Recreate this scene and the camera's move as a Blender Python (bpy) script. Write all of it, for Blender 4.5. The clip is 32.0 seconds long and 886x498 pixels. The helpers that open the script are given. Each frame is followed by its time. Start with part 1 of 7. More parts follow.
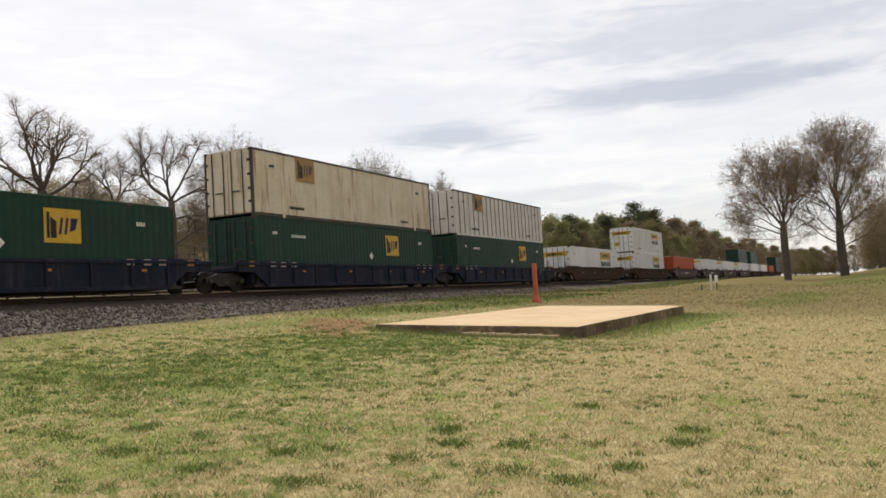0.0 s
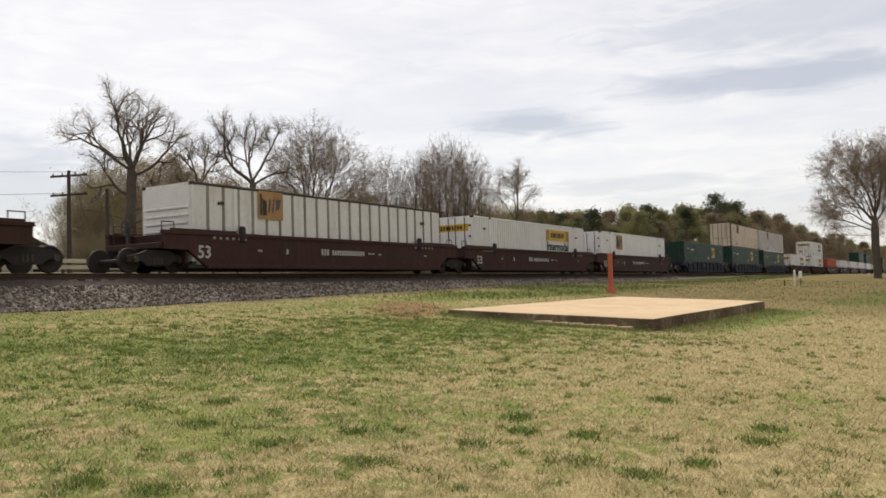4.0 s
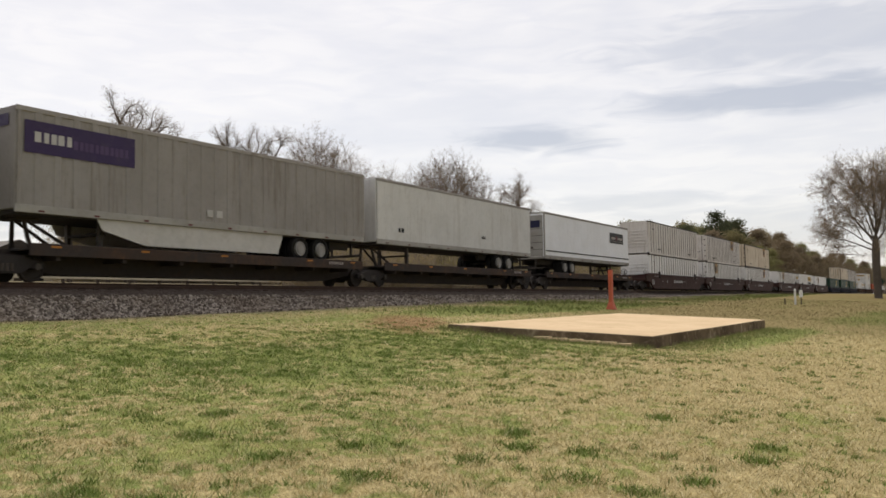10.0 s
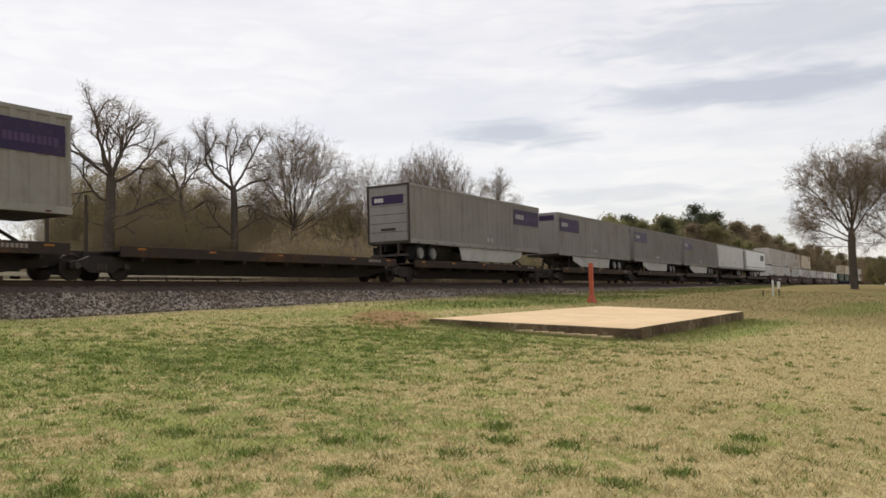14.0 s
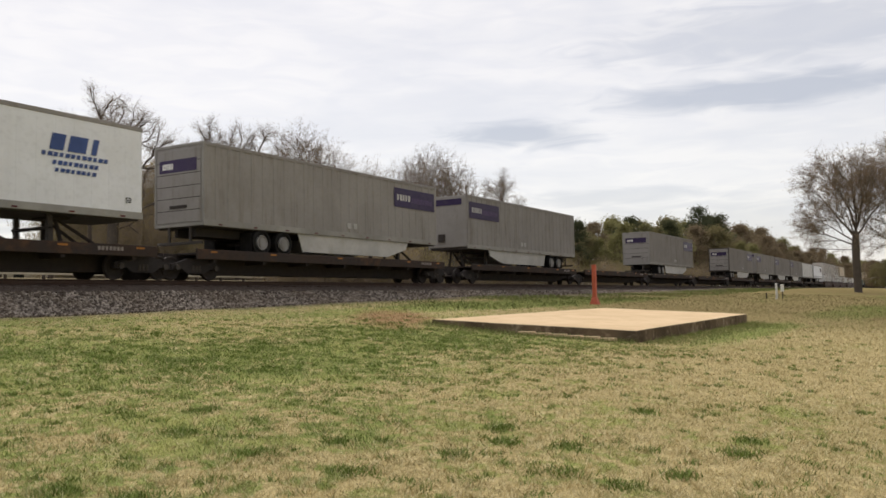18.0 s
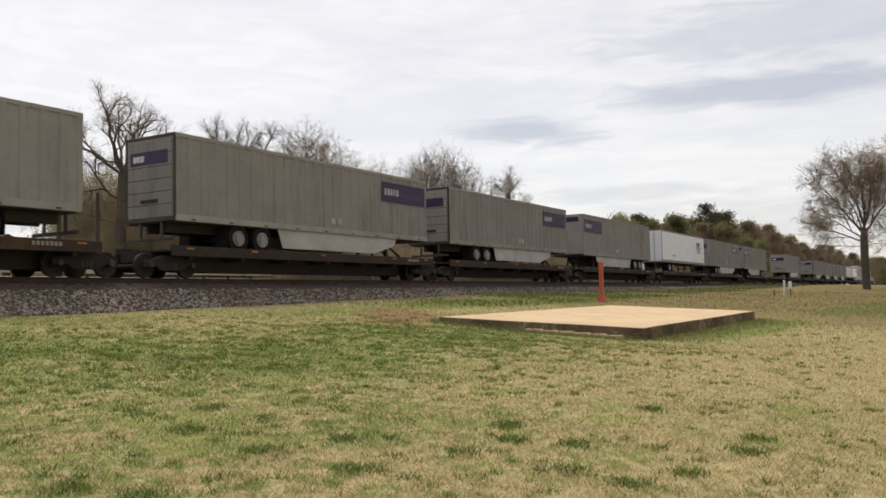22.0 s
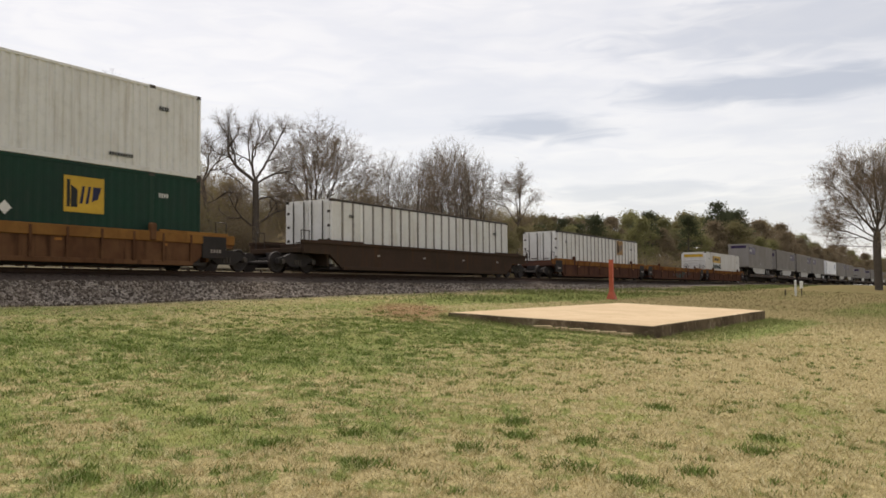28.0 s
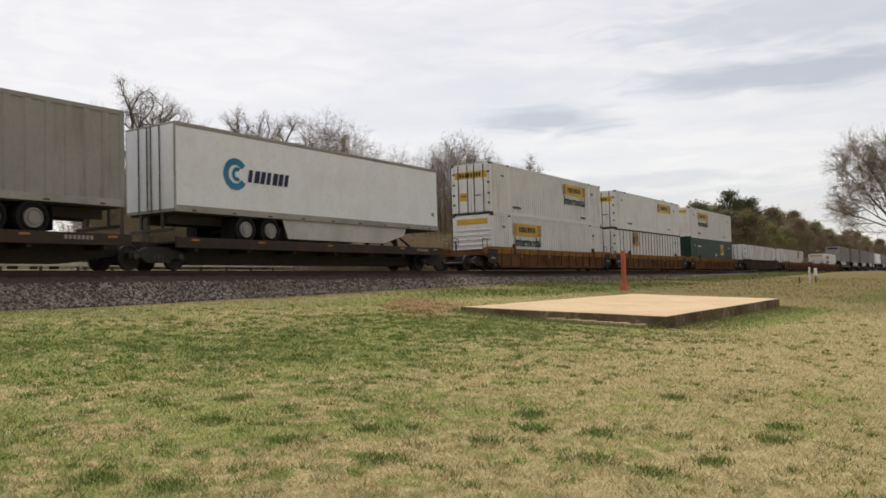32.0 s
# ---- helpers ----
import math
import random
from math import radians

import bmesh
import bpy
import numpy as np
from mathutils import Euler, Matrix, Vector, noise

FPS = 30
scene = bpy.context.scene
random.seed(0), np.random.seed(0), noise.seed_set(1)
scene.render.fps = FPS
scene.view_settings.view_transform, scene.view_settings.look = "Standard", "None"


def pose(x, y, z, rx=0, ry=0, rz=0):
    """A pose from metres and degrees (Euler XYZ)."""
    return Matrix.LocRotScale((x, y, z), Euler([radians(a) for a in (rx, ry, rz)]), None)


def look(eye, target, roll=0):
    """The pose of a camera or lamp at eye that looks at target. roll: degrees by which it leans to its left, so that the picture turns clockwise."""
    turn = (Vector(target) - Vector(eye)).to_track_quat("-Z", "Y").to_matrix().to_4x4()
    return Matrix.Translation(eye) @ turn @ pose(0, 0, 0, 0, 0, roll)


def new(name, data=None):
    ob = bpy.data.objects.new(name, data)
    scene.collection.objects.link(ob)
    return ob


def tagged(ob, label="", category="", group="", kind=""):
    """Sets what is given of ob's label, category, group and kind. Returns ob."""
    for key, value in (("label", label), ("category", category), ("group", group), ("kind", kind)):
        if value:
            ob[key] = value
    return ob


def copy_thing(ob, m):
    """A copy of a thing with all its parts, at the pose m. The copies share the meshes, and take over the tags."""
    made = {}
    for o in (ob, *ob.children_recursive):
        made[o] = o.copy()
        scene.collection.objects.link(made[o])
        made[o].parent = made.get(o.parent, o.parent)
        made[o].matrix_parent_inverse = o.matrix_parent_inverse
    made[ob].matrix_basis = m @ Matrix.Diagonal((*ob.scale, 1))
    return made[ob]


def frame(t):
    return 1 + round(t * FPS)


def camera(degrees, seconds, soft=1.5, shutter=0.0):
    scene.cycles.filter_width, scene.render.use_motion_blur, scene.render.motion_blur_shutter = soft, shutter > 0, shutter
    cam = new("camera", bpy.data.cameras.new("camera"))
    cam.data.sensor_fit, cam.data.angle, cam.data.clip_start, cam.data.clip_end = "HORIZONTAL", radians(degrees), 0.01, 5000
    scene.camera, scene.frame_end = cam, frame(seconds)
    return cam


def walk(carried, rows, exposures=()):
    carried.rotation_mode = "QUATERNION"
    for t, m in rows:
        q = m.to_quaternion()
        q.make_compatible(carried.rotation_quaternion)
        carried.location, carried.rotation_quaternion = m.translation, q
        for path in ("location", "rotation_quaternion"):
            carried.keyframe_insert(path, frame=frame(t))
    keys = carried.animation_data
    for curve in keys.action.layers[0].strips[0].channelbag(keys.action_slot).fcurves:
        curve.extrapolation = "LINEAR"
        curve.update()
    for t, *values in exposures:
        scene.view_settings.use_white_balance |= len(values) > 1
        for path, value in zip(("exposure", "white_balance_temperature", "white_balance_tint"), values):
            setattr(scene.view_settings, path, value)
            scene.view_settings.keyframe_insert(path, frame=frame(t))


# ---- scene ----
cam = camera(56.67, 32.0, soft=1.6, shutter=0.08)
EYE = (0.0, 0.0, 1.5)


def aim(heading, pitch, roll):
    """The camera's pose: heading in degrees from the track's direction towards the track, pitch up, roll."""
    h, p = radians(heading), radians(pitch)
    way = Vector((math.cos(p) * math.cos(h), math.cos(p) * math.sin(h), math.sin(p)))
    return look(EYE, Vector(EYE) + way, roll)


# a hand-held shot from one spot on the lawn
walk(cam, [
    (0, aim(26.45, 3.49, -3.55)), (0.5, aim(24.32, 3.29, -3.40)), (1, aim(25.85, 3.33, -3.52)), (1.5, aim(29.63, 2.61, -4.17)),
    (2, aim(30.91, 2.28, -4.67)), (2.5, aim(31.29, 2.38, -4.46)), (3, aim(30.69, 2.94, -2.97)), (3.5, aim(31.66, 2.77, -1.78)),
    (5.5, aim(31.58, 2.85, -1.55)), (6, aim(31.64, 2.94, -1.38)), (6.5, aim(31.56, 3.01, -1.08)), (7, aim(31.60, 3.07, -0.96)),
    (7.5, aim(31.61, 3.14, -0.88)), (8, aim(31.74, 3.46, -0.21)), (8.5, aim(31.58, 3.42, -0.10)), (9, aim(31.60, 3.32, -0.19)),
    (9.5, aim(31.87, 3.63, -0.43)), (10, aim(31.68, 3.78, -0.98)), (10.5, aim(31.53, 3.34, -1.45)), (11, aim(31.52, 3.12, -1.42)),
    (11.5, aim(30.45, 3.27, -1.53)), (12, aim(30.30, 2.99, -1.57)), (12.5, aim(30.15, 3.10, -1.47)), (13, aim(30.12, 3.18, -1.45)),
    (13.5, aim(30.25, 3.30, -1.47)), (14, aim(30.36, 3.36, -1.47)), (14.5, aim(30.40, 3.39, -1.46)), (16.5, aim(30.57, 3.42, -1.34)),
    (17, aim(30.61, 3.42, -1.34)), (17.5, aim(30.60, 3.45, -1.26)), (18, aim(30.58, 3.43, -1.14)), (18.5, aim(30.57, 3.42, -1.19)),
    (19, aim(30.62, 3.44, -1.29)), (19.5, aim(30.64, 3.38, -1.30)), (20, aim(30.70, 3.24, -1.05)), (20.5, aim(30.82, 3.19, -1.05)),
    (21, aim(30.93, 3.19, -1.08)), (21.5, aim(30.93, 3.25, -1.20)), (22, aim(31.05, 3.27, -1.23)), (22.5, aim(31.11, 3.26, -1.19)),
    (23, aim(31.11, 3.31, -1.16)), (23.5, aim(31.11, 3.33, -1.06)), (24, aim(31.11, 3.32, -1.06)), (24.5, aim(31.16, 3.30, -1.12)),
    (25, aim(31.33, 3.23, -1.09)), (25.5, aim(31.71, 2.99, -1.07)), (27.5, aim(31.89, 3.02, -0.47)), (28, aim(31.75, 2.97, -0.53)),
    (28.5, aim(31.86, 2.86, -0.58)), (29, aim(32.04, 2.81, -0.66)), (29.5, aim(32.15, 2.69, -0.82)), (30, aim(32.27, 2.65, -0.94)),
    (30.5, aim(32.21, 2.68, -0.98)), (31, aim(32.17, 2.77, -1.09)), (31.5, aim(32.31, 2.68, -1.49)), (32, aim(32.55, 2.61, -1.69)),
], exposures=[(t, stops, 6850, 12) for t, stops in ((0, 0.04), (2, 0.03), (5, -0.02), (13, -0.04), (25, -0.03), (28, -0.04), (30, -0.10), (32, -0.09))])

# ---- world and sun ----
world = bpy.data.worlds.new("overcast_sky")
scene.world = world
world.use_nodes = True


class Nodes:
    """A short way to write node trees."""

    def __init__(self, tree):
        self.tree = tree

    def add(self, kind, operation="", data_type="", blend_type="", interpolation_type=""):
        n = self.tree.nodes.new(kind)
        if operation:
            n.operation = operation
        if data_type:
            n.data_type = data_type
        if blend_type:
            n.blend_type = blend_type
        if interpolation_type:
            n.interpolation_type = interpolation_type
        return n

    def put(self, socket, value):
        if isinstance(value, bpy.types.NodeSocket):
            self.tree.links.new(value, socket)
        else:
            socket.default_value = value

    def math(self, op, a, b=0.0, c=None):
        n = self.add("ShaderNodeMath", operation=op)
        self.put(n.inputs[0], a)
        self.put(n.inputs[1], b)
        if c is not None:
            self.put(n.inputs[2], c)
        return n.outputs[0]

    def mix(self, fac, a, b, blend="MIX"):
        n = self.add("ShaderNodeMix", data_type="RGBA", blend_type=blend)
        self.put(n.inputs["Factor"], fac)
        self.put(n.inputs[6], a)
        self.put(n.inputs[7], b)
        return n.outputs[2]

    def noise(self, vector, scale, detail=4.0, rough=0.55, distortion=0.0):
        n = self.add("ShaderNodeTexNoise")
        self.put(n.inputs["Vector"], vector)
        self.put(n.inputs["Scale"], scale)
        self.put(n.inputs["Detail"], detail)
        self.put(n.inputs["Roughness"], rough)
        self.put(n.inputs["Distortion"], distortion)
        return n.outputs["Fac"]

    def ramp(self, value, lo, hi, to_lo=0.0, to_hi=1.0, smooth=True):
        n = self.add("ShaderNodeMapRange", interpolation_type="SMOOTHSTEP" if smooth else "LINEAR")
        for i, v in enumerate((value, lo, hi, to_lo, to_hi)):
            self.put(n.inputs[i], v)
        return n.outputs[0]

    def vec(self, x, y, z):
        n = self.add("ShaderNodeCombineXYZ")
        for i, v in enumerate((x, y, z)):
            self.put(n.inputs[i], v)
        return n.outputs[0]

    def split(self, v):
        n = self.add("ShaderNodeSeparateXYZ")
        self.put(n.inputs[0], v)
        return n.outputs


def rgba(c):
    return (c[0], c[1], c[2], 1.0)


def build_sky():
    w = Nodes(world.node_tree)
    w.tree.nodes.clear()
    sky = w.add("ShaderNodeTexSky")
    sky.sky_type, sky.sun_disc, sky.sun_elevation, sky.sun_rotation = "NISHITA", False, radians(49), radians(36)
    co = w.add("ShaderNodeTexCoord").outputs["Generated"]
    x, y, z = w.split(co)
    az = w.math("MULTIPLY", w.math("ARCTAN2", y, x), 57.2958)
    el = w.math("MULTIPLY", w.math("ARCSINE", z), 57.2958)
    # long flat cloud streaks, finer towards the horizon
    p = w.vec(w.math("MULTIPLY", az, 0.045), w.math("MULTIPLY", w.math("POWER", w.math("MAXIMUM", el, 0.0), 0.8), 0.42), 0.0)
    broad = w.noise(p, 1.0, 4, 0.5, 0.5)
    fine = w.noise(p, 2.6, 4, 0.5, 0.6)
    grey = w.ramp(w.math("ADD", w.math("MULTIPLY", broad, 0.75), w.math("MULTIPLY", fine, 0.25)), 0.42, 0.66)
    wisp = w.noise(p, 5.0, 3, 0.5, 0.8)

    def bank(a0, e0, wa, we, tilt=0.0):
        """A long grey cloud bank round one bearing."""
        da = w.math("DIVIDE", w.math("SUBTRACT", az, a0), wa)
        de = w.math("DIVIDE", w.math("ADD", w.math("SUBTRACT", el, e0), w.math("MULTIPLY", w.math("SUBTRACT", az, a0), tilt)), we)
        r = w.math("SQRT", w.math("ADD", w.math("MULTIPLY", da, da), w.math("MULTIPLY", de, de)))
        r = w.math("ADD", r, w.math("MULTIPLY", w.math("SUBTRACT", wisp, 0.5), 1.1))
        r = w.math("ADD", r, w.math("MULTIPLY", w.math("SUBTRACT", broad, 0.5), 0.9))
        return w.ramp(r, 0.35, 1.15, 1.0, 0.0)

    banks = w.math("MAXIMUM", bank(25.3, 11.3, 6.0, 1.15, -0.02), bank(8.0, 12.9, 13.0, 1.2, -0.015))
    banks = w.math("MAXIMUM", banks, w.math("MULTIPLY", bank(7.0, 16.5, 14.0, 2.4, -0.03), 0.6))
    banks = w.math("MAXIMUM", banks, w.math("MULTIPLY", bank(19.0, 6.7, 6.5, 0.7, 0.0), 0.5))
    banks = w.math("MAXIMUM", banks, w.math("MULTIPLY", bank(59.0, 7.0, 7.0, 3.4, 0.0), 0.85))
    banks = w.math("MAXIMUM", banks, w.math("MULTIPLY", bank(9.0, 4.2, 15.0, 2.6, 0.0), 0.42))
    light = w.mix(w.ramp(wisp, 0.3, 0.7), (0.875, 0.875, 0.895, 1), (0.955, 0.945, 0.935, 1))
    light = w.mix(w.math("MULTIPLY", grey, 0.7), light, (0.755, 0.77, 0.815, 1))
    col = w.mix(w.math("MULTIPLY", banks, 0.85), light, (0.50, 0.53, 0.60, 1))
    # an overcast dome is brighter overhead
    rise = w.ramp(el, 16.0, 75.0, 1.0, 1.95)
    # and brighter on the side where the sun stands behind the cloud
    side = w.ramp(w.math("ADD", w.math("MULTIPLY", y, 0.8), w.math("MULTIPLY", x, 0.45)), -0.9, 0.45, 0.5, 1.0)
    rise = w.math("MULTIPLY", rise, side)
    low = w.ramp(el, -3.0, 0.5, 0.35, 1.0)
    col = w.mix(1.0, col, w.vec(rise, rise, rise), "MULTIPLY")
    col = w.mix(1.0, col, w.vec(low, low, low), "MULTIPLY")
    col = w.mix(0.04, col, sky.outputs[0], "ADD")
    bg = w.add("ShaderNodeBackground")
    w.put(bg.inputs["Color"], col)
    bg.inputs["Strength"].default_value = 0.81
    w.put(w.add("ShaderNodeOutputWorld").inputs["Surface"], bg.outputs[0])


build_sky()
sun_lamp = bpy.data.lights.new("sun", "SUN")
sun_lamp.energy, sun_lamp.angle, sun_lamp.color = 1.9, radians(35), (1.0, 0.93, 0.83)
sun = new("sun", sun_lamp)
sun.matrix_basis = look((28, 38, 55), (0, 0, 0))


# ---- materials ----
def material(name, colour, rough=0.6, metal=0.0, second=None, stain=None, stain_amount=0.35, grain=6.0, bump=0.15,
             streak=False, vary=0.06, world_space=False, spec=0.22, stain_scale=1.9):
    """A painted, mineral or metal surface: base colour, broad second tone, stains (streaked downwards if asked) and fine relief."""
    m = bpy.data.materials.new(name)
    m.use_nodes = True
    n = Nodes(m.node_tree)
    b = m.node_tree.nodes["Principled BSDF"]
    info = n.add("ShaderNodeObjectInfo")
    co = n.add("ShaderNodeTexCoord").outputs["Object"]
    if not world_space:
        shift = n.add("ShaderNodeVectorMath", operation="ADD")
        n.put(shift.inputs[0], co)
        r = info.outputs["Random"]
        n.put(shift.inputs[1], n.vec(n.math("MULTIPLY", r, 31.0), n.math("MULTIPLY", r, 17.0), 0.0))
        co = shift.outputs[0]
    broad = n.noise(co, 0.7, 4, 0.6)
    fine = n.noise(co, grain, 5, 0.65)
    second = second or [c * 0.78 for c in colour]
    col = n.mix(n.ramp(broad, 0.35, 0.7), rgba(colour), rgba(second))
    col = n.mix(n.math("MULTIPLY", n.ramp(fine, 0.45, 0.75), 0.35), col, rgba([c * 0.7 for c in colour]))
    if stain:
        if streak:
            x, y, z = n.split(co)
            sc = n.vec(n.math("MULTIPLY", x, 2.2), n.math("MULTIPLY", y, 2.2), n.math("MULTIPLY", z, 0.22))
            f = n.math("ADD", n.noise(sc, 1.7, 6, 0.7), n.math("MULTIPLY", n.math("SUBTRACT", n.noise(sc, 0.45, 2, 0.5), 0.5), 0.5))
        else:
            f = n.noise(co, stain_scale, 6, 0.7)
        col = n.mix(n.math("MULTIPLY", n.ramp(f, 0.50, 0.74), stain_amount), col, rgba(stain))
    hsv = n.add("ShaderNodeHueSaturation")
    n.put(hsv.inputs["Value"], n.math("ADD", 1.0 - vary, n.math("MULTIPLY", info.outputs["Random"], 2 * vary)))
    n.put(hsv.inputs["Color"], col)
    n.put(b.inputs["Base Color"], hsv.outputs[0])
    n.put(b.inputs["Roughness"], n.ramp(fine, 0.3, 0.8, max(rough - 0.1, 0.05), min(rough + 0.15, 1.0)))
    b.inputs["Metallic"].default_value = metal
    b.inputs["Specular IOR Level"].default_value = spec
    if bump:
        bp = n.add("ShaderNodeBump")
        bp.inputs["Strength"].default_value = bump
        bp.inputs["Distance"].default_value = 0.02
        n.put(bp.inputs["Height"], fine)
        n.put(b.inputs["Normal"], bp.outputs[0])
    return m


RUST = (0.16, 0.075, 0.035)
DIRT = (0.17, 0.13, 0.09)
M_WHITE = material("white_container_paint", (0.70, 0.695, 0.68), 0.5, second=(0.64, 0.63, 0.605), stain=(0.40, 0.35, 0.28), stain_amount=0.42, streak=True, bump=0.05)
M_CREAM = material("cream_container_paint", (0.64, 0.56, 0.44), 0.55, second=(0.54, 0.445, 0.32), stain=(0.26, 0.165, 0.09), stain_amount=0.85, streak=True, bump=0.06)
M_AGED = material("aged_white_paint", (0.63, 0.60, 0.57), 0.55, second=(0.54, 0.505, 0.465), stain=(0.25, 0.19, 0.12), stain_amount=0.55, streak=True, bump=0.06)
M_GREEN = material("dark_green_paint", (0.017, 0.050, 0.034), 0.45, second=(0.021, 0.044, 0.033), stain=(0.05, 0.055, 0.045), stain_amount=0.3, streak=True, bump=0.05, spec=0.08)
M_POST = material("grey_side_post", (0.235, 0.215, 0.195), 0.5, metal=0.2, stain=(0.10, 0.06, 0.03), streak=True, bump=0.04)
M_GREY = material("grey_trailer_panel", (0.285, 0.270, 0.258), 0.38, second=(0.25, 0.237, 0.227), stain=(0.15, 0.13, 0.11), stain_amount=0.5, streak=True, bump=0.03, spec=0.0)
M_GREY_LIGHT = material("light_grey_trailer_panel", (0.305, 0.290, 0.278), 0.4, second=(0.268, 0.254, 0.243), stain=(0.17, 0.145, 0.12), stain_amount=0.5, streak=True, bump=0.03, spec=0.0)
M_TRAILER_WHITE = material("white_trailer_panel", (0.78, 0.80, 0.84), 0.35, second=(0.73, 0.745, 0.775), stain=(0.42, 0.39, 0.35), stain_amount=0.06, streak=True, bump=0.03, spec=0.08)
M_TRAILER_DULL = material("dull_white_trailer_panel", (0.56, 0.56, 0.55), 0.42, second=(0.51, 0.51, 0.50), stain=(0.30, 0.27, 0.24), stain_amount=0.3, streak=True, bump=0.03, spec=0.08)
M_EDGEBEAM = material("rust_streaked_edge_beam", (0.044, 0.036, 0.033), 0.75, second=(0.058, 0.039, 0.030), stain=(0.24, 0.105, 0.035), stain_amount=0.35, stain_scale=0.8, bump=0.12, spec=0.1)
M_HAZE = material("milky_plastic", (0.74, 0.75, 0.76), 0.35, stain=(0.5, 0.48, 0.44), stain_amount=0.25, bump=0.02)
M_FAIRING = material("pale_side_fairing", (0.50, 0.49, 0.47), 0.45, stain=(0.34, 0.30, 0.25), stain_amount=0.4, bump=0.03, spec=0.08)
M_SKIRT = material("trailer_skirt", (0.34, 0.33, 0.31), 0.45, stain=(0.22, 0.19, 0.15), stain_amount=0.5, bump=0.04, spec=0.0)
M_MAROON = material("maroon_railcar_paint", (0.058, 0.030, 0.027), 0.6, second=(0.048, 0.028, 0.024), stain=(0.095, 0.05, 0.034), stain_amount=0.5, streak=True, bump=0.1, spec=0.05)
M_BLUE = material("navy_railcar_paint", (0.016, 0.019, 0.036), 0.6, second=(0.024, 0.025, 0.036), stain=(0.065, 0.062, 0.072), stain_amount=0.5, streak=True, bump=0.08, spec=0.05)
M_ORANGE = material("ochre_railcar_paint", (0.150, 0.078, 0.042), 0.65, second=(0.088, 0.042, 0.025), stain=(0.035, 0.018, 0.012), stain_amount=0.8, streak=True, bump=0.1, spec=0.0)
M_RUSTSIDE = material("dark_rusty_railcar_paint", (0.088, 0.046, 0.036), 0.7, second=(0.125, 0.062, 0.040), stain=(0.05, 0.028, 0.022), stain_amount=0.7, streak=True, bump=0.1, spec=0.0)
M_CHORD_OLD = material("worn_ochre_chord", (0.24, 0.115, 0.038), 0.65, second=(0.15, 0.06, 0.028), stain=(0.06, 0.03, 0.017), stain_amount=0.75, bump=0.1, spec=0.0)
M_CHORD = material("yellow_ochre_chord", (0.255, 0.13, 0.042), 0.6, second=(0.185, 0.087, 0.033), stain=(0.08, 0.04, 0.02), stain_amount=0.6, bump=0.1, spec=0.0)
M_BROWN = material("brown_railcar_paint", (0.068, 0.046, 0.035), 0.65, second=(0.056, 0.041, 0.031), stain=(0.10, 0.05, 0.025), stain_amount=0.5, streak=True, bump=0.1, spec=0.0)
M_SPINE = material("spine_car_steel", (0.043, 0.037, 0.035), 0.8, second=(0.050, 0.040, 0.035), stain=(0.09, 0.05, 0.03), stain_amount=0.35, bump=0.15, spec=0.15)
M_BOGIE = material("bogie_casting", (0.040, 0.035, 0.034), 0.85, stain=(0.055, 0.038, 0.028), stain_amount=0.4, bump=0.2, spec=0.15)
M_WHEEL = material("wheel_steel", (0.040, 0.033, 0.030), 0.7, stain=(0.05, 0.028, 0.016), bump=0.1, spec=0.2)
M_TYRE = material("tyre_rubber", (0.014, 0.013, 0.013), 0.85, stain=(0.05, 0.045, 0.04), bump=0.1)
M_RIM = material("pale_wheel_rim", (0.27, 0.26, 0.25), 0.45, metal=0.3, stain=(0.2, 0.17, 0.13), bump=0.05)
M_STEEL = material("dirty_steel", (0.07, 0.06, 0.052), 0.6, metal=0.3, stain=(0.07, 0.035, 0.018), bump=0.1)
M_DARK = material("dark_underframe", (0.058, 0.051, 0.048), 0.85, stain=(0.075, 0.055, 0.04), bump=0.1, spec=0.1)
M_YELLOW = material("yellow_sign_paint", (0.60, 0.375, 0.045), 0.5, stain=(0.35, 0.20, 0.04), stain_amount=0.45, bump=0.03)
M_OLDGOLD = material("faded_gold_sign", (0.36, 0.22, 0.09), 0.6, stain=(0.14, 0.08, 0.035), stain_amount=0.6, bump=0.03)
M_OLDTAN = material("faded_tan_spray", (0.16, 0.105, 0.06), 0.7, stain=(0.08, 0.045, 0.03), stain_amount=0.7, bump=0.02)
M_NAVY = material("navy_sign_paint", (0.018, 0.02, 0.06), 0.5, bump=0.02)
M_BLACK = material("black_lettering", (0.02, 0.022, 0.022), 0.55, bump=0.02)
M_LETTER_GREEN = material("dark_green_lettering", (0.012, 0.04, 0.034), 0.55, bump=0.02)
M_PURPLE = material("purple_sign_panel", (0.036, 0.022, 0.075), 0.45, second=(0.04, 0.026, 0.07), stain=(0.09, 0.075, 0.09), stain_amount=0.3, bump=0.02)
M_PURPLE_DIM = material("faded_purple_lettering", (0.085, 0.055, 0.13), 0.5, bump=0.02)
M_LETTER = material("white_lettering", (0.70, 0.69, 0.66), 0.5, stain=(0.4, 0.36, 0.3), bump=0.02)
M_LETTER_DIM = material("worn_white_lettering", (0.30, 0.26, 0.24), 0.6, bump=0.02)
M_SKYBLUE = material("blue_sign_paint", (0.03, 0.19, 0.36), 0.45, bump=0.02)
M_MIDBLUE = material("mid_blue_lettering", (0.06, 0.10, 0.27), 0.45, bump=0.02)
M_SIGN_RED = material("dark_red_sign", (0.10, 0.015, 0.018), 0.5, bump=0.02)
M_LETTER_SOFT = material("grey_white_lettering", (0.44, 0.43, 0.42), 0.5, bump=0.02)
M_GREYBLUE = material("worn_blue_lettering", (0.095, 0.08, 0.095), 0.55, bump=0.02)
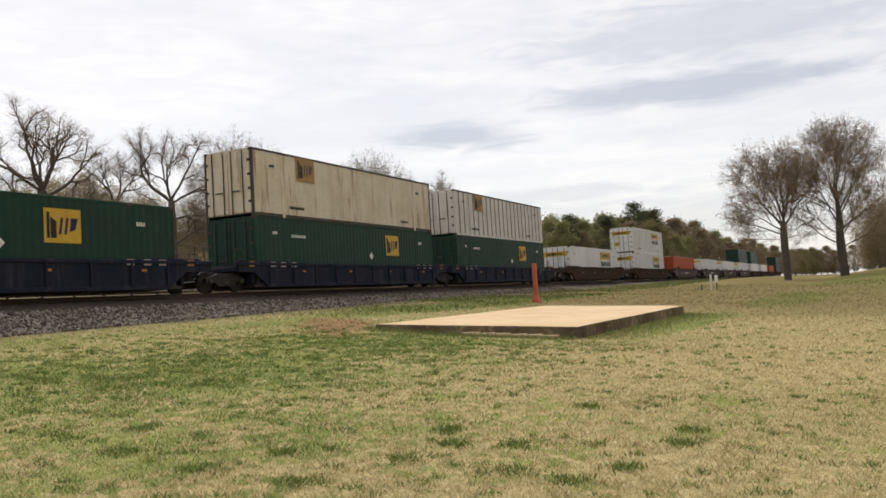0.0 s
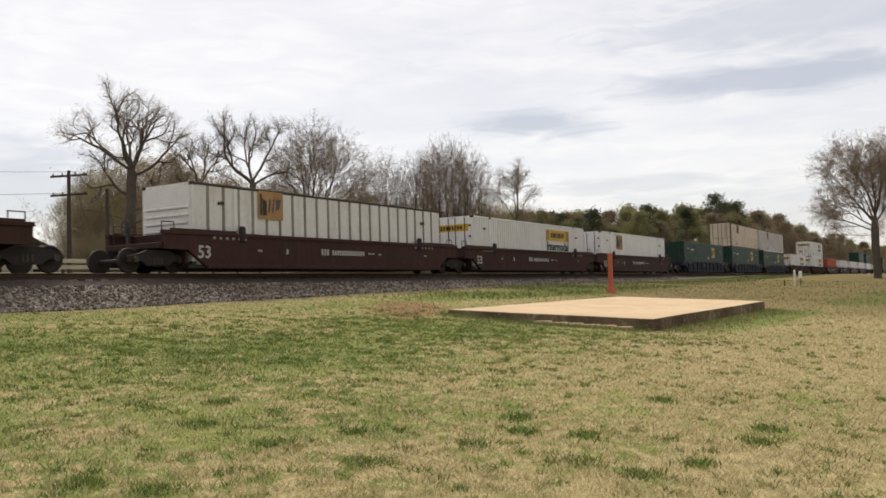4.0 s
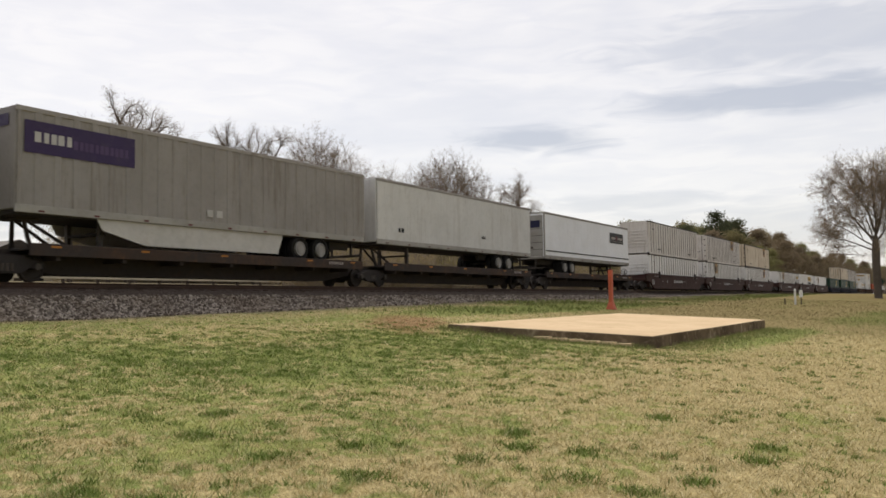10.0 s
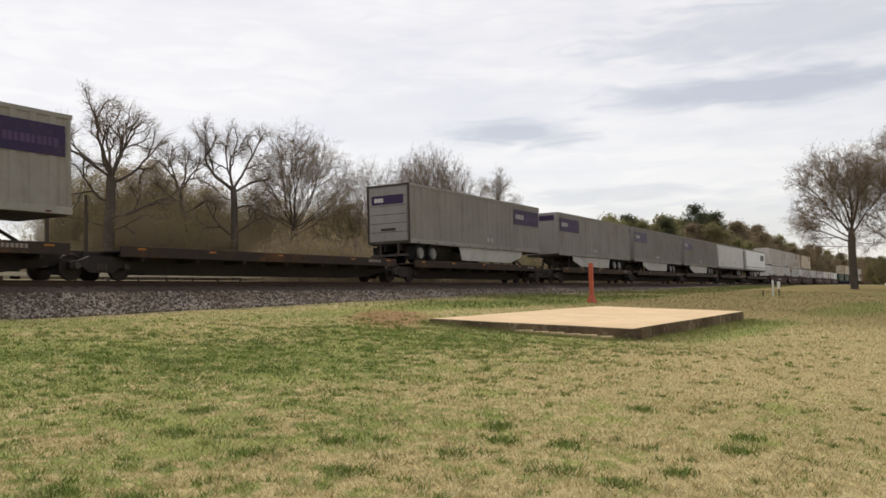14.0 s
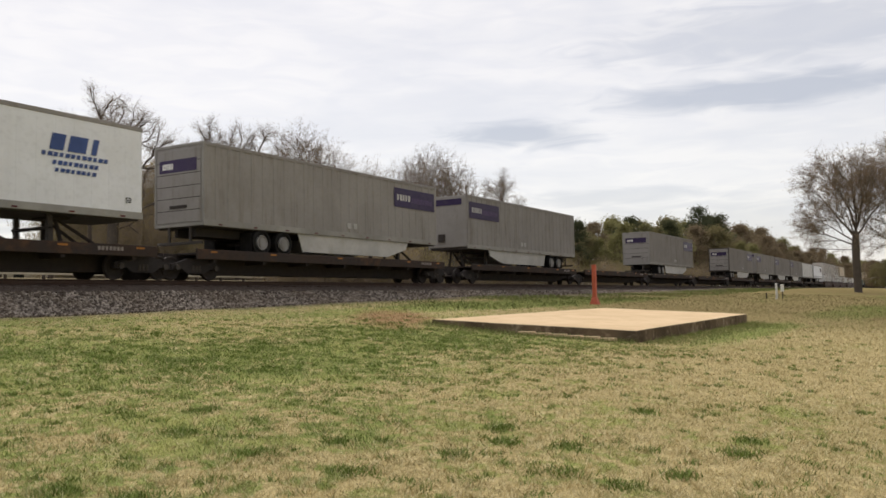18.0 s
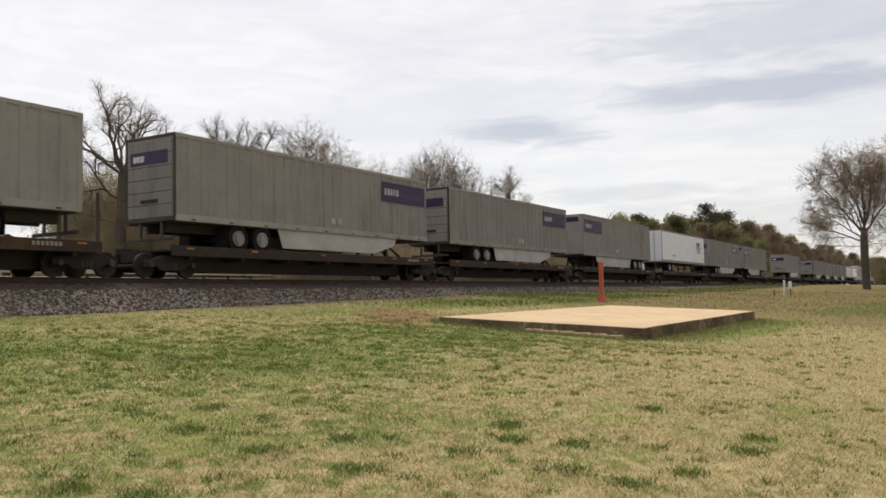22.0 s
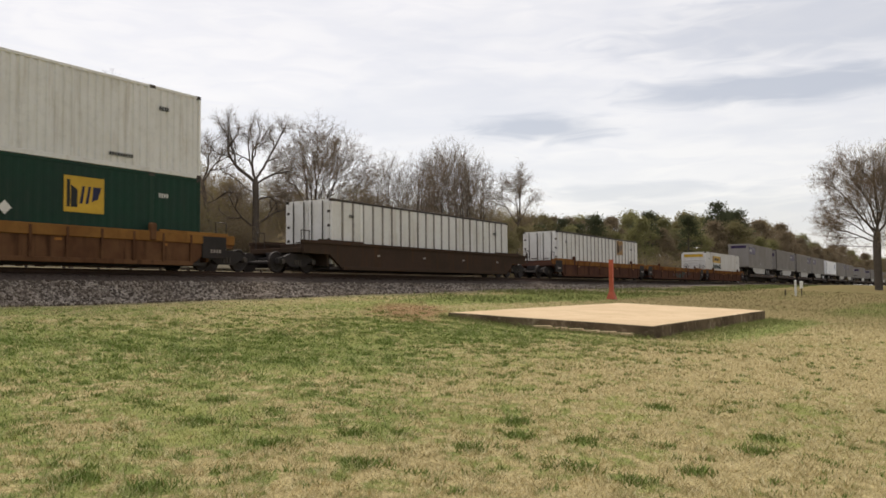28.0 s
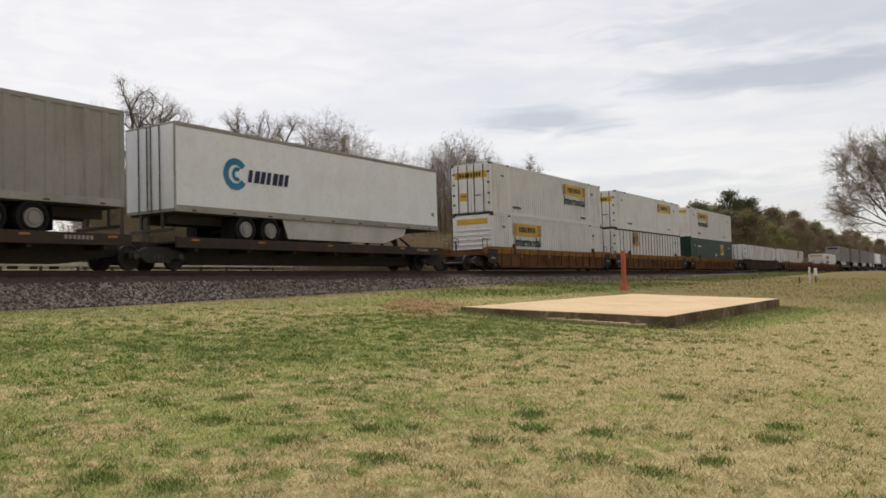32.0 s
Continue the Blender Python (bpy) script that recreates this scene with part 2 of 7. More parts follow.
M_TEAL = material("faded_teal_spray", (0.022, 0.055, 0.048), 0.75, second=(0.05, 0.045, 0.036), stain=(0.075, 0.032, 0.022), stain_amount=0.85, bump=0.05)
M_DUSTPINK = material("faded_pink_spray", (0.10, 0.05, 0.048), 0.75, second=(0.07, 0.034, 0.025), stain=(0.06, 0.03, 0.021), stain_amount=0.9, bump=0.05)
M_REFLECT = material("orange_reflector", (0.40, 0.16, 0.03), 0.4, bump=0.02)
M_ORANGE_BOX = material("orange_container_paint", (0.42, 0.075, 0.025), 0.5, stain=(0.2, 0.05, 0.02), streak=True, bump=0.05)
M_RAIL = material("rusty_rail", (0.075, 0.046, 0.034), 0.6, metal=0.35, stain=(0.09, 0.045, 0.025), grain=14, bump=0.15, world_space=True)
M_RAILHEAD = material("polished_railhead", (0.36, 0.34, 0.32), 0.25, metal=0.9, bump=0.02, world_space=True)
M_TIE = material("creosoted_tie", (0.062, 0.047, 0.040), 0.9, second=(0.070, 0.052, 0.043), stain=(0.06, 0.045, 0.035), grain=18, bump=0.4, world_space=True, spec=0.0)
M_POSTPAINT = material("orange_red_post_paint", (0.54, 0.125, 0.07), 0.55, stain=(0.25, 0.07, 0.035), stain_amount=0.5, bump=0.08)
M_WHITEPOST = material("white_marker_plastic", (0.75, 0.75, 0.72), 0.5, stain=(0.4, 0.38, 0.33), bump=0.04)
M_POLEWOOD = material("weathered_pole_wood", (0.075, 0.058, 0.045), 0.9, stain=(0.03, 0.024, 0.02), grain=20, bump=0.4)
M_BARK = material("grey_brown_bark", (0.125, 0.105, 0.088), 0.92, second=(0.092, 0.078, 0.066), stain=(0.16, 0.14, 0.12), grain=9, bump=0.6, spec=0.0)
M_TWIG = material("bare_twig", (0.25, 0.20, 0.155), 0.9, second=(0.195, 0.157, 0.12), bump=0.0, vary=0.1, spec=0.0)
M_STEM = material("grey_brush_stem", (0.30, 0.25, 0.20), 0.9, second=(0.24, 0.195, 0.155), bump=0.0, vary=0.1, spec=0.0)
M_FENCE = material("pale_fence_board", (0.50, 0.45, 0.34), 0.8, stain=(0.3, 0.26, 0.2), bump=0.1)


def leaf_material(name, a, b, rough=0.8):
    m = bpy.data.materials.new(name)
    m.use_nodes = True
    n = Nodes(m.node_tree)
    p = m.node_tree.nodes["Principled BSDF"]
    geo = n.add("ShaderNodeNewGeometry")
    info = n.add("ShaderNodeObjectInfo")
    r = n.math("ADD", n.math("MULTIPLY", geo.outputs["Random Per Island"], 0.65), n.math("MULTIPLY", info.outputs["Random"], 0.35))
    n.put(p.inputs["Base Color"], n.mix(r, rgba(a), rgba(b)))
    p.inputs["Roughness"].default_value = rough
    p.inputs["Specular IOR Level"].default_value = 0.05
    # thin leaves let some light through
    thin = n.add("ShaderNodeBsdfTranslucent")
    n.put(thin.inputs["Color"], n.mix(r, rgba(a), rgba(b)))
    both = n.add("ShaderNodeMixShader")
    both.inputs[0].default_value = 0.5
    n.put(both.inputs[1], p.outputs[0])
    n.put(both.inputs[2], thin.outputs[0])
    n.put(m.node_tree.nodes["Material Output"].inputs["Surface"], both.outputs[0])
    return m


M_BUD = leaf_material("tan_spring_buds", (0.22, 0.145, 0.085), (0.33, 0.235, 0.14))
M_YOUNG = leaf_material("young_olive_leaves", (0.22, 0.19, 0.088), (0.315, 0.265, 0.13))
M_WOOD_OLIVE = leaf_material("olive_wood_leaves", (0.165, 0.15, 0.075), (0.24, 0.21, 0.11))
M_WOOD_SPRING = leaf_material("fresh_wood_leaves", (0.19, 0.188, 0.082), (0.27, 0.255, 0.12))
M_WOOD_BROWN = leaf_material("brown_wood_buds", (0.185, 0.147, 0.095), (0.26, 0.205, 0.135))
M_BRUSH = leaf_material("brown_brush", (0.255, 0.205, 0.115), (0.36, 0.285, 0.165))
M_PINE = leaf_material("dark_pine_needles", (0.06, 0.072, 0.04), (0.10, 0.108, 0.06))


def lawn_colour(n, co):
    """Dormant straw-coloured lawn with green patches, thin spots and a dirt patch by the slab."""
    x, y, z = n.split(co)
    big = n.noise(co, 0.16, 3, 0.5)
    mid = n.noise(co, 1.05, 6, 0.66, 0.6)
    small = n.noise(co, 5.5, 4, 0.65)

    def patch(cx, cy, along, across, turn):
        c, s = math.cos(radians(turn)), math.sin(radians(turn))
        dx, dy = n.math("SUBTRACT", x, cx), n.math("SUBTRACT", y, cy)
        u = n.math("DIVIDE", n.math("ADD", n.math("MULTIPLY", dx, c), n.math("MULTIPLY", dy, s)), along)
        v = n.math("DIVIDE", n.math("SUBTRACT", n.math("MULTIPLY", dy, c), n.math("MULTIPLY", dx, s)), across)
        d = n.math("SQRT", n.math("ADD", n.math("MULTIPLY", u, u), n.math("MULTIPLY", v, v)))
        return n.math("ADD", d, n.math("MULTIPLY", n.math("SUBTRACT", mid, 0.5), 1.5))
    # greener in some places: the track side, round the slab, the foot of the hill; drier elsewhere
    lean = n.ramp(n.math("SUBTRACT", y, n.math("MULTIPLY", x, 0.42)), -4.5, 4.0, -0.085, 0.04)
    for spot, gain in (((8.3, 10.0, 5.5, 3.8, 130), 0.10), ((17.4, 9.6, 4.6, 2.6, 100), 0.13), ((28.5, 5.0, 9.5, 1.1, 0), 0.22), ((47.0, 3.2, 13.0, 2.4, 0), 0.16), ((40.0, 15.6, 24.0, 1.8, -3), 0.20), ((80.0, -1.0, 30.0, 6.0, 0), 0.16)):
        lean = n.math("ADD", lean, n.ramp(patch(*spot), 0.3, 1.25, gain, 0.0))
    g = n.math("ADD", n.math("ADD", n.math("MULTIPLY", big, 0.36), n.math("MULTIPLY", mid, 0.64)), lean)
    green = n.ramp(n.math("ADD", g, n.math("MULTIPLY", n.math("SUBTRACT", small, 0.5), 0.75)), 0.475, 0.60)
    straw = n.mix(n.ramp(small, 0.35, 0.7), (0.60, 0.50, 0.27, 1), (0.375, 0.31, 0.155, 1))
    straw = n.mix(n.math("MULTIPLY", n.ramp(big, 0.45, 0.65), 0.45), straw, (0.36, 0.31, 0.14, 1))
    leafy = n.mix(n.ramp(mid, 0.4, 0.7), (0.205, 0.28, 0.082, 1), (0.38, 0.405, 0.145, 1))
    col = n.mix(green, straw, leafy)
    # a patch of bare reddish earth beside the slab
    col = n.mix(n.ramp(patch(20.9, 14.2, 4.6, 1.5, 33), 0.45, 1.15, 0.85, 0.0), col, (0.36, 0.21, 0.125, 1))
    # thatch further off, and stone scattered out from the ballast foot
    # the thatch tone is also darkened, painting in the shade among grass blades
    col = n.mix(n.ramp(n.math("ADD", x, n.math("MULTIPLY", mid, 14.0)), 30.0, 50.0, 0.0, 0.8), col, n.mix(green, (0.205, 0.168, 0.085, 1), (0.125, 0.155, 0.052, 1)))
    edge = n.math("ADD", n.math("ADD", y, n.math("MULTIPLY", n.math("SUBTRACT", mid, 0.5), 3.0)), n.ramp(x, 18.0, 60.0, 0.0, 2.0))
    col = n.mix(n.ramp(edge, 18.9, 20.3, 0.0, 0.85), col, n.mix(n.ramp(small, 0.35, 0.65), (0.13, 0.11, 0.085, 1), (0.30, 0.265, 0.22, 1)))
    return col, small, green


def ground_material():
    m = bpy.data.materials.new("lawn_ground")
    m.use_nodes = True
    n = Nodes(m.node_tree)
    b = m.node_tree.nodes["Principled BSDF"]
    co = n.add("ShaderNodeTexCoord").outputs["Object"]
    col, small, green = lawn_colour(n, co)
    tiny = n.noise(co, 38.0, 3, 0.7)
    col = n.mix(n.math("MULTIPLY", n.ramp(tiny, 0.36, 0.62), 0.62), col, (0.155, 0.115, 0.05, 1))
    n.put(b.inputs["Base Color"], col)
    b.inputs["Roughness"].default_value = 0.95
    b.inputs["Specular IOR Level"].default_value = 0.0
    bp = n.add("ShaderNodeBump")
    bp.inputs["Strength"].default_value = 0.6
    bp.inputs["Distance"].default_value = 0.05
    n.put(bp.inputs["Height"], n.math("ADD", n.math("MULTIPLY", tiny, 0.6), small))
    n.put(b.inputs["Normal"], bp.outputs[0])
    return m


def blade_material(name, colour=None):
    m = bpy.data.materials.new(name)
    m.use_nodes = True
    n = Nodes(m.node_tree)
    b = m.node_tree.nodes["Principled BSDF"]
    co = n.add("ShaderNodeTexCoord").outputs["Object"]
    r = n.add("ShaderNodeNewGeometry").outputs["Random Per Island"]
    if colour:
        col = n.mix(r, rgba(colour), rgba([c * 1.9 for c in colour]))
    else:
        col, small, green = lawn_colour(n, co)
        col = n.mix(n.math("MULTIPLY", n.ramp(r, 0.62, 0.80), n.math("MULTIPLY", n.ramp(green, 0.0, 1.0, 0.8, 0.45), n.ramp(n.split(co)[0], 18.0, 45.0, 1.0, 0.25))), col, (0.74, 0.66, 0.43, 1))
        col = n.mix(n.math("MULTIPLY", n.ramp(r, 0.30, 0.1), 0.55), col, (0.16, 0.15, 0.06, 1))
    n.put(b.inputs["Base Color"], col)
    b.inputs["Roughness"].default_value = 0.8
    b.inputs["Specular IOR Level"].default_value = 0.0
    return m


def gravel_material(name, stones=False):
    m = bpy.data.materials.new(name)
    m.use_nodes = True
    n = Nodes(m.node_tree)
    b = m.node_tree.nodes["Principled BSDF"]
    co = n.add("ShaderNodeTexCoord").outputs["Object"]
    v = n.add("ShaderNodeTexVoronoi")
    n.put(v.inputs["Vector"], co)
    v.inputs["Scale"].default_value = 16.0
    r = n.add("ShaderNodeNewGeometry").outputs["Random Per Island"] if stones else n.split(v.outputs["Color"])[0]
    big = n.noise(co, 0.5, 4, 0.6)
    col = n.mix(n.ramp(r, 0.25, 1.0), (0.09, 0.074, 0.062, 1), (0.40, 0.35, 0.30, 1))
    col = n.mix(n.math("MULTIPLY", n.ramp(big, 0.4, 0.65), 0.45), col, (0.15, 0.115, 0.085, 1))
    # dirt next to the ties, with the shade there painted into the stone's colour
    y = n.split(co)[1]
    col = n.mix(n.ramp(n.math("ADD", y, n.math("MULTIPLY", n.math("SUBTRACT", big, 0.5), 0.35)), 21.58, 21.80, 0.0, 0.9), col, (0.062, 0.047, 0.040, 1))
    n.put(b.inputs["Base Color"], col)
    b.inputs["Roughness"].default_value = 0.9
    b.inputs["Specular IOR Level"].default_value = 0.1
    if not stones:
        bp = n.add("ShaderNodeBump")
        bp.inputs["Strength"].default_value = 0.9
        bp.inputs["Distance"].default_value = 0.05
        n.put(bp.inputs["Height"], n.math("SUBTRACT", 1.0, v.outputs["Distance"]))
        n.put(b.inputs["Normal"], bp.outputs[0])
    return m


M_GROUND = ground_material()
M_BLADE = blade_material("lawn_blades")
M_WEED = blade_material("weed_leaves", (0.12, 0.16, 0.046))
M_RANK = blade_material("rank_grass_leaves", (0.13, 0.15, 0.055))
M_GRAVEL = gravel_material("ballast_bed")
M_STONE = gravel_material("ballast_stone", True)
M_SLABTOP = material("sandy_concrete_top", (0.66, 0.51, 0.335), 0.88, second=(0.58, 0.44, 0.28), stain=(0.40, 0.26, 0.14), stain_amount=0.4, grain=16, bump=0.3, world_space=True, spec=0.0)
# the slab's edge is darker than its top, with paler blotches
M_SLABEDGE = material("mottled_concrete_edge", (0.20, 0.15, 0.10), 0.9, second=(0.095, 0.072, 0.05), stain=(0.43, 0.35, 0.25), stain_amount=0.75, grain=10, bump=0.5, world_space=True, stain_scale=2.6, spec=0.0)
M_PAVING = material("pale_gravel_lot", (0.42, 0.38, 0.31), 0.9, stain=(0.3, 0.27, 0.22), world_space=True, bump=0.2, spec=0.0)


# ---- mesh helpers ----
def part(name, bm, mat, parent=None, label=""):
    me = bpy.data.meshes.new(name)
    bm.to_mesh(me)
    bm.free()
    me.materials.append(mat)
    return piece(name, me, parent, label)


def piece(name, me, parent=None, label="", at=None):
    ob = new(name, me)
    if parent is not None:
        ob.parent = parent
    if at is not None:
        ob.location = at
    if label:
        ob["label"] = label
    if name in ("stencil", "name_bar", "sign_lettering", "marking"):
        ob["kind"] = "stuff"
    return ob


def raw(name, verts, faces, mat, smooth=False):
    me = bpy.data.meshes.new(name)
    me.from_pydata(verts, [], faces)
    me.materials.append(mat)
    if smooth:
        me.polygons.foreach_set("use_smooth", [True] * len(me.polygons))
    me.update()
    return me


def add_box(bm, x0, x1, y0, y1, z0, z1, bevel=0.0):
    got = bmesh.ops.create_cube(bm, size=1.0)["verts"]
    bmesh.ops.scale(bm, vec=(x1 - x0, y1 - y0, z1 - z0), verts=got)
    bmesh.ops.translate(bm, vec=((x0 + x1) / 2, (y0 + y1) / 2, (z0 + z1) / 2), verts=got)
    if bevel:
        es = list({e for v in got for e in v.link_edges})
        bmesh.ops.bevel(bm, geom=es, offset=bevel, segments=1, affect="EDGES")


def boxes(*specs, bevel=0.0):
    bm = bmesh.new()
    for s in specs:
        add_box(bm, *s, bevel=bevel)
    return bm


def add_rod(bm, a, b, r0, r1=None, seg=8):
    a, b = Vector(a), Vector(b)
    d = b - a
    got = bmesh.ops.create_cone(bm, cap_ends=True, segments=seg, radius1=r0, radius2=r0 if r1 is None else r1, depth=d.length)["verts"]
    m = Matrix.Translation((a + b) / 2) @ d.to_track_quat("Z", "Y").to_matrix().to_4x4()
    bmesh.ops.transform(bm, matrix=m, verts=got)


def rod(a, b, r0, r1=None, seg=8):
    bm = bmesh.new()
    add_rod(bm, a, b, r0, r1, seg)
    return bm


def prism(points, y0, y1, bm=None):
    """An outline in x and z, drawn out from y0 to y1."""
    bm = bm or bmesh.new()
    a = [bm.verts.new((x, y0, z)) for x, z in points]
    b = [bm.verts.new((x, y1, z)) for x, z in points]
    k = len(points)
    bm.faces.new(a)
    bm.faces.new(b[::-1])
    for i in range(k):
        bm.faces.new((a[i], b[i], b[(i + 1) % k], a[(i + 1) % k]))
    bmesh.ops.recalc_face_normals(bm, faces=bm.faces[:])
    return bm


def wheel_mesh(name, r, width, mat, hub=0.3):
    """A wheel with its axis along y: tread, flange-like shoulder, dished face and hub."""
    seg = 20
    prof = [(hub * 0.5, -width * 0.62), (hub * r, -width * 0.6), (hub * r * 1.1, -width * 0.2), (r * 0.78, -width * 0.25), (r * 0.86, -width * 0.5), (r * 0.97, -width * 0.5), (r, -width * 0.36), (r, width * 0.4), (r * 0.95, width * 0.5), (0.02, width * 0.5)]
    vs, fs = [], []
    for rr, yy in prof:
        for i in range(seg):
            a = 2 * math.pi * i / seg
            vs.append((rr * math.cos(a), yy, rr * math.sin(a)))
    for j in range(len(prof) - 1):
        for i in range(seg):
            k = (i + 1) % seg
            fs.append((j * seg + i, j * seg + k, (j + 1) * seg + k, (j + 1) * seg + i))
    fs.append(tuple(range(seg))[::-1])
    return raw(name, vs, fs, mat, False)


def lettering(name, text, size, mat):
    """Flat lettering in the x-z plane that faces -y, centred."""
    cu = bpy.data.curves.new(name, "FONT")
    cu.body, cu.size, cu.extrude, cu.align_x, cu.align_y, cu.resolution_u, cu.offset = text, size, 0.004, "CENTER", "CENTER", 2, size * 0.018
    ob = bpy.data.objects.new(name, cu)
    scene.collection.objects.link(ob)
    bpy.context.view_layer.update()
    me = bpy.data.meshes.new_from_object(ob)
    bpy.data.objects.remove(ob)
    me.transform(Matrix.Rotation(radians(90), 4, "X"))
    me.materials.clear()
    me.materials.append(mat)
    me.name = name
    return me


# ---- the ground ----
def smooth(a, b, v):
    t = min(max((v - a) / (b - a), 0.0), 1.0)
    return t * t * (3 - 2 * t)


RAIL_Z, TRACK_Y = 2.31, 23.51


def ground_z(x, y):
    """Lawn that rises gently from the camera's place to the foot of the ballast, with a hill ahead."""
    lift = 0.34 * smooth(12, 42, x) + 0.45 * smooth(42, 110, x)
    near = 1.25 * max(min(y / 20.2, 1.0), -0.6) + lift * smooth(9, 20, y)
    near += 0.0175 * max(min(x, 105) - 36, 0) * (1 - smooth(9, 19, y))
    near += smooth(50, 95, x) * max(3.0 - y, 0) * 0.16 * (1 - smooth(8, 40, -y))
    near += 0.035 * noise.noise((x * 0.22, y * 0.22, 0.0)) * smooth(3, 6, abs(x) + abs(y))
    off = math.hypot(max(20.2 - x, x - 34.7, 0), max(6.35 - y, y - 12.4, 0))
    near -= 0.11 * (1 - smooth(0.6, 5.0, off)) * (1 - smooth(10, 13, y))
    if y > 20.2:
        near = min(near, 1.95)
    far = 2.0 + 1.5 * smooth(27, 55, y)
    return near + (far - near) * smooth(24.5, 30, y)


def build_ground():
    def steps(lo, hi, near_lo, near_hi, fine, coarse):
        out = list(np.arange(near_lo, near_hi + 1e-6, fine))
        for k in range(coarse):
            f = ((k + 1) / coarse) ** 2.6
            out.append(near_hi + (hi - near_hi) * f)
            out.insert(0, near_lo + (lo - near_lo) * f)
        return out
    xs = steps(-2600, 4200, -6, 60, 0.6, 40)
    ys = steps(-2600, 3400, -8, 34, 0.6, 36)
    vs = [(x, y, ground_z(x, y)) for y in ys for x in xs]
    w = len(xs)
    fs = [(j * w + i, j * w + i + 1, (j + 1) * w + i + 1, (j + 1) * w + i) for j in range(len(ys) - 1) for i in range(w - 1)]
    ob = piece("ground", raw("ground", vs, fs, M_GROUND, True))
    tagged(ob, "rough lawn of dormant straw-coloured grass with green patches", "lawn", kind="structure")


build_ground()


def build_track():
    # ballast shoulder, in profile across the track
    prof = [(19.6, -0.45), (20.3, None), (21.62, RAIL_Z - 0.43), (22.05, RAIL_Z - 0.31), (22.25, RAIL_Z - 0.197), (24.8, RAIL_Z - 0.197), (25.2, RAIL_Z - 0.25), (27.4, 1.7), (28.4, 1.2)]
    xs = list(np.arange(-10, 90, 1.0)) + list(np.arange(90, 240, 5.0)) + list(np.arange(240, 1500, 30.0))
    xs = list(np.arange(-600, -10, 30.0)) + xs
    vs, k = [], len(prof)
    for x in xs:
        foot = ground_z(x, 20.3)
        for y, z in prof:
            j = 0.05 * noise.noise((x * 0.9, y * 2.0, 3.0))
            if z is None:
                z = foot + 0.02
            elif z < 0:
                z = foot - 0.3
            elif y < 22 and foot > RAIL_Z - 0.5:
                z = max(z, foot)
            vs.append((x, y + j * 2 * (y < 21), z + j * 0.5))
    fs = [(i * k + j, (i + 1) * k + j, (i + 1) * k + j + 1, i * k + j + 1) for i in range(len(xs) - 1) for j in range(k - 1)]
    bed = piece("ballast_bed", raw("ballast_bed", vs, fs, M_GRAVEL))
    tagged(bed, "grey crushed-stone ballast bed under the railway track", "ballast", kind="structure")
    # loose stones on the near shoulder
    rng = np.random.default_rng(5)
    octa = np.array([(1, 0, 0), (-1, 0, 0), (0, 1, 0), (0, -1, 0), (0, 0, 1), (0, 0, -1)], float)
    tri = np.array([(0, 2, 4), (2, 1, 4), (1, 3, 4), (3, 0, 4), (2, 0, 5), (1, 2, 5), (3, 1, 5), (0, 3, 5)])
    count = 15000
    sx = 9 + (rng.random(count) ** 1.5) * 62
    sy = 19.95 + rng.random(count) * 2.1
    vs, fs = [], []
    for i in range(count):
        x, y = sx[i], sy[i]
        foot = ground_z(x, 20.3)
        z = foot + (RAIL_Z - 0.43 - foot) * min(max((y - 20.3) / 1.32, 0), 1)
        s = 0.028 + 0.034 * rng.random()
        q = Euler(rng.random(3) * 6.3).to_matrix()
        sh = octa * (s * (0.7 + 0.6 * rng.random((6, 1))))
        pts = sh @ np.array(q).T + (x, y, z + s * 0.35)
        fs.extend((tri + len(vs)).tolist())
        vs.extend(pts.tolist())
    st = piece("ballast_stones", raw("ballast_stones", vs, fs, M_STONE))
    tagged(st, "loose grey crushed stones on the ballast shoulder", "gravel", kind="stuff")
    # rails
    for y in (TRACK_Y - 0.7525, TRACK_Y + 0.7525):
        t = RAIL_Z
        prof = [(-0.076, t - 0.185), (0.076, t - 0.185), (0.074, t - 0.172), (0.012, t - 0.15), (0.010, t - 0.05), (0.036, t - 0.035), (0.036, t - 0.006), (0.028, t), (-0.028, t), (-0.036, t - 0.006), (-0.036, t - 0.035), (-0.010, t - 0.05), (-0.012, t - 0.15), (-0.074, t - 0.172)]
        n = len(prof)
        vs = [(x, y + a, z) for x in (-600.0, 0.0, 100.0, 400.0, 1500.0) for a, z in prof]
        fs = [(i * n + j, i * n + (j + 1) % n, (i + 1) * n + (j + 1) % n, (i + 1) * n + j) for i in range(4) for j in range(n)]
        r = piece("rail", raw("rail", vs, fs, M_RAIL))
        tagged(r, "rusty steel rail of a railway track", "rail", kind="structure")
        head = piece("railhead", raw("railhead", [(x, y + a, t + 0.002) for x in (-600.0, 1500.0) for a in (-0.03, 0.03)], [(0, 1, 3, 2)], M_RAILHEAD), r, "polished running surface")
    # ties that the camera passes nearest are pieces, the rest one mesh
    bm = boxes((-0.115, 0.115, TRACK_Y - 1.3, TRACK_Y + 1.3, RAIL_Z - 0.36, RAIL_Z - 0.187), bevel=0.012)
    tie = part("tie", bm, M_TIE, bed)
    tie.location.x = 8.0
    for i in range(1, 200):
        p = piece("tie", tie.data, bed, at=(8.0 + i * 0.52 + random.uniform(-0.02, 0.02), random.uniform(-0.04, 0.04), random.uniform(-0.008, 0.006)))
    bm = bmesh.new()
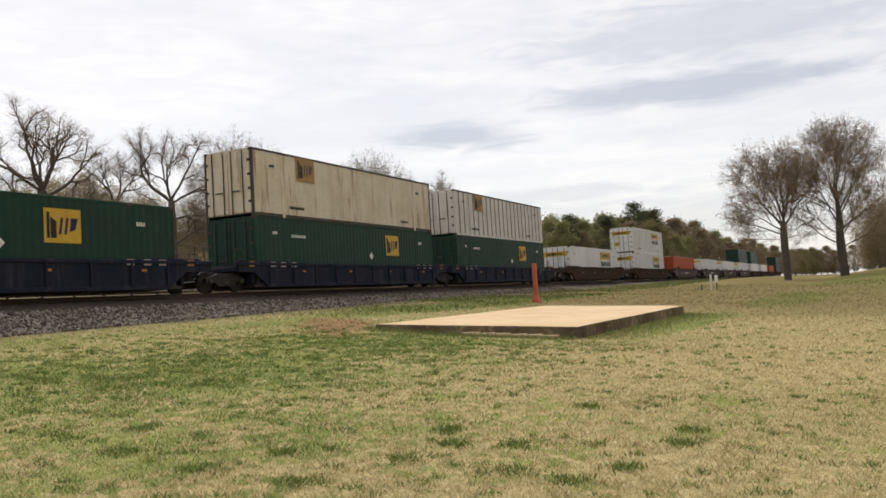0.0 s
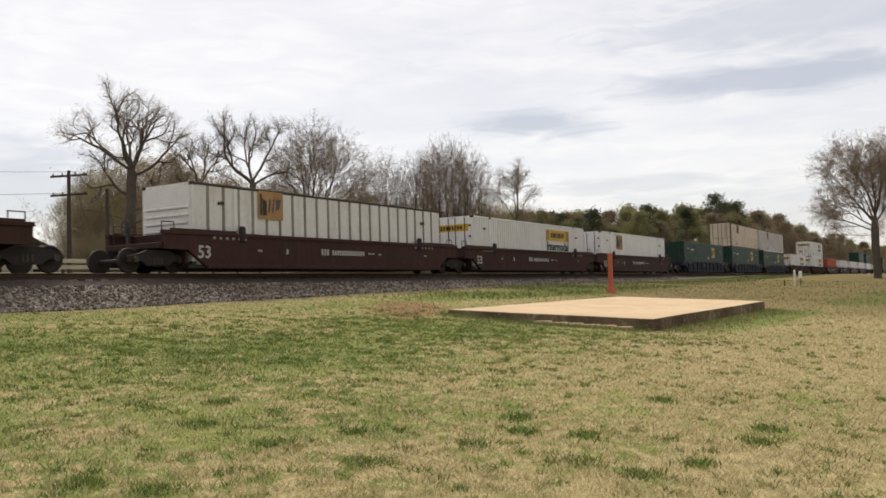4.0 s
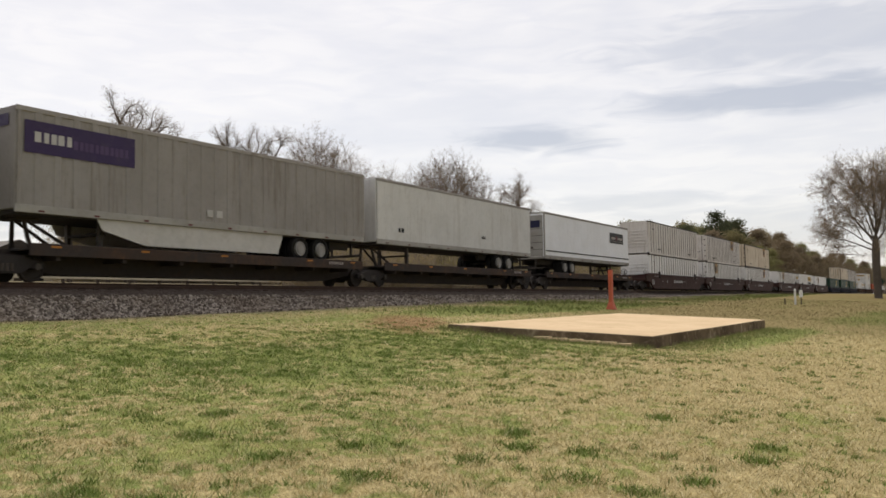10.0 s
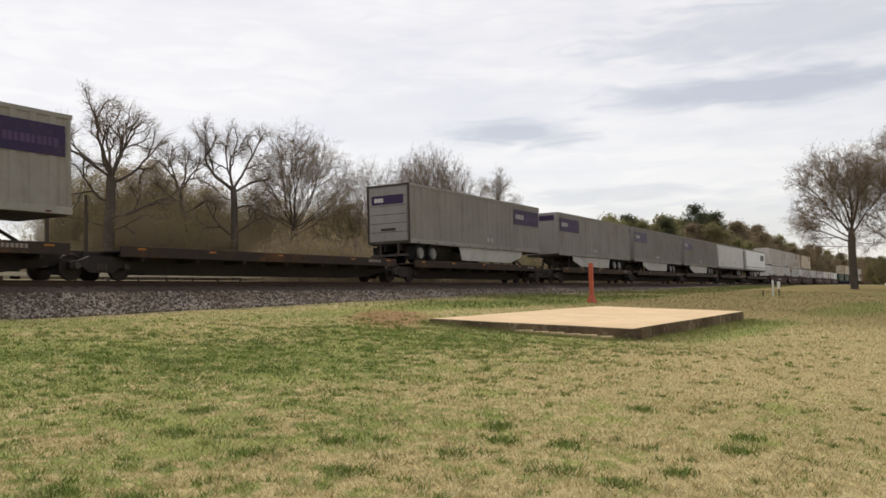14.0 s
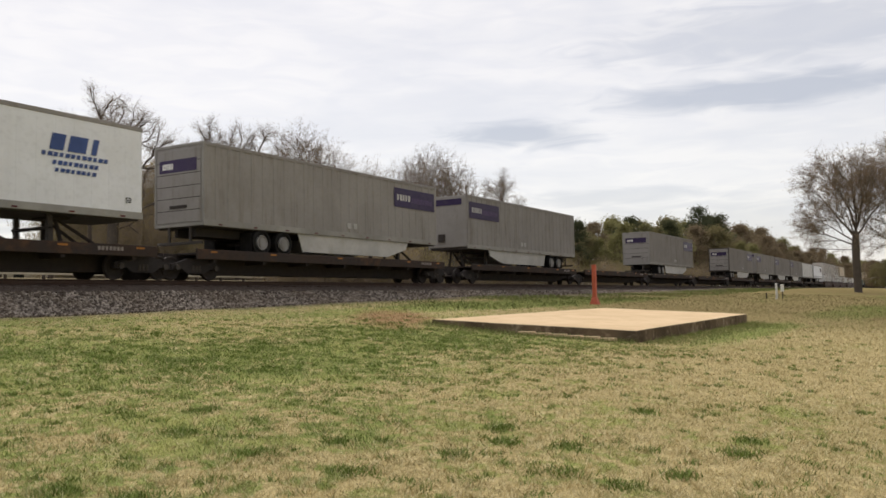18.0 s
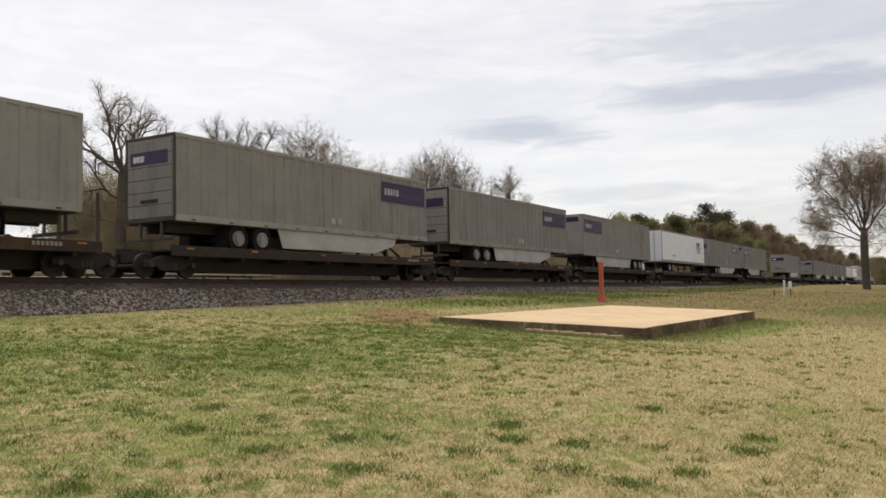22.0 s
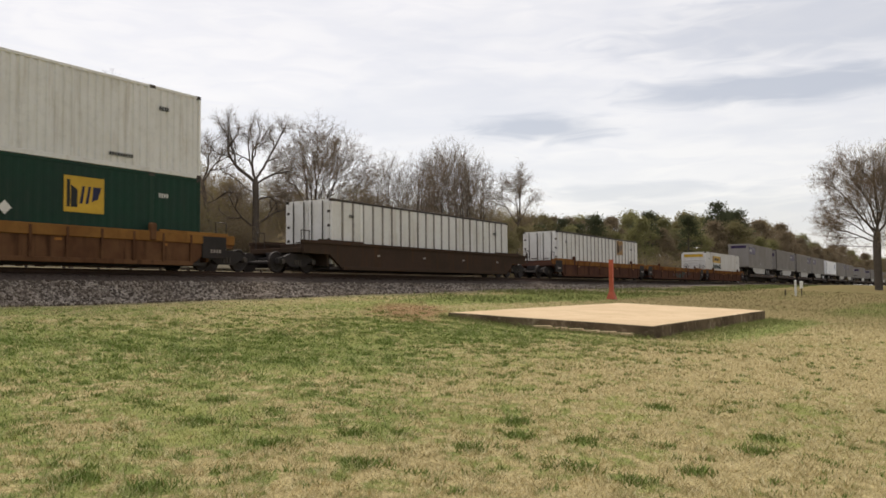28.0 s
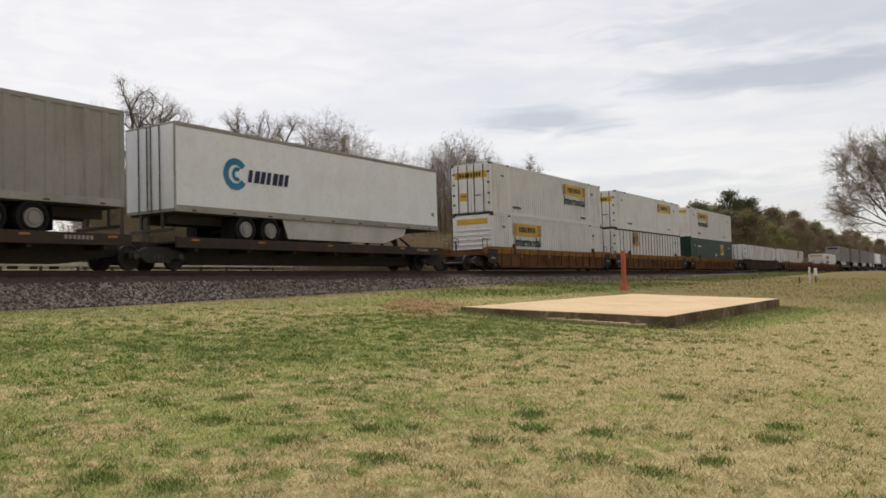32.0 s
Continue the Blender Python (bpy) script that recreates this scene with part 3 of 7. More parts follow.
    for i in range(500):
        x = 8.0 + (200 + i) * 0.52 if i < 420 else 8.0 - (i - 419) * 0.52
        vsb = [bm.verts.new((x + a * 0.115, TRACK_Y + b * 1.3, RAIL_Z - 0.36 + c * 0.173)) for a in (-1, 1) for b in (-1, 1) for c in (0, 1)]
        for f in ((0, 1, 3, 2), (4, 6, 7, 5), (0, 4, 5, 1), (2, 3, 7, 6), (1, 5, 7, 3)):
            bm.faces.new([vsb[q] for q in f])
    rest = part("far_ties", bm, M_TIE, bed)
    rest["kind"] = "stuff"


build_track()


def build_slab():
    root = new("concrete_slab")
    tagged(root, "low sandy-topped concrete slab with dark mottled edges", "slab")
    c = [(20.25, 6.40), (34.65, 6.41), (34.65, 12.35), (20.25, 12.35)]
    tops = [1.5 - 21.24 * math.tan(radians(2.42)), 1.5 - 35.2 * math.tan(radians(1.40)), 1.06, 1.5 - 23.75 * math.tan(radians(1.42))]
    tops[2] = tops[1] + tops[3] - tops[0]
    nx, ny = 24, 12
    vs, fs = [], []

    def at(u, v):
        x = c[0][0] + (c[1][0] - c[0][0]) * u
        y = c[0][1] + (c[3][1] - c[0][1]) * v
        z = tops[0] + (tops[1] - tops[0]) * u + (tops[3] - tops[0]) * v
        return x, y, z
    for j in range(ny + 1):
        for i in range(nx + 1):
            x, y, z = at(i / nx, j / ny)
            edge = 0.02 * noise.noise((x * 1.3, y * 1.3, 7)) if i in (0, nx) or j in (0, ny) else 0.0
            vs.append((x + edge, y + edge, z + 0.006 * noise.noise((x, y, 2)) - (0.012 if edge else 0)))
    w = nx + 1
    fs = [(j * w + i, j * w + i + 1, (j + 1) * w + i + 1, (j + 1) * w + i) for j in range(ny) for i in range(nx)]
    piece("slab_top", raw("slab_top", vs, fs, M_SLABTOP), root, "worn sandy concrete surface")
    ring = [j for j in range(w)] + [j * w + nx for j in range(1, ny + 1)] + [ny * w + nx - i for i in range(1, nx + 1)] + [j * w for j in range(ny - 1, 0, -1)]
    ev, ef = [], []
    for k in ring:
        x, y, z = vs[k]
        ox = -0.015 if x < 21 else (0.015 if x > 34 else 0)
        oy = -0.015 if y < 7 else (0.015 if y > 12 else 0)
        ev += [(x, y, z - 0.004), (x + ox, y + oy, z - 0.02 - 0.01 * random.random()), (x + ox * 2, y + oy * 2 + 0.02 * (random.random() - 0.5), min(ground_z(x, y), z) - 0.25)]
    n = len(ring)
    for i in range(n):
        a, b = i * 3, ((i + 1) % n) * 3
        ef += [(a, a + 1, b + 1, b), (a + 1, a + 2, b + 2, b + 1)]
    piece("slab_edge", raw("slab_edge", ev, ef, M_SLABEDGE), root, "dark mottled slab edge")
    # thin lip of a lower course along the near edge
    bm = bmesh.new()
    x0, y0 = 20.25, 6.4
    for i in range(6):
        a, b = 0.08 + i * 0.075, 0.08 + (i + 1) * 0.075
        ya, yb = y0 + a * 5.95, y0 + b * 5.95
        za = ground_z(x0, ya)
        add_box(bm, x0 - 0.26, x0 - 0.03, ya, yb, za - 0.1, za + 0.10 + 0.006 * (i % 2), bevel=0.008)
    part("lower_course", bm, M_SLABTOP, root, "pale lower course of concrete")


build_slab()


def build_posts():
    # orange-red steel marker post behind the slab
    x, y = 38.6, 14.2
    z = ground_z(x, y)
    root = new("marker_post")
    root.location = (x, y, z)
    tagged(root, "weathered orange-red steel post standing in the grass", "post")
    h = 1.5 + math.hypot(x, y) * math.tan(radians(2.06)) - z
    part("shaft", boxes((-0.10, 0.10, -0.09, 0.09, 0.0, h), bevel=0.015), M_POSTPAINT, root)
    part("cap", boxes((-0.11, 0.11, -0.10, 0.10, h - 0.03, h + 0.012), bevel=0.01), M_POSTPAINT, root)
    bm = bmesh.new()
    got = bmesh.ops.create_cone(bm, cap_ends=True, segments=4, radius1=0.30, radius2=0.15, depth=0.36)["verts"]
    bmesh.ops.rotate(bm, cent=(0, 0, 0), matrix=Matrix.Rotation(radians(45), 3, "Z"), verts=got)
    bmesh.ops.translate(bm, vec=(0, 0, 0.17), verts=got)
    part("flared_base", bm, M_POSTPAINT, root)
    # white plastic marker with a small box, and a short dark stake
    x, y = 61.0, 9.2
    z = ground_z(x, y)
    root = new("utility_marker")
    root.location = (x, y, z)
    tagged(root, "white plastic utility marker post with a small box", "marker post")
    part("post", rod((0, 0, 0), (0, 0, 1.02), 0.07, seg=10), M_WHITEPOST, root)
    part("cap", rod((0, 0, 1.02), (0, 0, 1.09), 0.085, 0.05, seg=10), M_WHITEPOST, root)
    part("meter_box", boxes((-0.1, 0.1, -0.48, -0.28, 0.5, 1.0), bevel=0.02), M_WHITEPOST, root)
    part("box_stand", rod((0, -0.38, 0), (0, -0.38, 0.5), 0.035), M_STEEL, root)
    st = part("stake", rod((0, 0, 0), (0, 0, 0.42), 0.05, 0.04), M_POLEWOOD)
    st.location = (60.0, 9.7, ground_z(60, 9.7))
    tagged(st, "short dark wooden stake in the grass", "stake")


build_posts()


# ---- the train ----
# every piece of it runs along the same track; its place in the train is given in metres from the front reference
TRAIN = []


def aboard(ob, u):
    TRAIN.append((ob, u))
    return ob


HALF = 1.295
BOX_L = 16.15
BOX_H = 2.896


def corrugated(name, x0, x1, z0, z1, y, out, pitch, depth, mat):
    """A side sheet with trapezoid corrugations, facing out along y."""
    vs, fs = [], []
    n = max(int((x1 - x0) / pitch), 1)
    p = (x1 - x0) / n
    for i in range(n):
        for f, d in ((0.0, 0), (0.36, 0), (0.5, 1), (0.86, 1)):
            x = x0 + (i + f) * p
            vs += [(x, y - out * depth * d, z0), (x, y - out * depth * d, z1)]
    vs += [(x1, y, z0), (x1, y, z1)]
    for i in range(len(vs) // 2 - 1):
        q = (2 * i, 2 * i + 2, 2 * i + 3, 2 * i + 1)
        fs.append(q if out < 0 else q[::-1])
    return raw(name, vs, fs, mat)


MESH = {}


def once(key, make):
    if key not in MESH:
        MESH[key] = make()
    return MESH[key]


def mesh_of(name, bm, mat):
    me = bpy.data.meshes.new(name)
    bm.to_mesh(me)
    bm.free()
    me.materials.append(mat)
    return me


def bars_bm(specs, y, out):
    """Flat bars on a side: x0, x1, z0, z1 each."""
    bm = bmesh.new()
    for x0, x1, z0, z1 in specs:
        a, b = sorted((y, y + out * 0.004))
        add_box(bm, x0, x1, a, b, z0, z1)
    return bm


def add_skewed(bm, x0, x1, z0, z1, y, out, skew=0.0):
    a, b = y, y + out * 0.004
    vs = []
    for yy in (a, b):
        vs.append([bm.verts.new((x, yy, z)) for x, z in ((x0, z0), (x1, z0), (x1 + skew, z1), (x0 + skew, z1))])
    p, q = vs
    bm.faces.new(p)
    bm.faces.new(q[::-1])
    for i in range(4):
        bm.faces.new((p[i], q[i], q[(i + 1) % 4], p[(i + 1) % 4]))


def square_sign(parent, x, z, side, size=1.36, faded=False):
    """A square gold sign with dark blocky marks; plain shapes stand for its emblem."""
    y = side * (HALF + 0.012)
    sign = part("sign_panel", bars_bm([(x - size / 2, x + size / 2, z - size * 0.40, z + size * 0.40)], y, side), M_OLDGOLD if faded else M_YELLOW, parent, "square gold sign panel")
    s = size
    k = -side
    y2 = y + side * 0.005
    dark = M_BLACK if not faded else M_DARK
    blue = M_NAVY if not faded else M_GREYBLUE

    def shape(points):
        bm = bmesh.new()
        lo, hi = sorted((y2, y2 + side * 0.004))
        return prism([(x + k * px * s, z + pz * s) for px, pz in points], lo, hi, bm)
    part("emblem_block", shape([(-0.43, -0.29), (-0.35, -0.29), (-0.35, 0.31), (-0.43, 0.31)]), dark, sign, "dark upright bar")
    part("emblem_block", shape([(-0.33, -0.29), (-0.17, -0.29), (-0.17, 0.10), (-0.33, 0.20)]), dark, sign, "dark notched block")
    for px in (-0.12, 0.03):
        part("emblem_block", shape([(px, -0.20), (px + 0.07, -0.20), (px + 0.135, 0.19), (px + 0.07, 0.19)]), blue, sign, "navy slanted bar")
    part("emblem_block", shape([(0.19, -0.14), (0.34, -0.08), (0.42, 0.19), (0.22, 0.19)]), blue, sign, "navy block")


def blocks_bm(x0, x1, z0, z1, y, out, count, skew=0.0):
    """A row of plain blocks that stands for a name, one for each character."""
    bm = bmesh.new()
    w = (x1 - x0) / count
    for i in range(count):
        add_skewed(bm, x0 + i * w, x0 + i * w + w * (0.62, 0.8, 0.7)[i % 3], z0, z1, y, out, skew)
    return bm


def yellow_board(parent, x, z, side, width=3.72, word=True):
    """A long yellow board with a dark bar for its name, and the word below it."""
    y = side * (HALF + 0.012)
    board = part("name_board", bars_bm([(x - width / 2, x + width / 2, z - 0.36, z + 0.36)], y, side), M_YELLOW, parent, "long yellow name board")
    part("name_bar", blocks_bm(x - width * 0.30, x + width * 0.28, z - 0.16, z + 0.17, y + side * 0.005, side, 8), M_BLACK, board, "dark blocks of a name")
    part("corner_patch", bars_bm([(x + width * 0.36, x + width / 2 - 0.03, z - 0.32, z + 0.32)], y + side * 0.004, side), M_OLDGOLD, board, "darker gold patch")
    part("corner_patch", bars_bm([(x - width / 2 + 0.03, x - width * 0.38, z - 0.32, z + 0.32)], y + side * 0.004, side), M_OLDGOLD, board, "darker gold patch")
    if word:
        me = once("intermodal", lambda: lettering("lettering", "Intermodal", 0.79, M_LETTER_GREEN))
        ob = piece("lettering", me, parent, "dark lettering Intermodal", at=(x, y + side * 0.004, z - 0.74))
        if side > 0:
            ob.rotation_euler = (0, 0, math.pi)


def small_marks(parent, side, mat, spots, name="marking"):
    y = side * (HALF + 0.012)
    for x, z, w, h in spots:
        n = max(int(w / 0.1), 1)
        bm = bars_bm([(x + i * w / n, x + i * w / n + w / n * 0.66, z, z + h) for i in range(n)], y, side)
        part(name, bm, mat, parent)


def build_container(style, sign=None, ends="louvre", marks=True):
    """A 53-foot container: side sheets, posts or corrugation, rails, corner castings, doors and a ribbed front."""
    root = new("shipping_container")
    paint = {"post": M_WHITE, "post_aged": M_AGED, "white": M_WHITE, "cream": M_CREAM, "green": M_GREEN, "plain": M_WHITE, "orange": M_ORANGE_BOX}[style]
    L, H = BOX_L / 2, BOX_H
    key = style
    core = piece("box_body", once(("core", key), lambda: mesh_of("box_body", boxes((-L + 0.03, L - 0.03, -HALF + 0.07, HALF - 0.07, 0.12, H - 0.03)), paint)), root)
    piece("roof", once(("roof", key), lambda: mesh_of("roof", boxes((-L + 0.02, L - 0.02, -HALF + 0.03, HALF - 0.03, H - 0.03, H - 0.004), bevel=0.01), M_AGED if style != "green" else M_GREEN)), root)
    for side in (-1, 1):
        piece("top_rail", once(("tr", key, side), lambda: mesh_of("top_rail", boxes((-L, L, *sorted((side * (HALF - 0.07), side * HALF)), H - 0.10, H), bevel=0.012), M_STEEL if style in ("post", "post_aged", "cream") else paint)), root)
        piece("bottom_rail", once(("br", key, side), lambda: mesh_of("bottom_rail", boxes((-L, L, *sorted((side * (HALF - 0.07), side * HALF)), 0.0, 0.15), bevel=0.012), M_STEEL if style == "cream" else paint)), root)
        if style in ("post", "post_aged", "plain"):
            piece("side_wall", once(("sw", key, side), lambda: mesh_of("side_wall", boxes((-L + 0.05, L - 0.05, *sorted((side * (HALF - 0.05), side * (HALF - 0.022))), 0.15, H - 0.10)), paint)), root)
            if style != "plain":
                me = once(("post", side), lambda: mesh_of("side_post", boxes((-0.06, 0.06, *sorted((side * (HALF - 0.03), side * (HALF + 0.002))), 0.15, H - 0.10), bevel=0.006), M_POST))
                n = 22
                for i in range(1, n):
                    piece("side_post", me, root, at=(-L + i * BOX_L / n, 0, 0))
        else:
            pitch = {"white": 0.27, "cream": 0.62, "green": 0.30, "orange": 0.3}[style]
            depth = {"white": 0.036, "cream": 0.02, "green": 0.009, "orange": 0.03}[style]
            piece("side_wall", once(("sw", key, side), lambda: corrugated("side_wall", -L + 0.05, L - 0.05, 0.15, H - 0.10, side * (HALF - 0.006), side, pitch, depth, paint)), root)
        for sx in (-1, 1):
            # stacking posts at the forty-foot points
            piece("stacking_post", once(("fp", key, side), lambda: mesh_of("stacking_post", boxes((-0.10, 0.10, *sorted((side * (HALF - 0.04), side * (HALF + 0.006))), 0.0, H - 0.02), bevel=0.01), paint)), root, at=(sx * 6.02, 0, 0))
            piece("lifting_block", once(("lb", side), lambda: mesh_of("lifting_block", boxes((-0.12, 0.12, *sorted((side * (HALF - 0.13), side * (HALF + 0.008))), H - 0.12, H + 0.012), bevel=0.015), M_STEEL)), root, "dark steel lifting block", at=(sx * 6.02, 0, 0))
            piece("corner_post", once(("cp", key, side, sx), lambda: mesh_of("corner_post", boxes((*sorted((sx * (L - 0.11), sx * L)), *sorted((side * (HALF - 0.11), side * (HALF + 0.004))), 0.0, H), bevel=0.015), M_STEEL if style == "cream" else paint)), root)
            for z in (0.0, H - 0.12):
                piece("corner_casting", once(("cc", side, sx, z), lambda: mesh_of("corner_casting", boxes((*sorted((sx * (L - 0.18), sx * (L + 0.006))), *sorted((side * (HALF - 0.16), side * (HALF + 0.008))), z - 0.002, z + 0.12), bevel=0.012), M_STEEL)), root, "dark steel corner casting")
    # train-rear end seen by the viewer: doors or a ribbed front wall
    x = -L
    if ends == "doors":
        for s in (-1, 1):
            door = piece("door", once(("door", key, s), lambda: mesh_of("door", boxes((x - 0.012, x + 0.04, *sorted((s * 0.015, s * 1.17)), 0.16, H - 0.14), bevel=0.01), paint)), root)
            for yy in (0.22, 0.82):
                rd = piece("lock_rod", once(("rod", s, yy), lambda: mesh_of("lock_rod", rod((x - 0.045, s * yy, 0.10), (x - 0.045, s * yy, H - 0.08), 0.024, seg=8), M_STEEL)), door, "galvanised lock rod")
            for z in (0.55, 1.1, 1.7, 2.3):
                piece("hinge", once(("hinge", s, z), lambda: mesh_of("hinge", boxes((x - 0.03, x + 0.01, *sorted((s * 1.06, s * 1.2)), z, z + 0.11), bevel=0.008), M_STEEL)), door)
            piece("handle", once(("handle", s), lambda: mesh_of("handle", boxes((x - 0.075, x - 0.045, *sorted((s * 0.2, s * 0.66)), 1.05, 1.1), bevel=0.008), M_STEEL)), door)
        if style == "white" or (sign and sign[0].startswith("board")):
            part("door_sign", boxes((x - 0.02, x - 0.013, -1.05, 1.05, 2.05, 2.45)), M_YELLOW, root, "yellow sign across the doors")
            part("sign_lettering", boxes(*[(x - 0.026, x - 0.0205, 0.62 - i * 0.18, 0.74 - i * 0.18, 2.14, 2.36) for i in range(8)]), M_BLACK, root, "dark blocks of a name")
            part("door_sign", boxes((x - 0.02, x - 0.013, 0.3, 0.75, 0.8, 1.25)), M_YELLOW, root, "small yellow label")
    else:
        wall = piece("end_wall", once(("ew", key), lambda: mesh_of("end_wall", boxes((x - 0.004, x + 0.04, -1.19, 1.19, 0.1, H - 0.12)), paint)), root)
        for i in range(6):
            z = 0.62 + i * 0.27
            piece("stiffener", once(("st", key, i), lambda: mesh_of("stiffener", boxes((x - 0.05, x, -1.12, 1.12, z, z + 0.11), bevel=0.03), paint)), wall)
        if style == "white":
            part("end_sign", boxes((x - 0.02, x - 0.006, -1.0, 1.0, 2.36, 2.66)), M_YELLOW, root, "yellow sign on the end wall")
    piece("end_wall", once(("fw", key), lambda: mesh_of("end_wall", boxes((L - 0.04, L + 0.004, -1.19, 1.19, 0.1, H - 0.12)), paint)), root)
    for side in (-1, 1):
        if sign:
            kind, sx, sz = sign
            sx = sx if side < 0 else -sx
            if kind == "board":
                yellow_board(root, sx, sz, side)
            elif kind == "board_small":
                yellow_board(root, sx, sz, side, 3.5, False)
            else:
                square_sign(root, sx, sz, side, faded=kind == "faded")
        if marks:
            m = M_LETTER if style == "green" else M_BLACK
            small_marks(root, side, m, [(-6.9, 2.15, 0.35, 0.12), (-5.6, 2.05 if style == "green" else 0.42, 1.1, 0.13), (6.3, 2.1, 0.4, 0.14), (4.4, 0.36, 0.9, 0.11)])
            if style == "green":
                bm = bmesh.new()
                got = bmesh.ops.create_cone(bm, cap_ends=True, segments=4, radius1=0.2, radius2=0.2, depth=0.006)["verts"]
                bmesh.ops.rotate(bm, cent=(0, 0, 0), matrix=Matrix.Rotation(radians(90), 3, "X"), verts=got)
                bmesh.ops.translate(bm, vec=(1.1 * -side, side * (HALF + 0.013), 1.35), verts=got)
                part("placard", bm, M_LETTER, root, "white diamond placard")
    return root


CONTAINER_LABEL = {
    "post": "white sheet-and-post shipping container with dark side posts",
    "post_aged": "stained off-white sheet-and-post shipping container with dark posts",
    "white": "white corrugated shipping container with yellow boards",
    "cream": "dirty cream shipping container streaked with rust",
    "green": "dark green shipping container with white markings",
    "plain": "smooth white shipping container with a gold sign",
    "orange": "faded orange corrugated shipping container",
}
PROTO = {}


def container(style, u, level, sign=None, ends="louvre", base=None):
    key = (style, sign, ends)
    z = RAIL_Z + (0.29 if level == 0 else 0.29 + BOX_H + 0.012)
    if key not in PROTO:
        PROTO[key] = ob = build_container(style, sign, ends)
        tagged(ob, CONTAINER_LABEL[style] + (", stacked" if level else ""), "container", "containers on the train")
        ob.matrix_basis = pose(u, TRACK_Y, z)
    else:
        ob = copy_thing(PROTO[key], pose(u, TRACK_Y, z))
        tagged(ob, CONTAINER_LABEL[style] + (", stacked" if level else ""))
    return aboard(ob, u)


def build_bogie(parent, x):
    """A three-piece freight truck: side frames with springs, wheelsets, bolster."""
    b = piece("bogie", once("bolster", lambda: mesh_of("bogie", boxes((-0.2, 0.2, -0.95, 0.95, 0.42, 0.66), bevel=0.03), M_BOGIE)), parent, "dark cast-steel bogie", at=(x, 0, 0))
    for s in (-1, 1):
        def frame_mesh():
            out = [(-1.12, 0.36), (-1.12, 0.56), (-0.72, 0.64), (-0.4, 0.76), (0.4, 0.76), (0.72, 0.64), (1.12, 0.56), (1.12, 0.36), (0.66, 0.40), (0.42, 0.24), (-0.42, 0.24), (-0.66, 0.40)]
            return mesh_of("side_frame", prism(out, s * 1.02 - 0.08, s * 1.02 + 0.08), M_BOGIE)
        piece("side_frame", once(("sf", s), frame_mesh), b)

        for i in (-0.14, 0.0, 0.14):
            piece("spring", once(("spr", s), lambda: mesh_of("spring", rod((0, s * 1.08, 0.30), (0, s * 1.08, 0.52), 0.06), M_STEEL)), b, at=(i, 0, 0))
        for wx in (-0.89, 0.89):
            w = once(("rw", s), lambda: wheel_mesh("wheel", 0.42, s * -0.13, M_WHEEL))
            piece("wheel", w, b, at=(wx, s * 0.76, 0.42))
            piece("bearing_cap", once(("cap", s), lambda: mesh_of("bearing_cap", rod((0, s * 1.0, 0), (0, s * 1.17, 0), 0.12, 0.10, 12), M_STEEL)), b, at=(wx, 0, 0.44))
    for wx in (-0.89, 0.89):
        piece("axle", once("axle", lambda: mesh_of("axle", rod((0, -0.98, 0), (0, 0.98, 0), 0.075), M_WHEEL)), b, at=(wx, 0, 0.42))
    return b


WELL = {
    "maroon": (M_MAROON, M_MAROON, 1.40, "maroon-painted double-stack well car"),
    "blue": (M_BLUE, M_BLUE, 1.16, "navy-blue double-stack well car"),
    "ochre": (M_ORANGE, M_CHORD, 1.22, "rusty ochre double-stack well car with ribbed sides"),
    "rust": (M_RUSTSIDE, M_CHORD_OLD, 1.22, "dark rusty well car with a worn ochre top chord"),
    "brown": (M_BROWN, M_BROWN, 1.30, "smooth dark brown double-stack well car"),
}


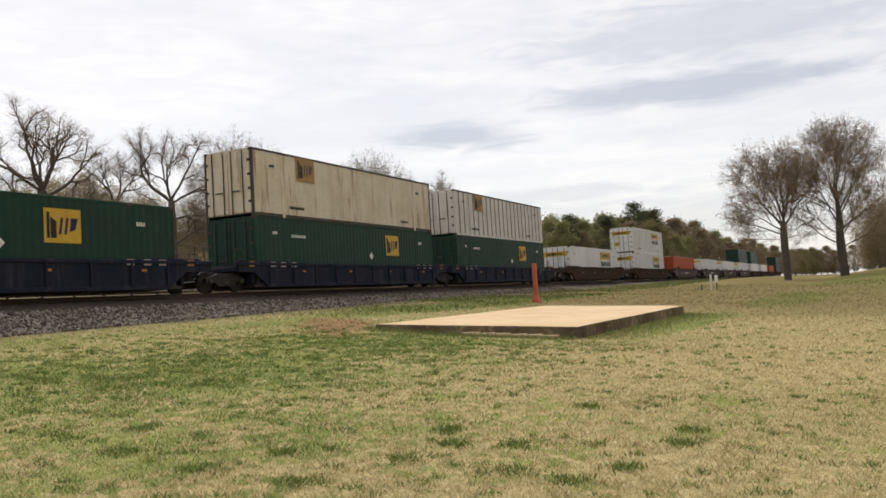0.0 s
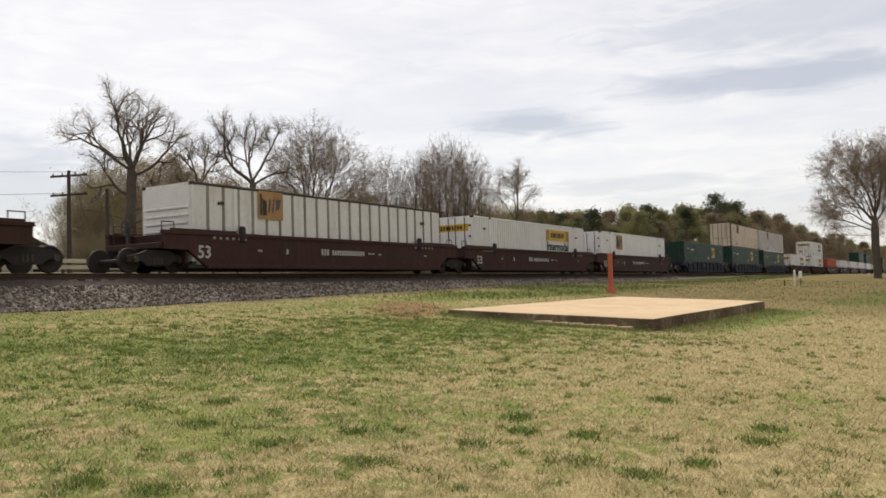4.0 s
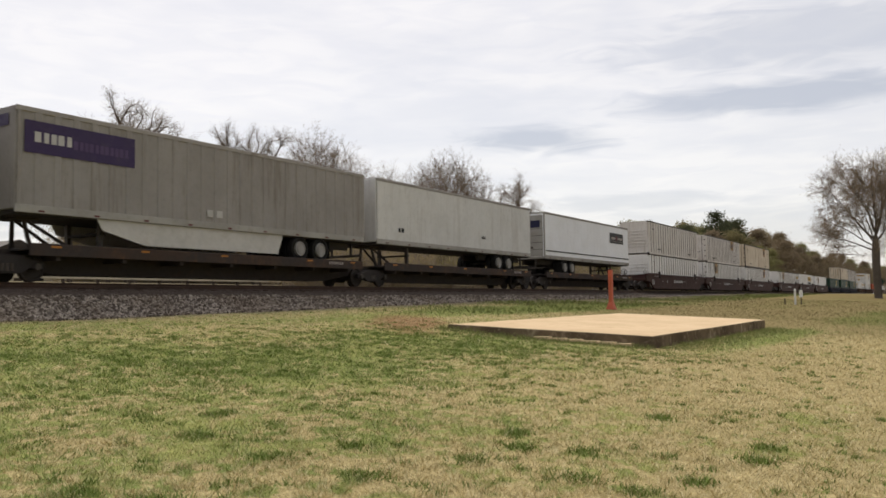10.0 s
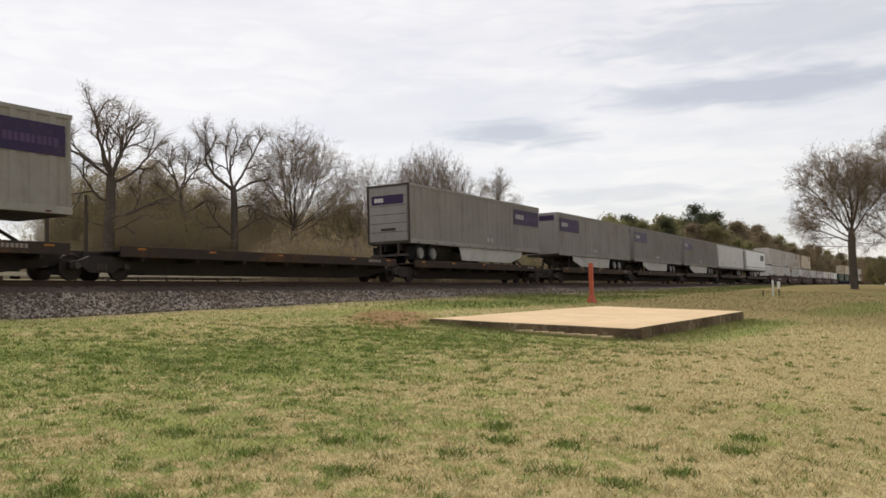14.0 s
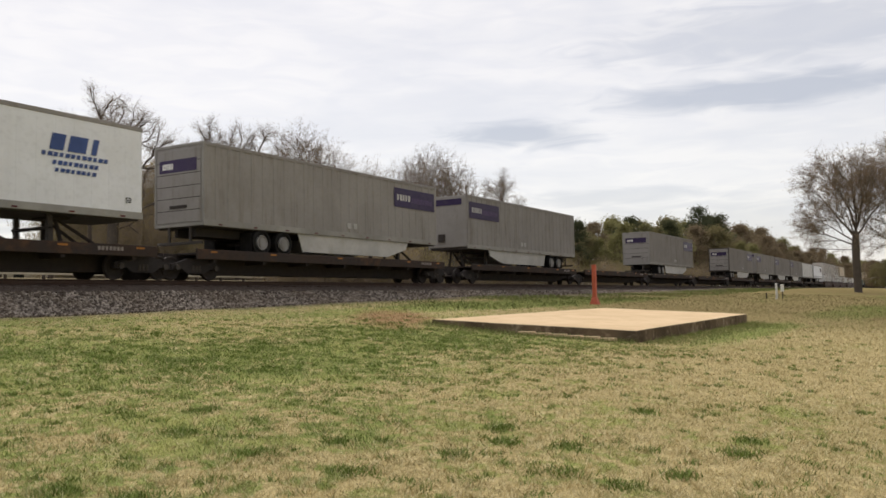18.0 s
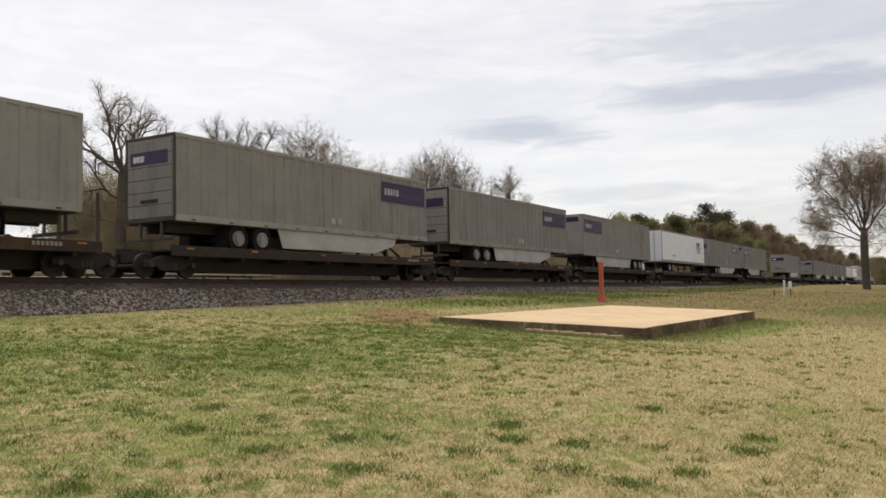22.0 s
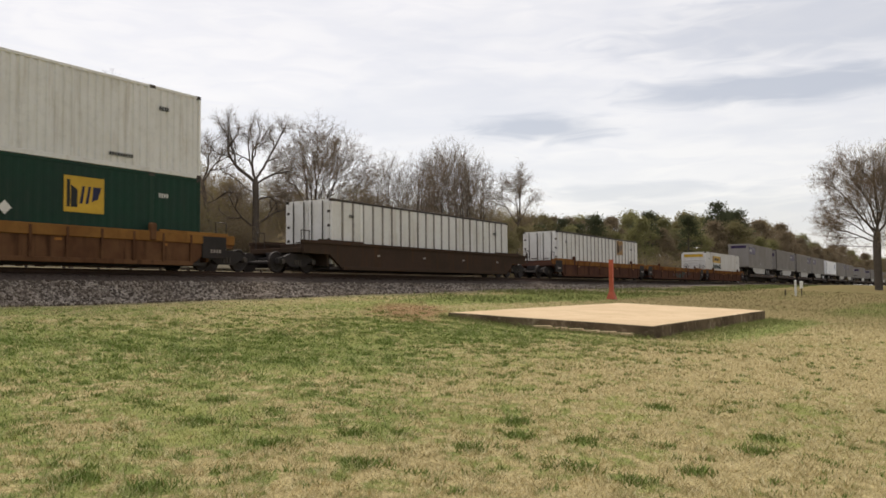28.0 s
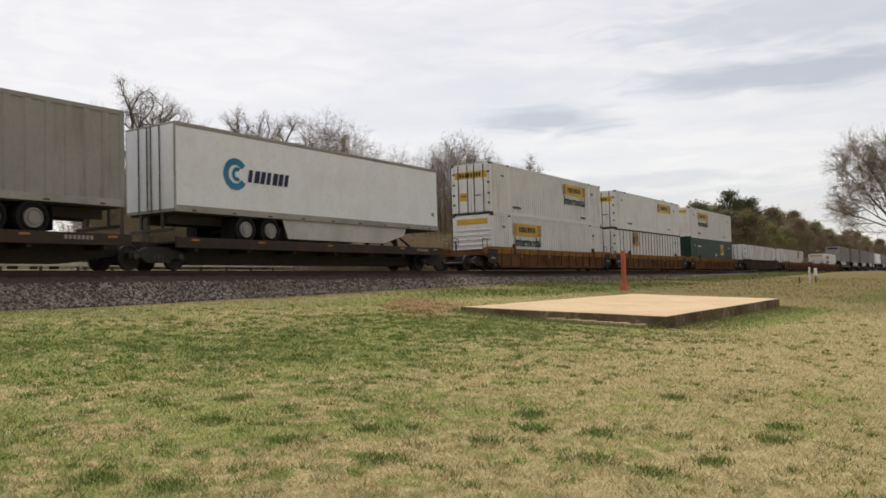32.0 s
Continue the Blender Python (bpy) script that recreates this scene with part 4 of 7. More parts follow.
def build_well(style, length, trucks, number=True):
    """A well car: deep side sills with ribs and a top chord, floor, raised end platforms, bogies and fittings."""
    paint, chord, top, label = WELL[style]
    root = new("well_car")
    tagged(root, label, "well car", "well cars of the train")
    L = length / 2
    W = 1.5
    wl = BOX_L / 2 + 0.2
    floor = 0.17
    key = (style, round(length, 1))
    for s in (-1, 1):
        y0, y1 = sorted((s * (HALF + 0.06), s * (W - 0.02)))

        def side_mesh():
            out = [(-L + 0.25, top), (-L + 0.25, 0.80), (-wl - 0.15, 0.78), (-wl + 0.75, floor), (wl - 0.75, floor), (wl + 0.15, 0.78), (L - 0.25, 0.80), (L - 0.25, top)]
            return mesh_of("side_sill", prism(out, y0, y1), paint)
        sill = piece("side_sill", once(("sill", key, s), side_mesh), root)
        yo = s * W
        piece("top_chord", once(("chord", key, s), lambda: mesh_of("top_chord", boxes((-L + 0.2, L - 0.2, *sorted((s * (HALF + 0.03), s * (W + 0.03))), top - (0.30 if style in ("ochre", "rust") else 0.10), top + 0.03), bevel=0.015), chord)), sill)
        piece("bottom_chord", once(("bch", key, s), lambda: mesh_of("bottom_chord", boxes((-wl + 0.7, wl - 0.7, *sorted((s * (HALF + 0.03), s * (W + 0.02))), floor - 0.02, floor + 0.13), bevel=0.012), paint)), sill)
        if style in ("ochre", "rust", "blue"):
            n = {"ochre": 13, "rust": 7, "blue": 9}[style]
            for i in range(n + 1):
                x = -wl + 0.8 + i * (2 * wl - 1.6) / n
                piece("rib", once(("rib", style, s), lambda: mesh_of("rib", boxes((-0.045, 0.045, *sorted((s * (W - 0.03), s * (W + 0.05))), floor + 0.1, top - 0.02), bevel=0.01), paint)), sill, at=(x, 0, 0))
        # raised guide plates over the ends of the well
        for sx in (-1, 1):
            if style in ("ochre", "rust"):
                piece("end_panel", once(("epn", style, s), lambda: mesh_of("end_panel", boxes((-0.55, 0.55, *sorted((s * (W - 0.03), s * (W + 0.035))), 0.42, top - 0.02), bevel=0.02), M_BOGIE)), sill, "sooty black end panel", at=(sx * (wl + 0.25), 0, 0))
                piece("stencil", once(("eps", style, s), lambda: mesh_of("stencil", bars_bm([(-0.2 + i * 0.13, -0.11 + i * 0.13, 0.62, 0.74) for i in range(4)], s * (W + 0.036), s), M_LETTER_DIM)), sill, at=(sx * (wl + 0.25), 0, 0))
            if style == "blue":
                for k, mx in enumerate((wl + 0.35, wl - 1.05, wl - 1.75, wl - 2.5)):
                    plate = once(("bep", s, k == 0), lambda: mesh_of("marker_plate", boxes((-0.17, 0.17, *sorted((s * (W + 0.012), s * (W + 0.02))), top - 0.16, top + 0.06), bevel=0.003), M_REFLECT if k == 0 else M_LETTER_DIM))
                    piece("marker_plate", plate, sill, "orange end marker" if k == 0 else "", at=(sx * mx, 0, 0))
            if style in ("maroon", "ochre", "rust"):
                piece("guide_post", once(("gp", style, s), lambda: mesh_of("guide_post", boxes((-0.15, 0.15, *sorted((s * (W - 0.09), s * (W + 0.07))), top - 0.3, top + 0.30), bevel=0.06), M_BOGIE if style == "maroon" else paint)), sill, at=(sx * 5.9, 0, 0))
            piece("end_plate", once(("ep", style, s), lambda: mesh_of("end_plate", boxes((-1.5, 1.5, *sorted((s * (W - 0.05), s * (W + 0.012))), top, top + 0.10), bevel=0.012), chord)), sill, at=(sx * (wl - 0.6), 0, 0))
        # reflectors and stencilled marks on the near and far sides
        for x in (-5.0, -1.2, 2.6, 6.4):
            piece("reflector", once(("rf", style, s), lambda: mesh_of("reflector", boxes((-0.11, 0.11, *sorted((s * (W - 0.018), s * (W - 0.01))), floor + 0.62, floor + 0.70)), M_REFLECT if style in ("blue", "ochre", "rust") else M_LETTER_DIM)), sill, at=(x, 0, 0))
        if style == "maroon":
            def stencil():
                bm = bmesh.new()
                for x0, x1, z0, z1 in ((-3.5, -3.4, 0.72, 0.92), (-1.4, -1.28, 0.72, 0.98), (-1.22, -1.1, 0.72, 0.98), (-1.04, -0.92, 0.72, 0.98), (-0.7, 1.55, 0.74, 0.94), (1.8, 2.3, 0.82, 0.88)):
                    n = max(int((x1 - x0) / 0.16), 1)
                    for i in range(n):
                        a = x0 + i * (x1 - x0) / n
                        add_box(bm, -s * a - 0.05, -s * a + 0.05, *sorted((s * (W - 0.02), s * (W - 0.012))), z0, z1)
                return mesh_of("stencil", bm, M_LETTER_SOFT)
            piece("stencil", once(("stn", s), stencil), sill, "worn white stencilled name bars")
            for tx in (-6.4, 6.4):
                piece("stencil", once(("stn2", s), lambda: mesh_of("stencil", bars_bm([(-0.9 + i * 0.3, -0.78 + i * 0.3, 1.18, 1.28) for i in range(6)], s * (W - 0.018), s), M_LETTER_DIM)), sill, at=(tx, 0, 0))
        if number and style == "maroon":
            me = once("fifty_three", lambda: lettering("number_lettering", "53", 0.62, M_LETTER_SOFT))
            ob = piece("number_lettering", me, sill, "white number 53", at=(s * 7.7, s * (W - 0.014), 0.70))
            if s > 0:
                ob.rotation_euler = (0, 0, math.pi)
    piece("well_floor", once(("wf", key), lambda: mesh_of("well_floor", boxes((-wl, wl, -HALF - 0.05, HALF + 0.05, floor, 0.28)), M_DARK)), root)
    for sx in (-1, 1):
        piece("end_platform", once(("epf", key, sx), lambda: mesh_of("end_platform", boxes((*sorted((sx * (wl + 0.05), sx * (L - 0.15))), -1.4, 1.4, 0.82, 1.02), (*sorted((sx * (wl + 0.02), sx * (wl + 0.16))), -1.34, 1.34, 0.3, top), bevel=0.02), paint)), root)
        piece("draft_sill", once(("ds", key, sx), lambda: mesh_of("draft_sill", boxes((*sorted((sx * (wl + 0.1), sx * (L + 0.05))), -0.3, 0.3, 0.55, 0.84), bevel=0.02), M_BOGIE)), root)

        def grab():
            bm = bmesh.new()
            x = sx * (L - 0.35)
            add_rod(bm, (x, 0, 1.0), (x, 0, 1.75), 0.02, seg=6)
            add_rod(bm, (x - sx * 0.5, 0, 1.0), (x - sx * 0.5, 0, 1.75), 0.02, seg=6)
            add_rod(bm, (x, 0, 1.73), (x - sx * 0.5, 0, 1.73), 0.02, seg=6)
            return mesh_of("grab_rail", bm, M_STEEL)
        for y in (-1.25, 1.25):
            piece("grab_rail", once(("gr", key, sx), grab), root, at=(0, y, 0))
    for x in trucks:
        build_bogie(root, x)
    # brake wheel on its stand at one end
    def brake():
        bm = bmesh.new()
        for i in range(14):
            a, b = 2 * math.pi * i / 14, 2 * math.pi * (i + 1) / 14
            add_rod(bm, (-L + 0.3, 0.26 * math.cos(a) + 0.5, 1.62 + 0.26 * math.sin(a)), (-L + 0.3, 0.26 * math.cos(b) + 0.5, 1.62 + 0.26 * math.sin(b)), 0.02, seg=5)
        for i in range(4):
            a = math.pi * i / 4
            add_rod(bm, (-L + 0.3, 0.26 * math.cos(a) + 0.5, 1.62 + 0.26 * math.sin(a)), (-L + 0.3, 0.5 - 0.26 * math.cos(a), 1.62 - 0.26 * math.sin(a)), 0.014, seg=5)
        add_rod(bm, (-L + 0.38, 0.5, 1.0), (-L + 0.38, 0.5, 1.66), 0.06, seg=6)
        return mesh_of("brake_wheel", bm, M_STEEL)
    if style in ("ochre", "rust", "maroon") and trucks:
        piece("brake_wheel", once(("bw", key), brake), root, "iron hand-brake wheel")
    return root


def build_spine(length, trucks, label="dark rusty spine car platform"):
    """A spine-car platform: deep centre sill, side walkways for the tyres, hitch stand and bogies."""
    root = new("spine_car")
    tagged(root, label + " carrying road trailers", "spine car", "spine cars of the train")
    L = length / 2
    key = round(length, 1)
    piece("centre_sill", once(("cs", key), lambda: mesh_of("centre_sill", prism([(-L + 0.1, 0.95), (-L + 0.1, 0.55), (-L + 2.2, 0.24), (L - 2.2, 0.24), (L - 0.1, 0.55), (L - 0.1, 0.95)], -0.42, 0.42), M_SPINE)), root)
    for s in (-1, 1):
        piece("side_platform", once(("sp", key, s), lambda: mesh_of("side_platform", boxes((-L + 0.7, L - 0.7, *sorted((s * 0.45, s * 1.42)), 0.90, 0.97), bevel=0.01), M_SPINE)), root)
        piece("edge_beam", once(("eb", key, s), lambda: mesh_of("edge_beam", boxes((-L + 0.7, L - 0.7, *sorted((s * 1.38, s * 1.46)), 0.74, 1.10), bevel=0.012), M_EDGEBEAM)), root, "rust-streaked edge beam")
        for i in range(7):
            x = -L + 1.6 + i * (length - 3.2) / 6
            piece("cross_bearer", once(("cb", s), lambda: mesh_of("cross_bearer", boxes((-0.07, 0.07, *sorted((s * 0.4, s * 1.40)), 0.62, 0.90), bevel=0.01), M_SPINE)), root, at=(x, 0, 0))
        for i, x in enumerate((-L + 1.5, -L + 4.6, -0.4, L - 4.2, L - 1.4)):
            piece("reflector", once(("srf", s), lambda: mesh_of("reflector", boxes((-0.16, 0.16, *sorted((s * 1.46, s * 1.466)), 0.98, 1.04)), M_REFLECT)), root, at=(x, 0, 0))
        small = bars_bm([(-s * (L - 3.0) + i * 0.14, -s * (L - 3.0) + i * 0.14 + 0.09, 0.90, 1.02) for i in range(7)], s * 1.462, s)
        piece("stencil", once(("sst", key, s), lambda: mesh_of("stencil", small, M_LETTER_DIM)), root)
    for x in trucks:
        build_bogie(root, x)
    return root


def hitch(parent, x):
    """The collapsible hitch stand that holds a trailer's kingpin."""
    bm = bmesh.new()
    for s in (-1, 1):
        add_rod(bm, (x, s * 0.5, 0.95), (x - 0.12, s * 0.28, 1.92), 0.075, 0.06)
        add_rod(bm, (x + 1.5, s * 0.42, 0.98), (x - 0.02, s * 0.26, 1.86), 0.06, 0.05)
    add_box(bm, x - 0.42, x + 0.3, -0.45, 0.45, 1.86, 1.98, bevel=0.02)
    part("hitch", bm, M_SPINE, parent, "braced steel trailer hitch")


def build_trailer(style, sign, skirt=True, slide=2.0):
    """A 53-foot road trailer. Its nose points along +x, its doors are at -x."""
    root = new("semi_trailer")
    L, W, z0, z1 = 8.08, 1.295, 2.03, 5.02
    paint = {"grey": M_GREY, "light": M_GREY_LIGHT, "white": M_TRAILER_WHITE if sign != "none" else M_TRAILER_DULL}[style]
    tone = (style, sign == "none")
    piece("box_body", once(("tb", tone), lambda: mesh_of("box_body", boxes((-L + 0.02, L - 0.01, -W + 0.045, W - 0.045, z0 + 0.03, z1 - 0.02), bevel=0.03), paint)), root)
    piece("roof", once(("troof", tone), lambda: mesh_of("roof", boxes((-L + 0.03, L - 0.03, -W + 0.05, W - 0.05, z1 - 0.022, z1), bevel=0.005), M_GREY_LIGHT)), root)
    for s in (-1, 1):
        flat = W - (0.016 if style == "white" else 0.032)

        def wall():
            vs, fs = [], []
            n = 26
            for i in range(n + 1):
                x = -L + 0.06 + i * (2 * L - 0.12) / n
                for dx, dd in (((-0.13, 0.0), (-0.085, 0.03), (0.085, 0.03), (0.13, 0.0)) if style != "white" else ((-0.02, 0.0), (-0.012, 0.003), (0.012, 0.003), (0.02, 0.0))):
                    xx = min(max(x + dx, -L + 0.05), L - 0.05)
                    vs += [(xx, s * (flat + dd), z0 + 0.16), (xx, s * (flat + dd), z1 - 0.13)]
            for i in range(len(vs) // 2 - 1):
                q = (2 * i, 2 * i + 2, 2 * i + 3, 2 * i + 1)
                fs.append(q if s < 0 else q[::-1])
            return raw("side_wall", vs, fs, paint)
        piece("side_wall", once(("tw", tone, s), wall), root)
        piece("top_rail", once(("ttr", s), lambda: mesh_of("top_rail", boxes((-L, L, *sorted((s * (W - 0.05), s * W)), z1 - 0.14, z1 + 0.005), bevel=0.012), M_GREY_LIGHT)), root)
        piece("bottom_rail", once(("tbr", s), lambda: mesh_of("bottom_rail", boxes((-L, L, *sorted((s * (W - 0.06), s * W)), z0 - 0.06, z0 + 0.17), bevel=0.012), M_SKIRT)), root)
        for i in range(9):
            piece("marker_light", once(("ml", s), lambda: mesh_of("marker_light", boxes((-0.09, 0.09, *sorted((s * W, s * (W + 0.008))), z0 - 0.02, z0 + 0.03)), M_SIGN_RED)), root, at=(-L + 0.8 + i * (2 * L - 1.6) / 8, 0, 0))
        if skirt:
            piece("side_skirt", once(("skirt", s), lambda: mesh_of("side_skirt", prism([(-2.9, z0 - 0.06), (-2.6, 1.22), (3.6, 1.22), (5.2, 1.62), (5.4, z0 - 0.06)], *sorted((s * (W - 0.12), s * (W - 0.09)))), M_FAIRING)), root, "pale aerodynamic side skirt")
        # landing gear
        piece("landing_leg", once(("leg", s), lambda: mesh_of("landing_leg", boxes((4.95, 5.1, *sorted((s * 0.75, s * 0.9)), 1.12, z0), (4.85, 5.2, *sorted((s * 0.68, s * 0.97)), 1.08, 1.13), bevel=0.01), M_STEEL)), root)
    # floor, cross members, slider and suspension
    piece("underframe", once("tuf", lambda: mesh_of("underframe", boxes((-L + 0.1, L - 0.1, -W + 0.1, W - 0.1, z0 - 0.1, z0 + 0.02), (-L + 0.3, -2.6, -0.55, -0.4, 1.62, z0 - 0.08), (-L + 0.3, -2.6, 0.4, 0.55, 1.62, z0 - 0.08), (4.9, 5.1, -0.9, 0.9, 1.5, 1.58), bevel=0.01), M_DARK)), root)

    def bumper():
        bm = boxes((-L, -L + 0.1, -1.15, 1.15, 1.32, 1.43), (-L + 0.02, -L + 0.1, -0.6, -0.5, 1.4, z0), (-L + 0.02, -L + 0.1, 0.5, 0.6, 1.4, z0), bevel=0.01)
        return mesh_of("bumper", bm, M_STEEL)
    piece("bumper", once("bumper", bumper), root)
    for ax in (-L + 1.0 + slide, -L + 2.25 + slide):
        for s in (-1, 1):
            for k, yy in enumerate((1.13, 0.80)):
                t = piece("wheel", once(("ty", s), lambda: wheel_mesh("wheel", 0.50, -s * 0.26, M_TYRE, 0.2)), root, at=(ax, s * yy, 1.48))
                if k == 0:
                    piece("rim", once(("rim", s), lambda: wheel_mesh("rim", 0.29, -s * 0.10, M_RIM, 0.35)), t, "pale dished wheel rim", at=(0, s * 0.115, 0))
        piece("axle", once("taxle", lambda: mesh_of("axle", rod((0, -0.9, 0), (0, 0.9, 0), 0.07), M_DARK)), root, at=(ax, 0, 1.48))
    for s in (-1, 1):
        piece("mud_flap", once(("mf", s), lambda: mesh_of("mud_flap", boxes((-L + 0.40, -L + 0.42, *sorted((s * 0.68, s * 1.26)), 1.15, 1.85)), M_TYRE)), root, at=(slide, 0, 0))
    # doors and nose
    if style == "white" and sign != "dark_panel":
        for s in (-1, 1):
            d = piece("door", once(("tdoor", tone, s), lambda: mesh_of("door", boxes((-L - 0.015, -L + 0.03, *sorted((s * 0.012, s * 1.24)), z0 + 0.05, z1 - 0.08), bevel=0.01), paint)), root)
            for yy in (0.1, 0.55):
                piece("lock_rod", once(("trod", s, yy), lambda: mesh_of("lock_rod", rod((-L - 0.04, s * yy, z0), (-L - 0.04, s * yy, z1 - 0.06), 0.02), M_STEEL)), d)
    else:
        purple = sign != "dark_panel"
        d = piece("roll_door", once(("rdoor", style), lambda: mesh_of("roll_door", boxes((-L - 0.012, -L + 0.03, -1.14, 1.14, z0 + 0.1, z1 - 0.2), bevel=0.01), paint if purple else M_SKIRT)), root)
        part("door_sign", boxes((-L - 0.022, -L - 0.0135, -0.95, 1.0, z1 - 1.02, z1 - 0.55)), M_PURPLE if purple else M_NAVY, d, "purple sign on the door" if purple else "dark blue sign on the door")
        part("sign_lettering", boxes(*[(-L - 0.027, -L - 0.0225, 0.74 - i * 0.115, 0.83 - i * 0.115, z1 - 0.9, z1 - 0.68) for i in range(5)]), M_LETTER, d, "white blocks of a name")
        for i in range(1, 6):
            zz = z0 + 0.1 + i * (z1 - z0 - 0.3) / 6
            piece("door_seam", once(("dseam", i), lambda: mesh_of("door_seam", boxes((-L - 0.0135, -L - 0.0115, -1.13, 1.13, zz - 0.012, zz + 0.012)), M_DARK)), d, "dark joint between door slats")
        part("door_handle", boxes((-L - 0.04, -L - 0.013, -0.45, 0.45, z0 + 0.62, z0 + 0.74), bevel=0.01), M_DARK, d)
        part("nose_sign", boxes((L + 0.006, L + 0.012, -0.95, 0.95, z1 - 0.55, z1 - 0.2)), M_PURPLE if sign == "purple" else M_NAVY, root, "dark sign on the nose")
        part("air_box", boxes((L - 0.02, L + 0.09, -0.6, -0.2, z0 + 0.35, z0 + 0.8), bevel=0.02), M_DARK, root, "dark hose connection box")
    part("door_frame", boxes((-L - 0.008, -L + 0.05, -W, -W + 0.1, z0 - 0.05, z1), (-L - 0.008, -L + 0.05, W - 0.1, W, z0 - 0.05, z1), (-L - 0.008, -L + 0.05, -W + 0.1, W - 0.1, z1 - 0.1, z1), (-L - 0.008, -L + 0.05, -W + 0.1, W - 0.1, z0 - 0.05, z0 + 0.08), bevel=0.01), M_STEEL if style == "grey" else M_SKIRT, root)
    y = W + 0.002
    for s in (-1, 1):
        f = -s  # reading direction along x as seen from outside this side
        if sign == "purple":
            c = 5.97
            p = part("name_panel", bars_bm([(c - 1.86, c + 1.86, 3.70, 4.64)], s * y, s), M_PURPLE, root, "long purple name panel")
            part("name_bar", blocks_bm(c - f * 1.0 - 0.62, c - f * 1.0 + 0.6, 4.03, 4.33, s * (y + 0.005), s, 5), M_LETTER_SOFT, p, "white blocks of a name")
            part("name_bar", blocks_bm(c + f * 0.65 - 0.95, c + f * 0.65 + 1.0, 3.98, 4.24, s * (y + 0.005), s, 11), M_PURPLE_DIM, p, "dim purple blocks of a name")
            for mx in (0.35, 0.8):
                part("marking", bars_bm([(mx, mx + 0.27, z0 + 0.35, z0 + 0.6)], s * y, s), M_LETTER_SOFT, root)
        elif sign == "dark_panel":
            c = 5.33
            p = part("name_panel", bars_bm([(c - 1.5, c + 1.5, 3.62, 4.42)], s * y, s), M_BLACK, root, "black name panel with a red stripe")
            for a, b, za, zb in ((-1.4, 1.4, 3.76, 3.79), (-1.2, -0.3, 3.92, 4.1), (0.2, 1.3, 3.92, 4.1)):
                part("name_bar", bars_bm([(c + a, c + b, za, zb)], s * (y + 0.005), s), M_LETTER_DIM, p)
            part("red_patch", bars_bm([(c - 0.25, c + 0.15, 3.86, 4.2)], s * (y + 0.005), s), M_SIGN_RED, p)
            part("side_stripe", bars_bm([(-L + 0.1, L - 0.05, z0 + 0.42, z0 + 0.50)], s * y, s), M_BLACK, root, "dark pinstripe along the side")
        elif sign == "slanted":
            c = 5.6
            bm = bmesh.new()
            # three leaning blocks
            for px, w, za, zb in ((-0.9, 0.46, 3.84, 4.34), (-0.30, 0.62, 3.84, 4.34), (0.5, 0.2, 3.84, 4.34)):
                lo, hi = sorted((f * px, f * (px + w)))
                lean = 0.22 * f * (za - 3.84)
                add_skewed(bm, c + lo + lean, c + hi + lean, za, zb, s * y, s, 0.22 * f * (zb - za))
            part("emblem", bm, M_MIDBLUE, root, "leaning blue emblem blocks")
            for w, za, zb, n in ((1.15, 3.64, 3.77, 12), (0.8, 3.40, 3.53, 9), (0.72, 3.18, 3.30, 8)):
                part("name_bar", blocks_bm(c - w, c + w, za, zb, s * y, s, n, 0.03 * f), M_MIDBLUE, root, "blue blocks of lettering")
            part("marking", bars_bm([(-4.6 + i * 0.16, -4.49 + i * 0.16, 2.62, 2.72) for i in range(7)], s * y, s), M_BLACK, root)
            me = once("small_53", lambda: lettering("number_lettering", "53", 0.24, M_BLACK))
            ob = piece("number_lettering", me, root, "black number 53", at=(7.5, s * (y + 0.002), 2.55))
            if s > 0:
                ob.rotation_euler = (0, 0, math.pi)
        elif sign == "disc":
            c = -5.37 if f > 0 else -2.6
            bm = bmesh.new()
            for i in range(26):
                a, b = radians(35 + i * 11.2), radians(35 + (i + 1) * 11.2)
                ro, ri = 0.58, 0.34
                vs = [bm.verts.new((c + f * r * math.cos(t), s * (y + 0.003), 3.48 + r * math.sin(t))) for r, t in ((ro, a), (ro, b), (ri, b), (ri, a))]
                bm.faces.new(vs)
            part("emblem", bm, M_SKYBLUE, root, "blue ring emblem")
            bm = bmesh.new()
            for i in range(14):
                a, b = radians(60 + i * 17), radians(60 + (i + 1) * 17)
                vs = [bm.verts.new((c + f * (r * math.cos(t) + 0.08), s * (y + 0.004), 3.48 + r * math.sin(t))) for r, t in ((0.26, a), (0.26, b), (0.12, b), (0.12, a))]
                bm.faces.new(vs)
            part("emblem", bm, M_SKYBLUE, root, "pale blue inner arc")
            bm = bmesh.new()
            lo, hi = sorted((c + f * 0.58, c + f * 2.8))
            bm.free()
            part("name_bar", blocks_bm(lo, hi, 3.24, 3.70, s * y, s, 7, 0.10 * f), M_NAVY, root, "dark blue slanted blocks of a name")
            me = once("small_53", lambda: lettering("number_lettering", "53", 0.24, M_BLACK))
            ob = piece("number_lettering", me, root, "black number 53", at=(7.6, s * (y + 0.002), 2.75))
            if s > 0:
                ob.rotation_euler = (0, 0, math.pi)
        else:
            part("marking", bars_bm([(-2.2 + i * 0.16, -2.1 + i * 0.16, 2.75, 2.9) for i in range(3)] + [(5.9, 6.1, 2.6, 2.8), (6.2, 6.35, 2.6, 2.8)], s * y, s), M_BLACK, root)
    return root


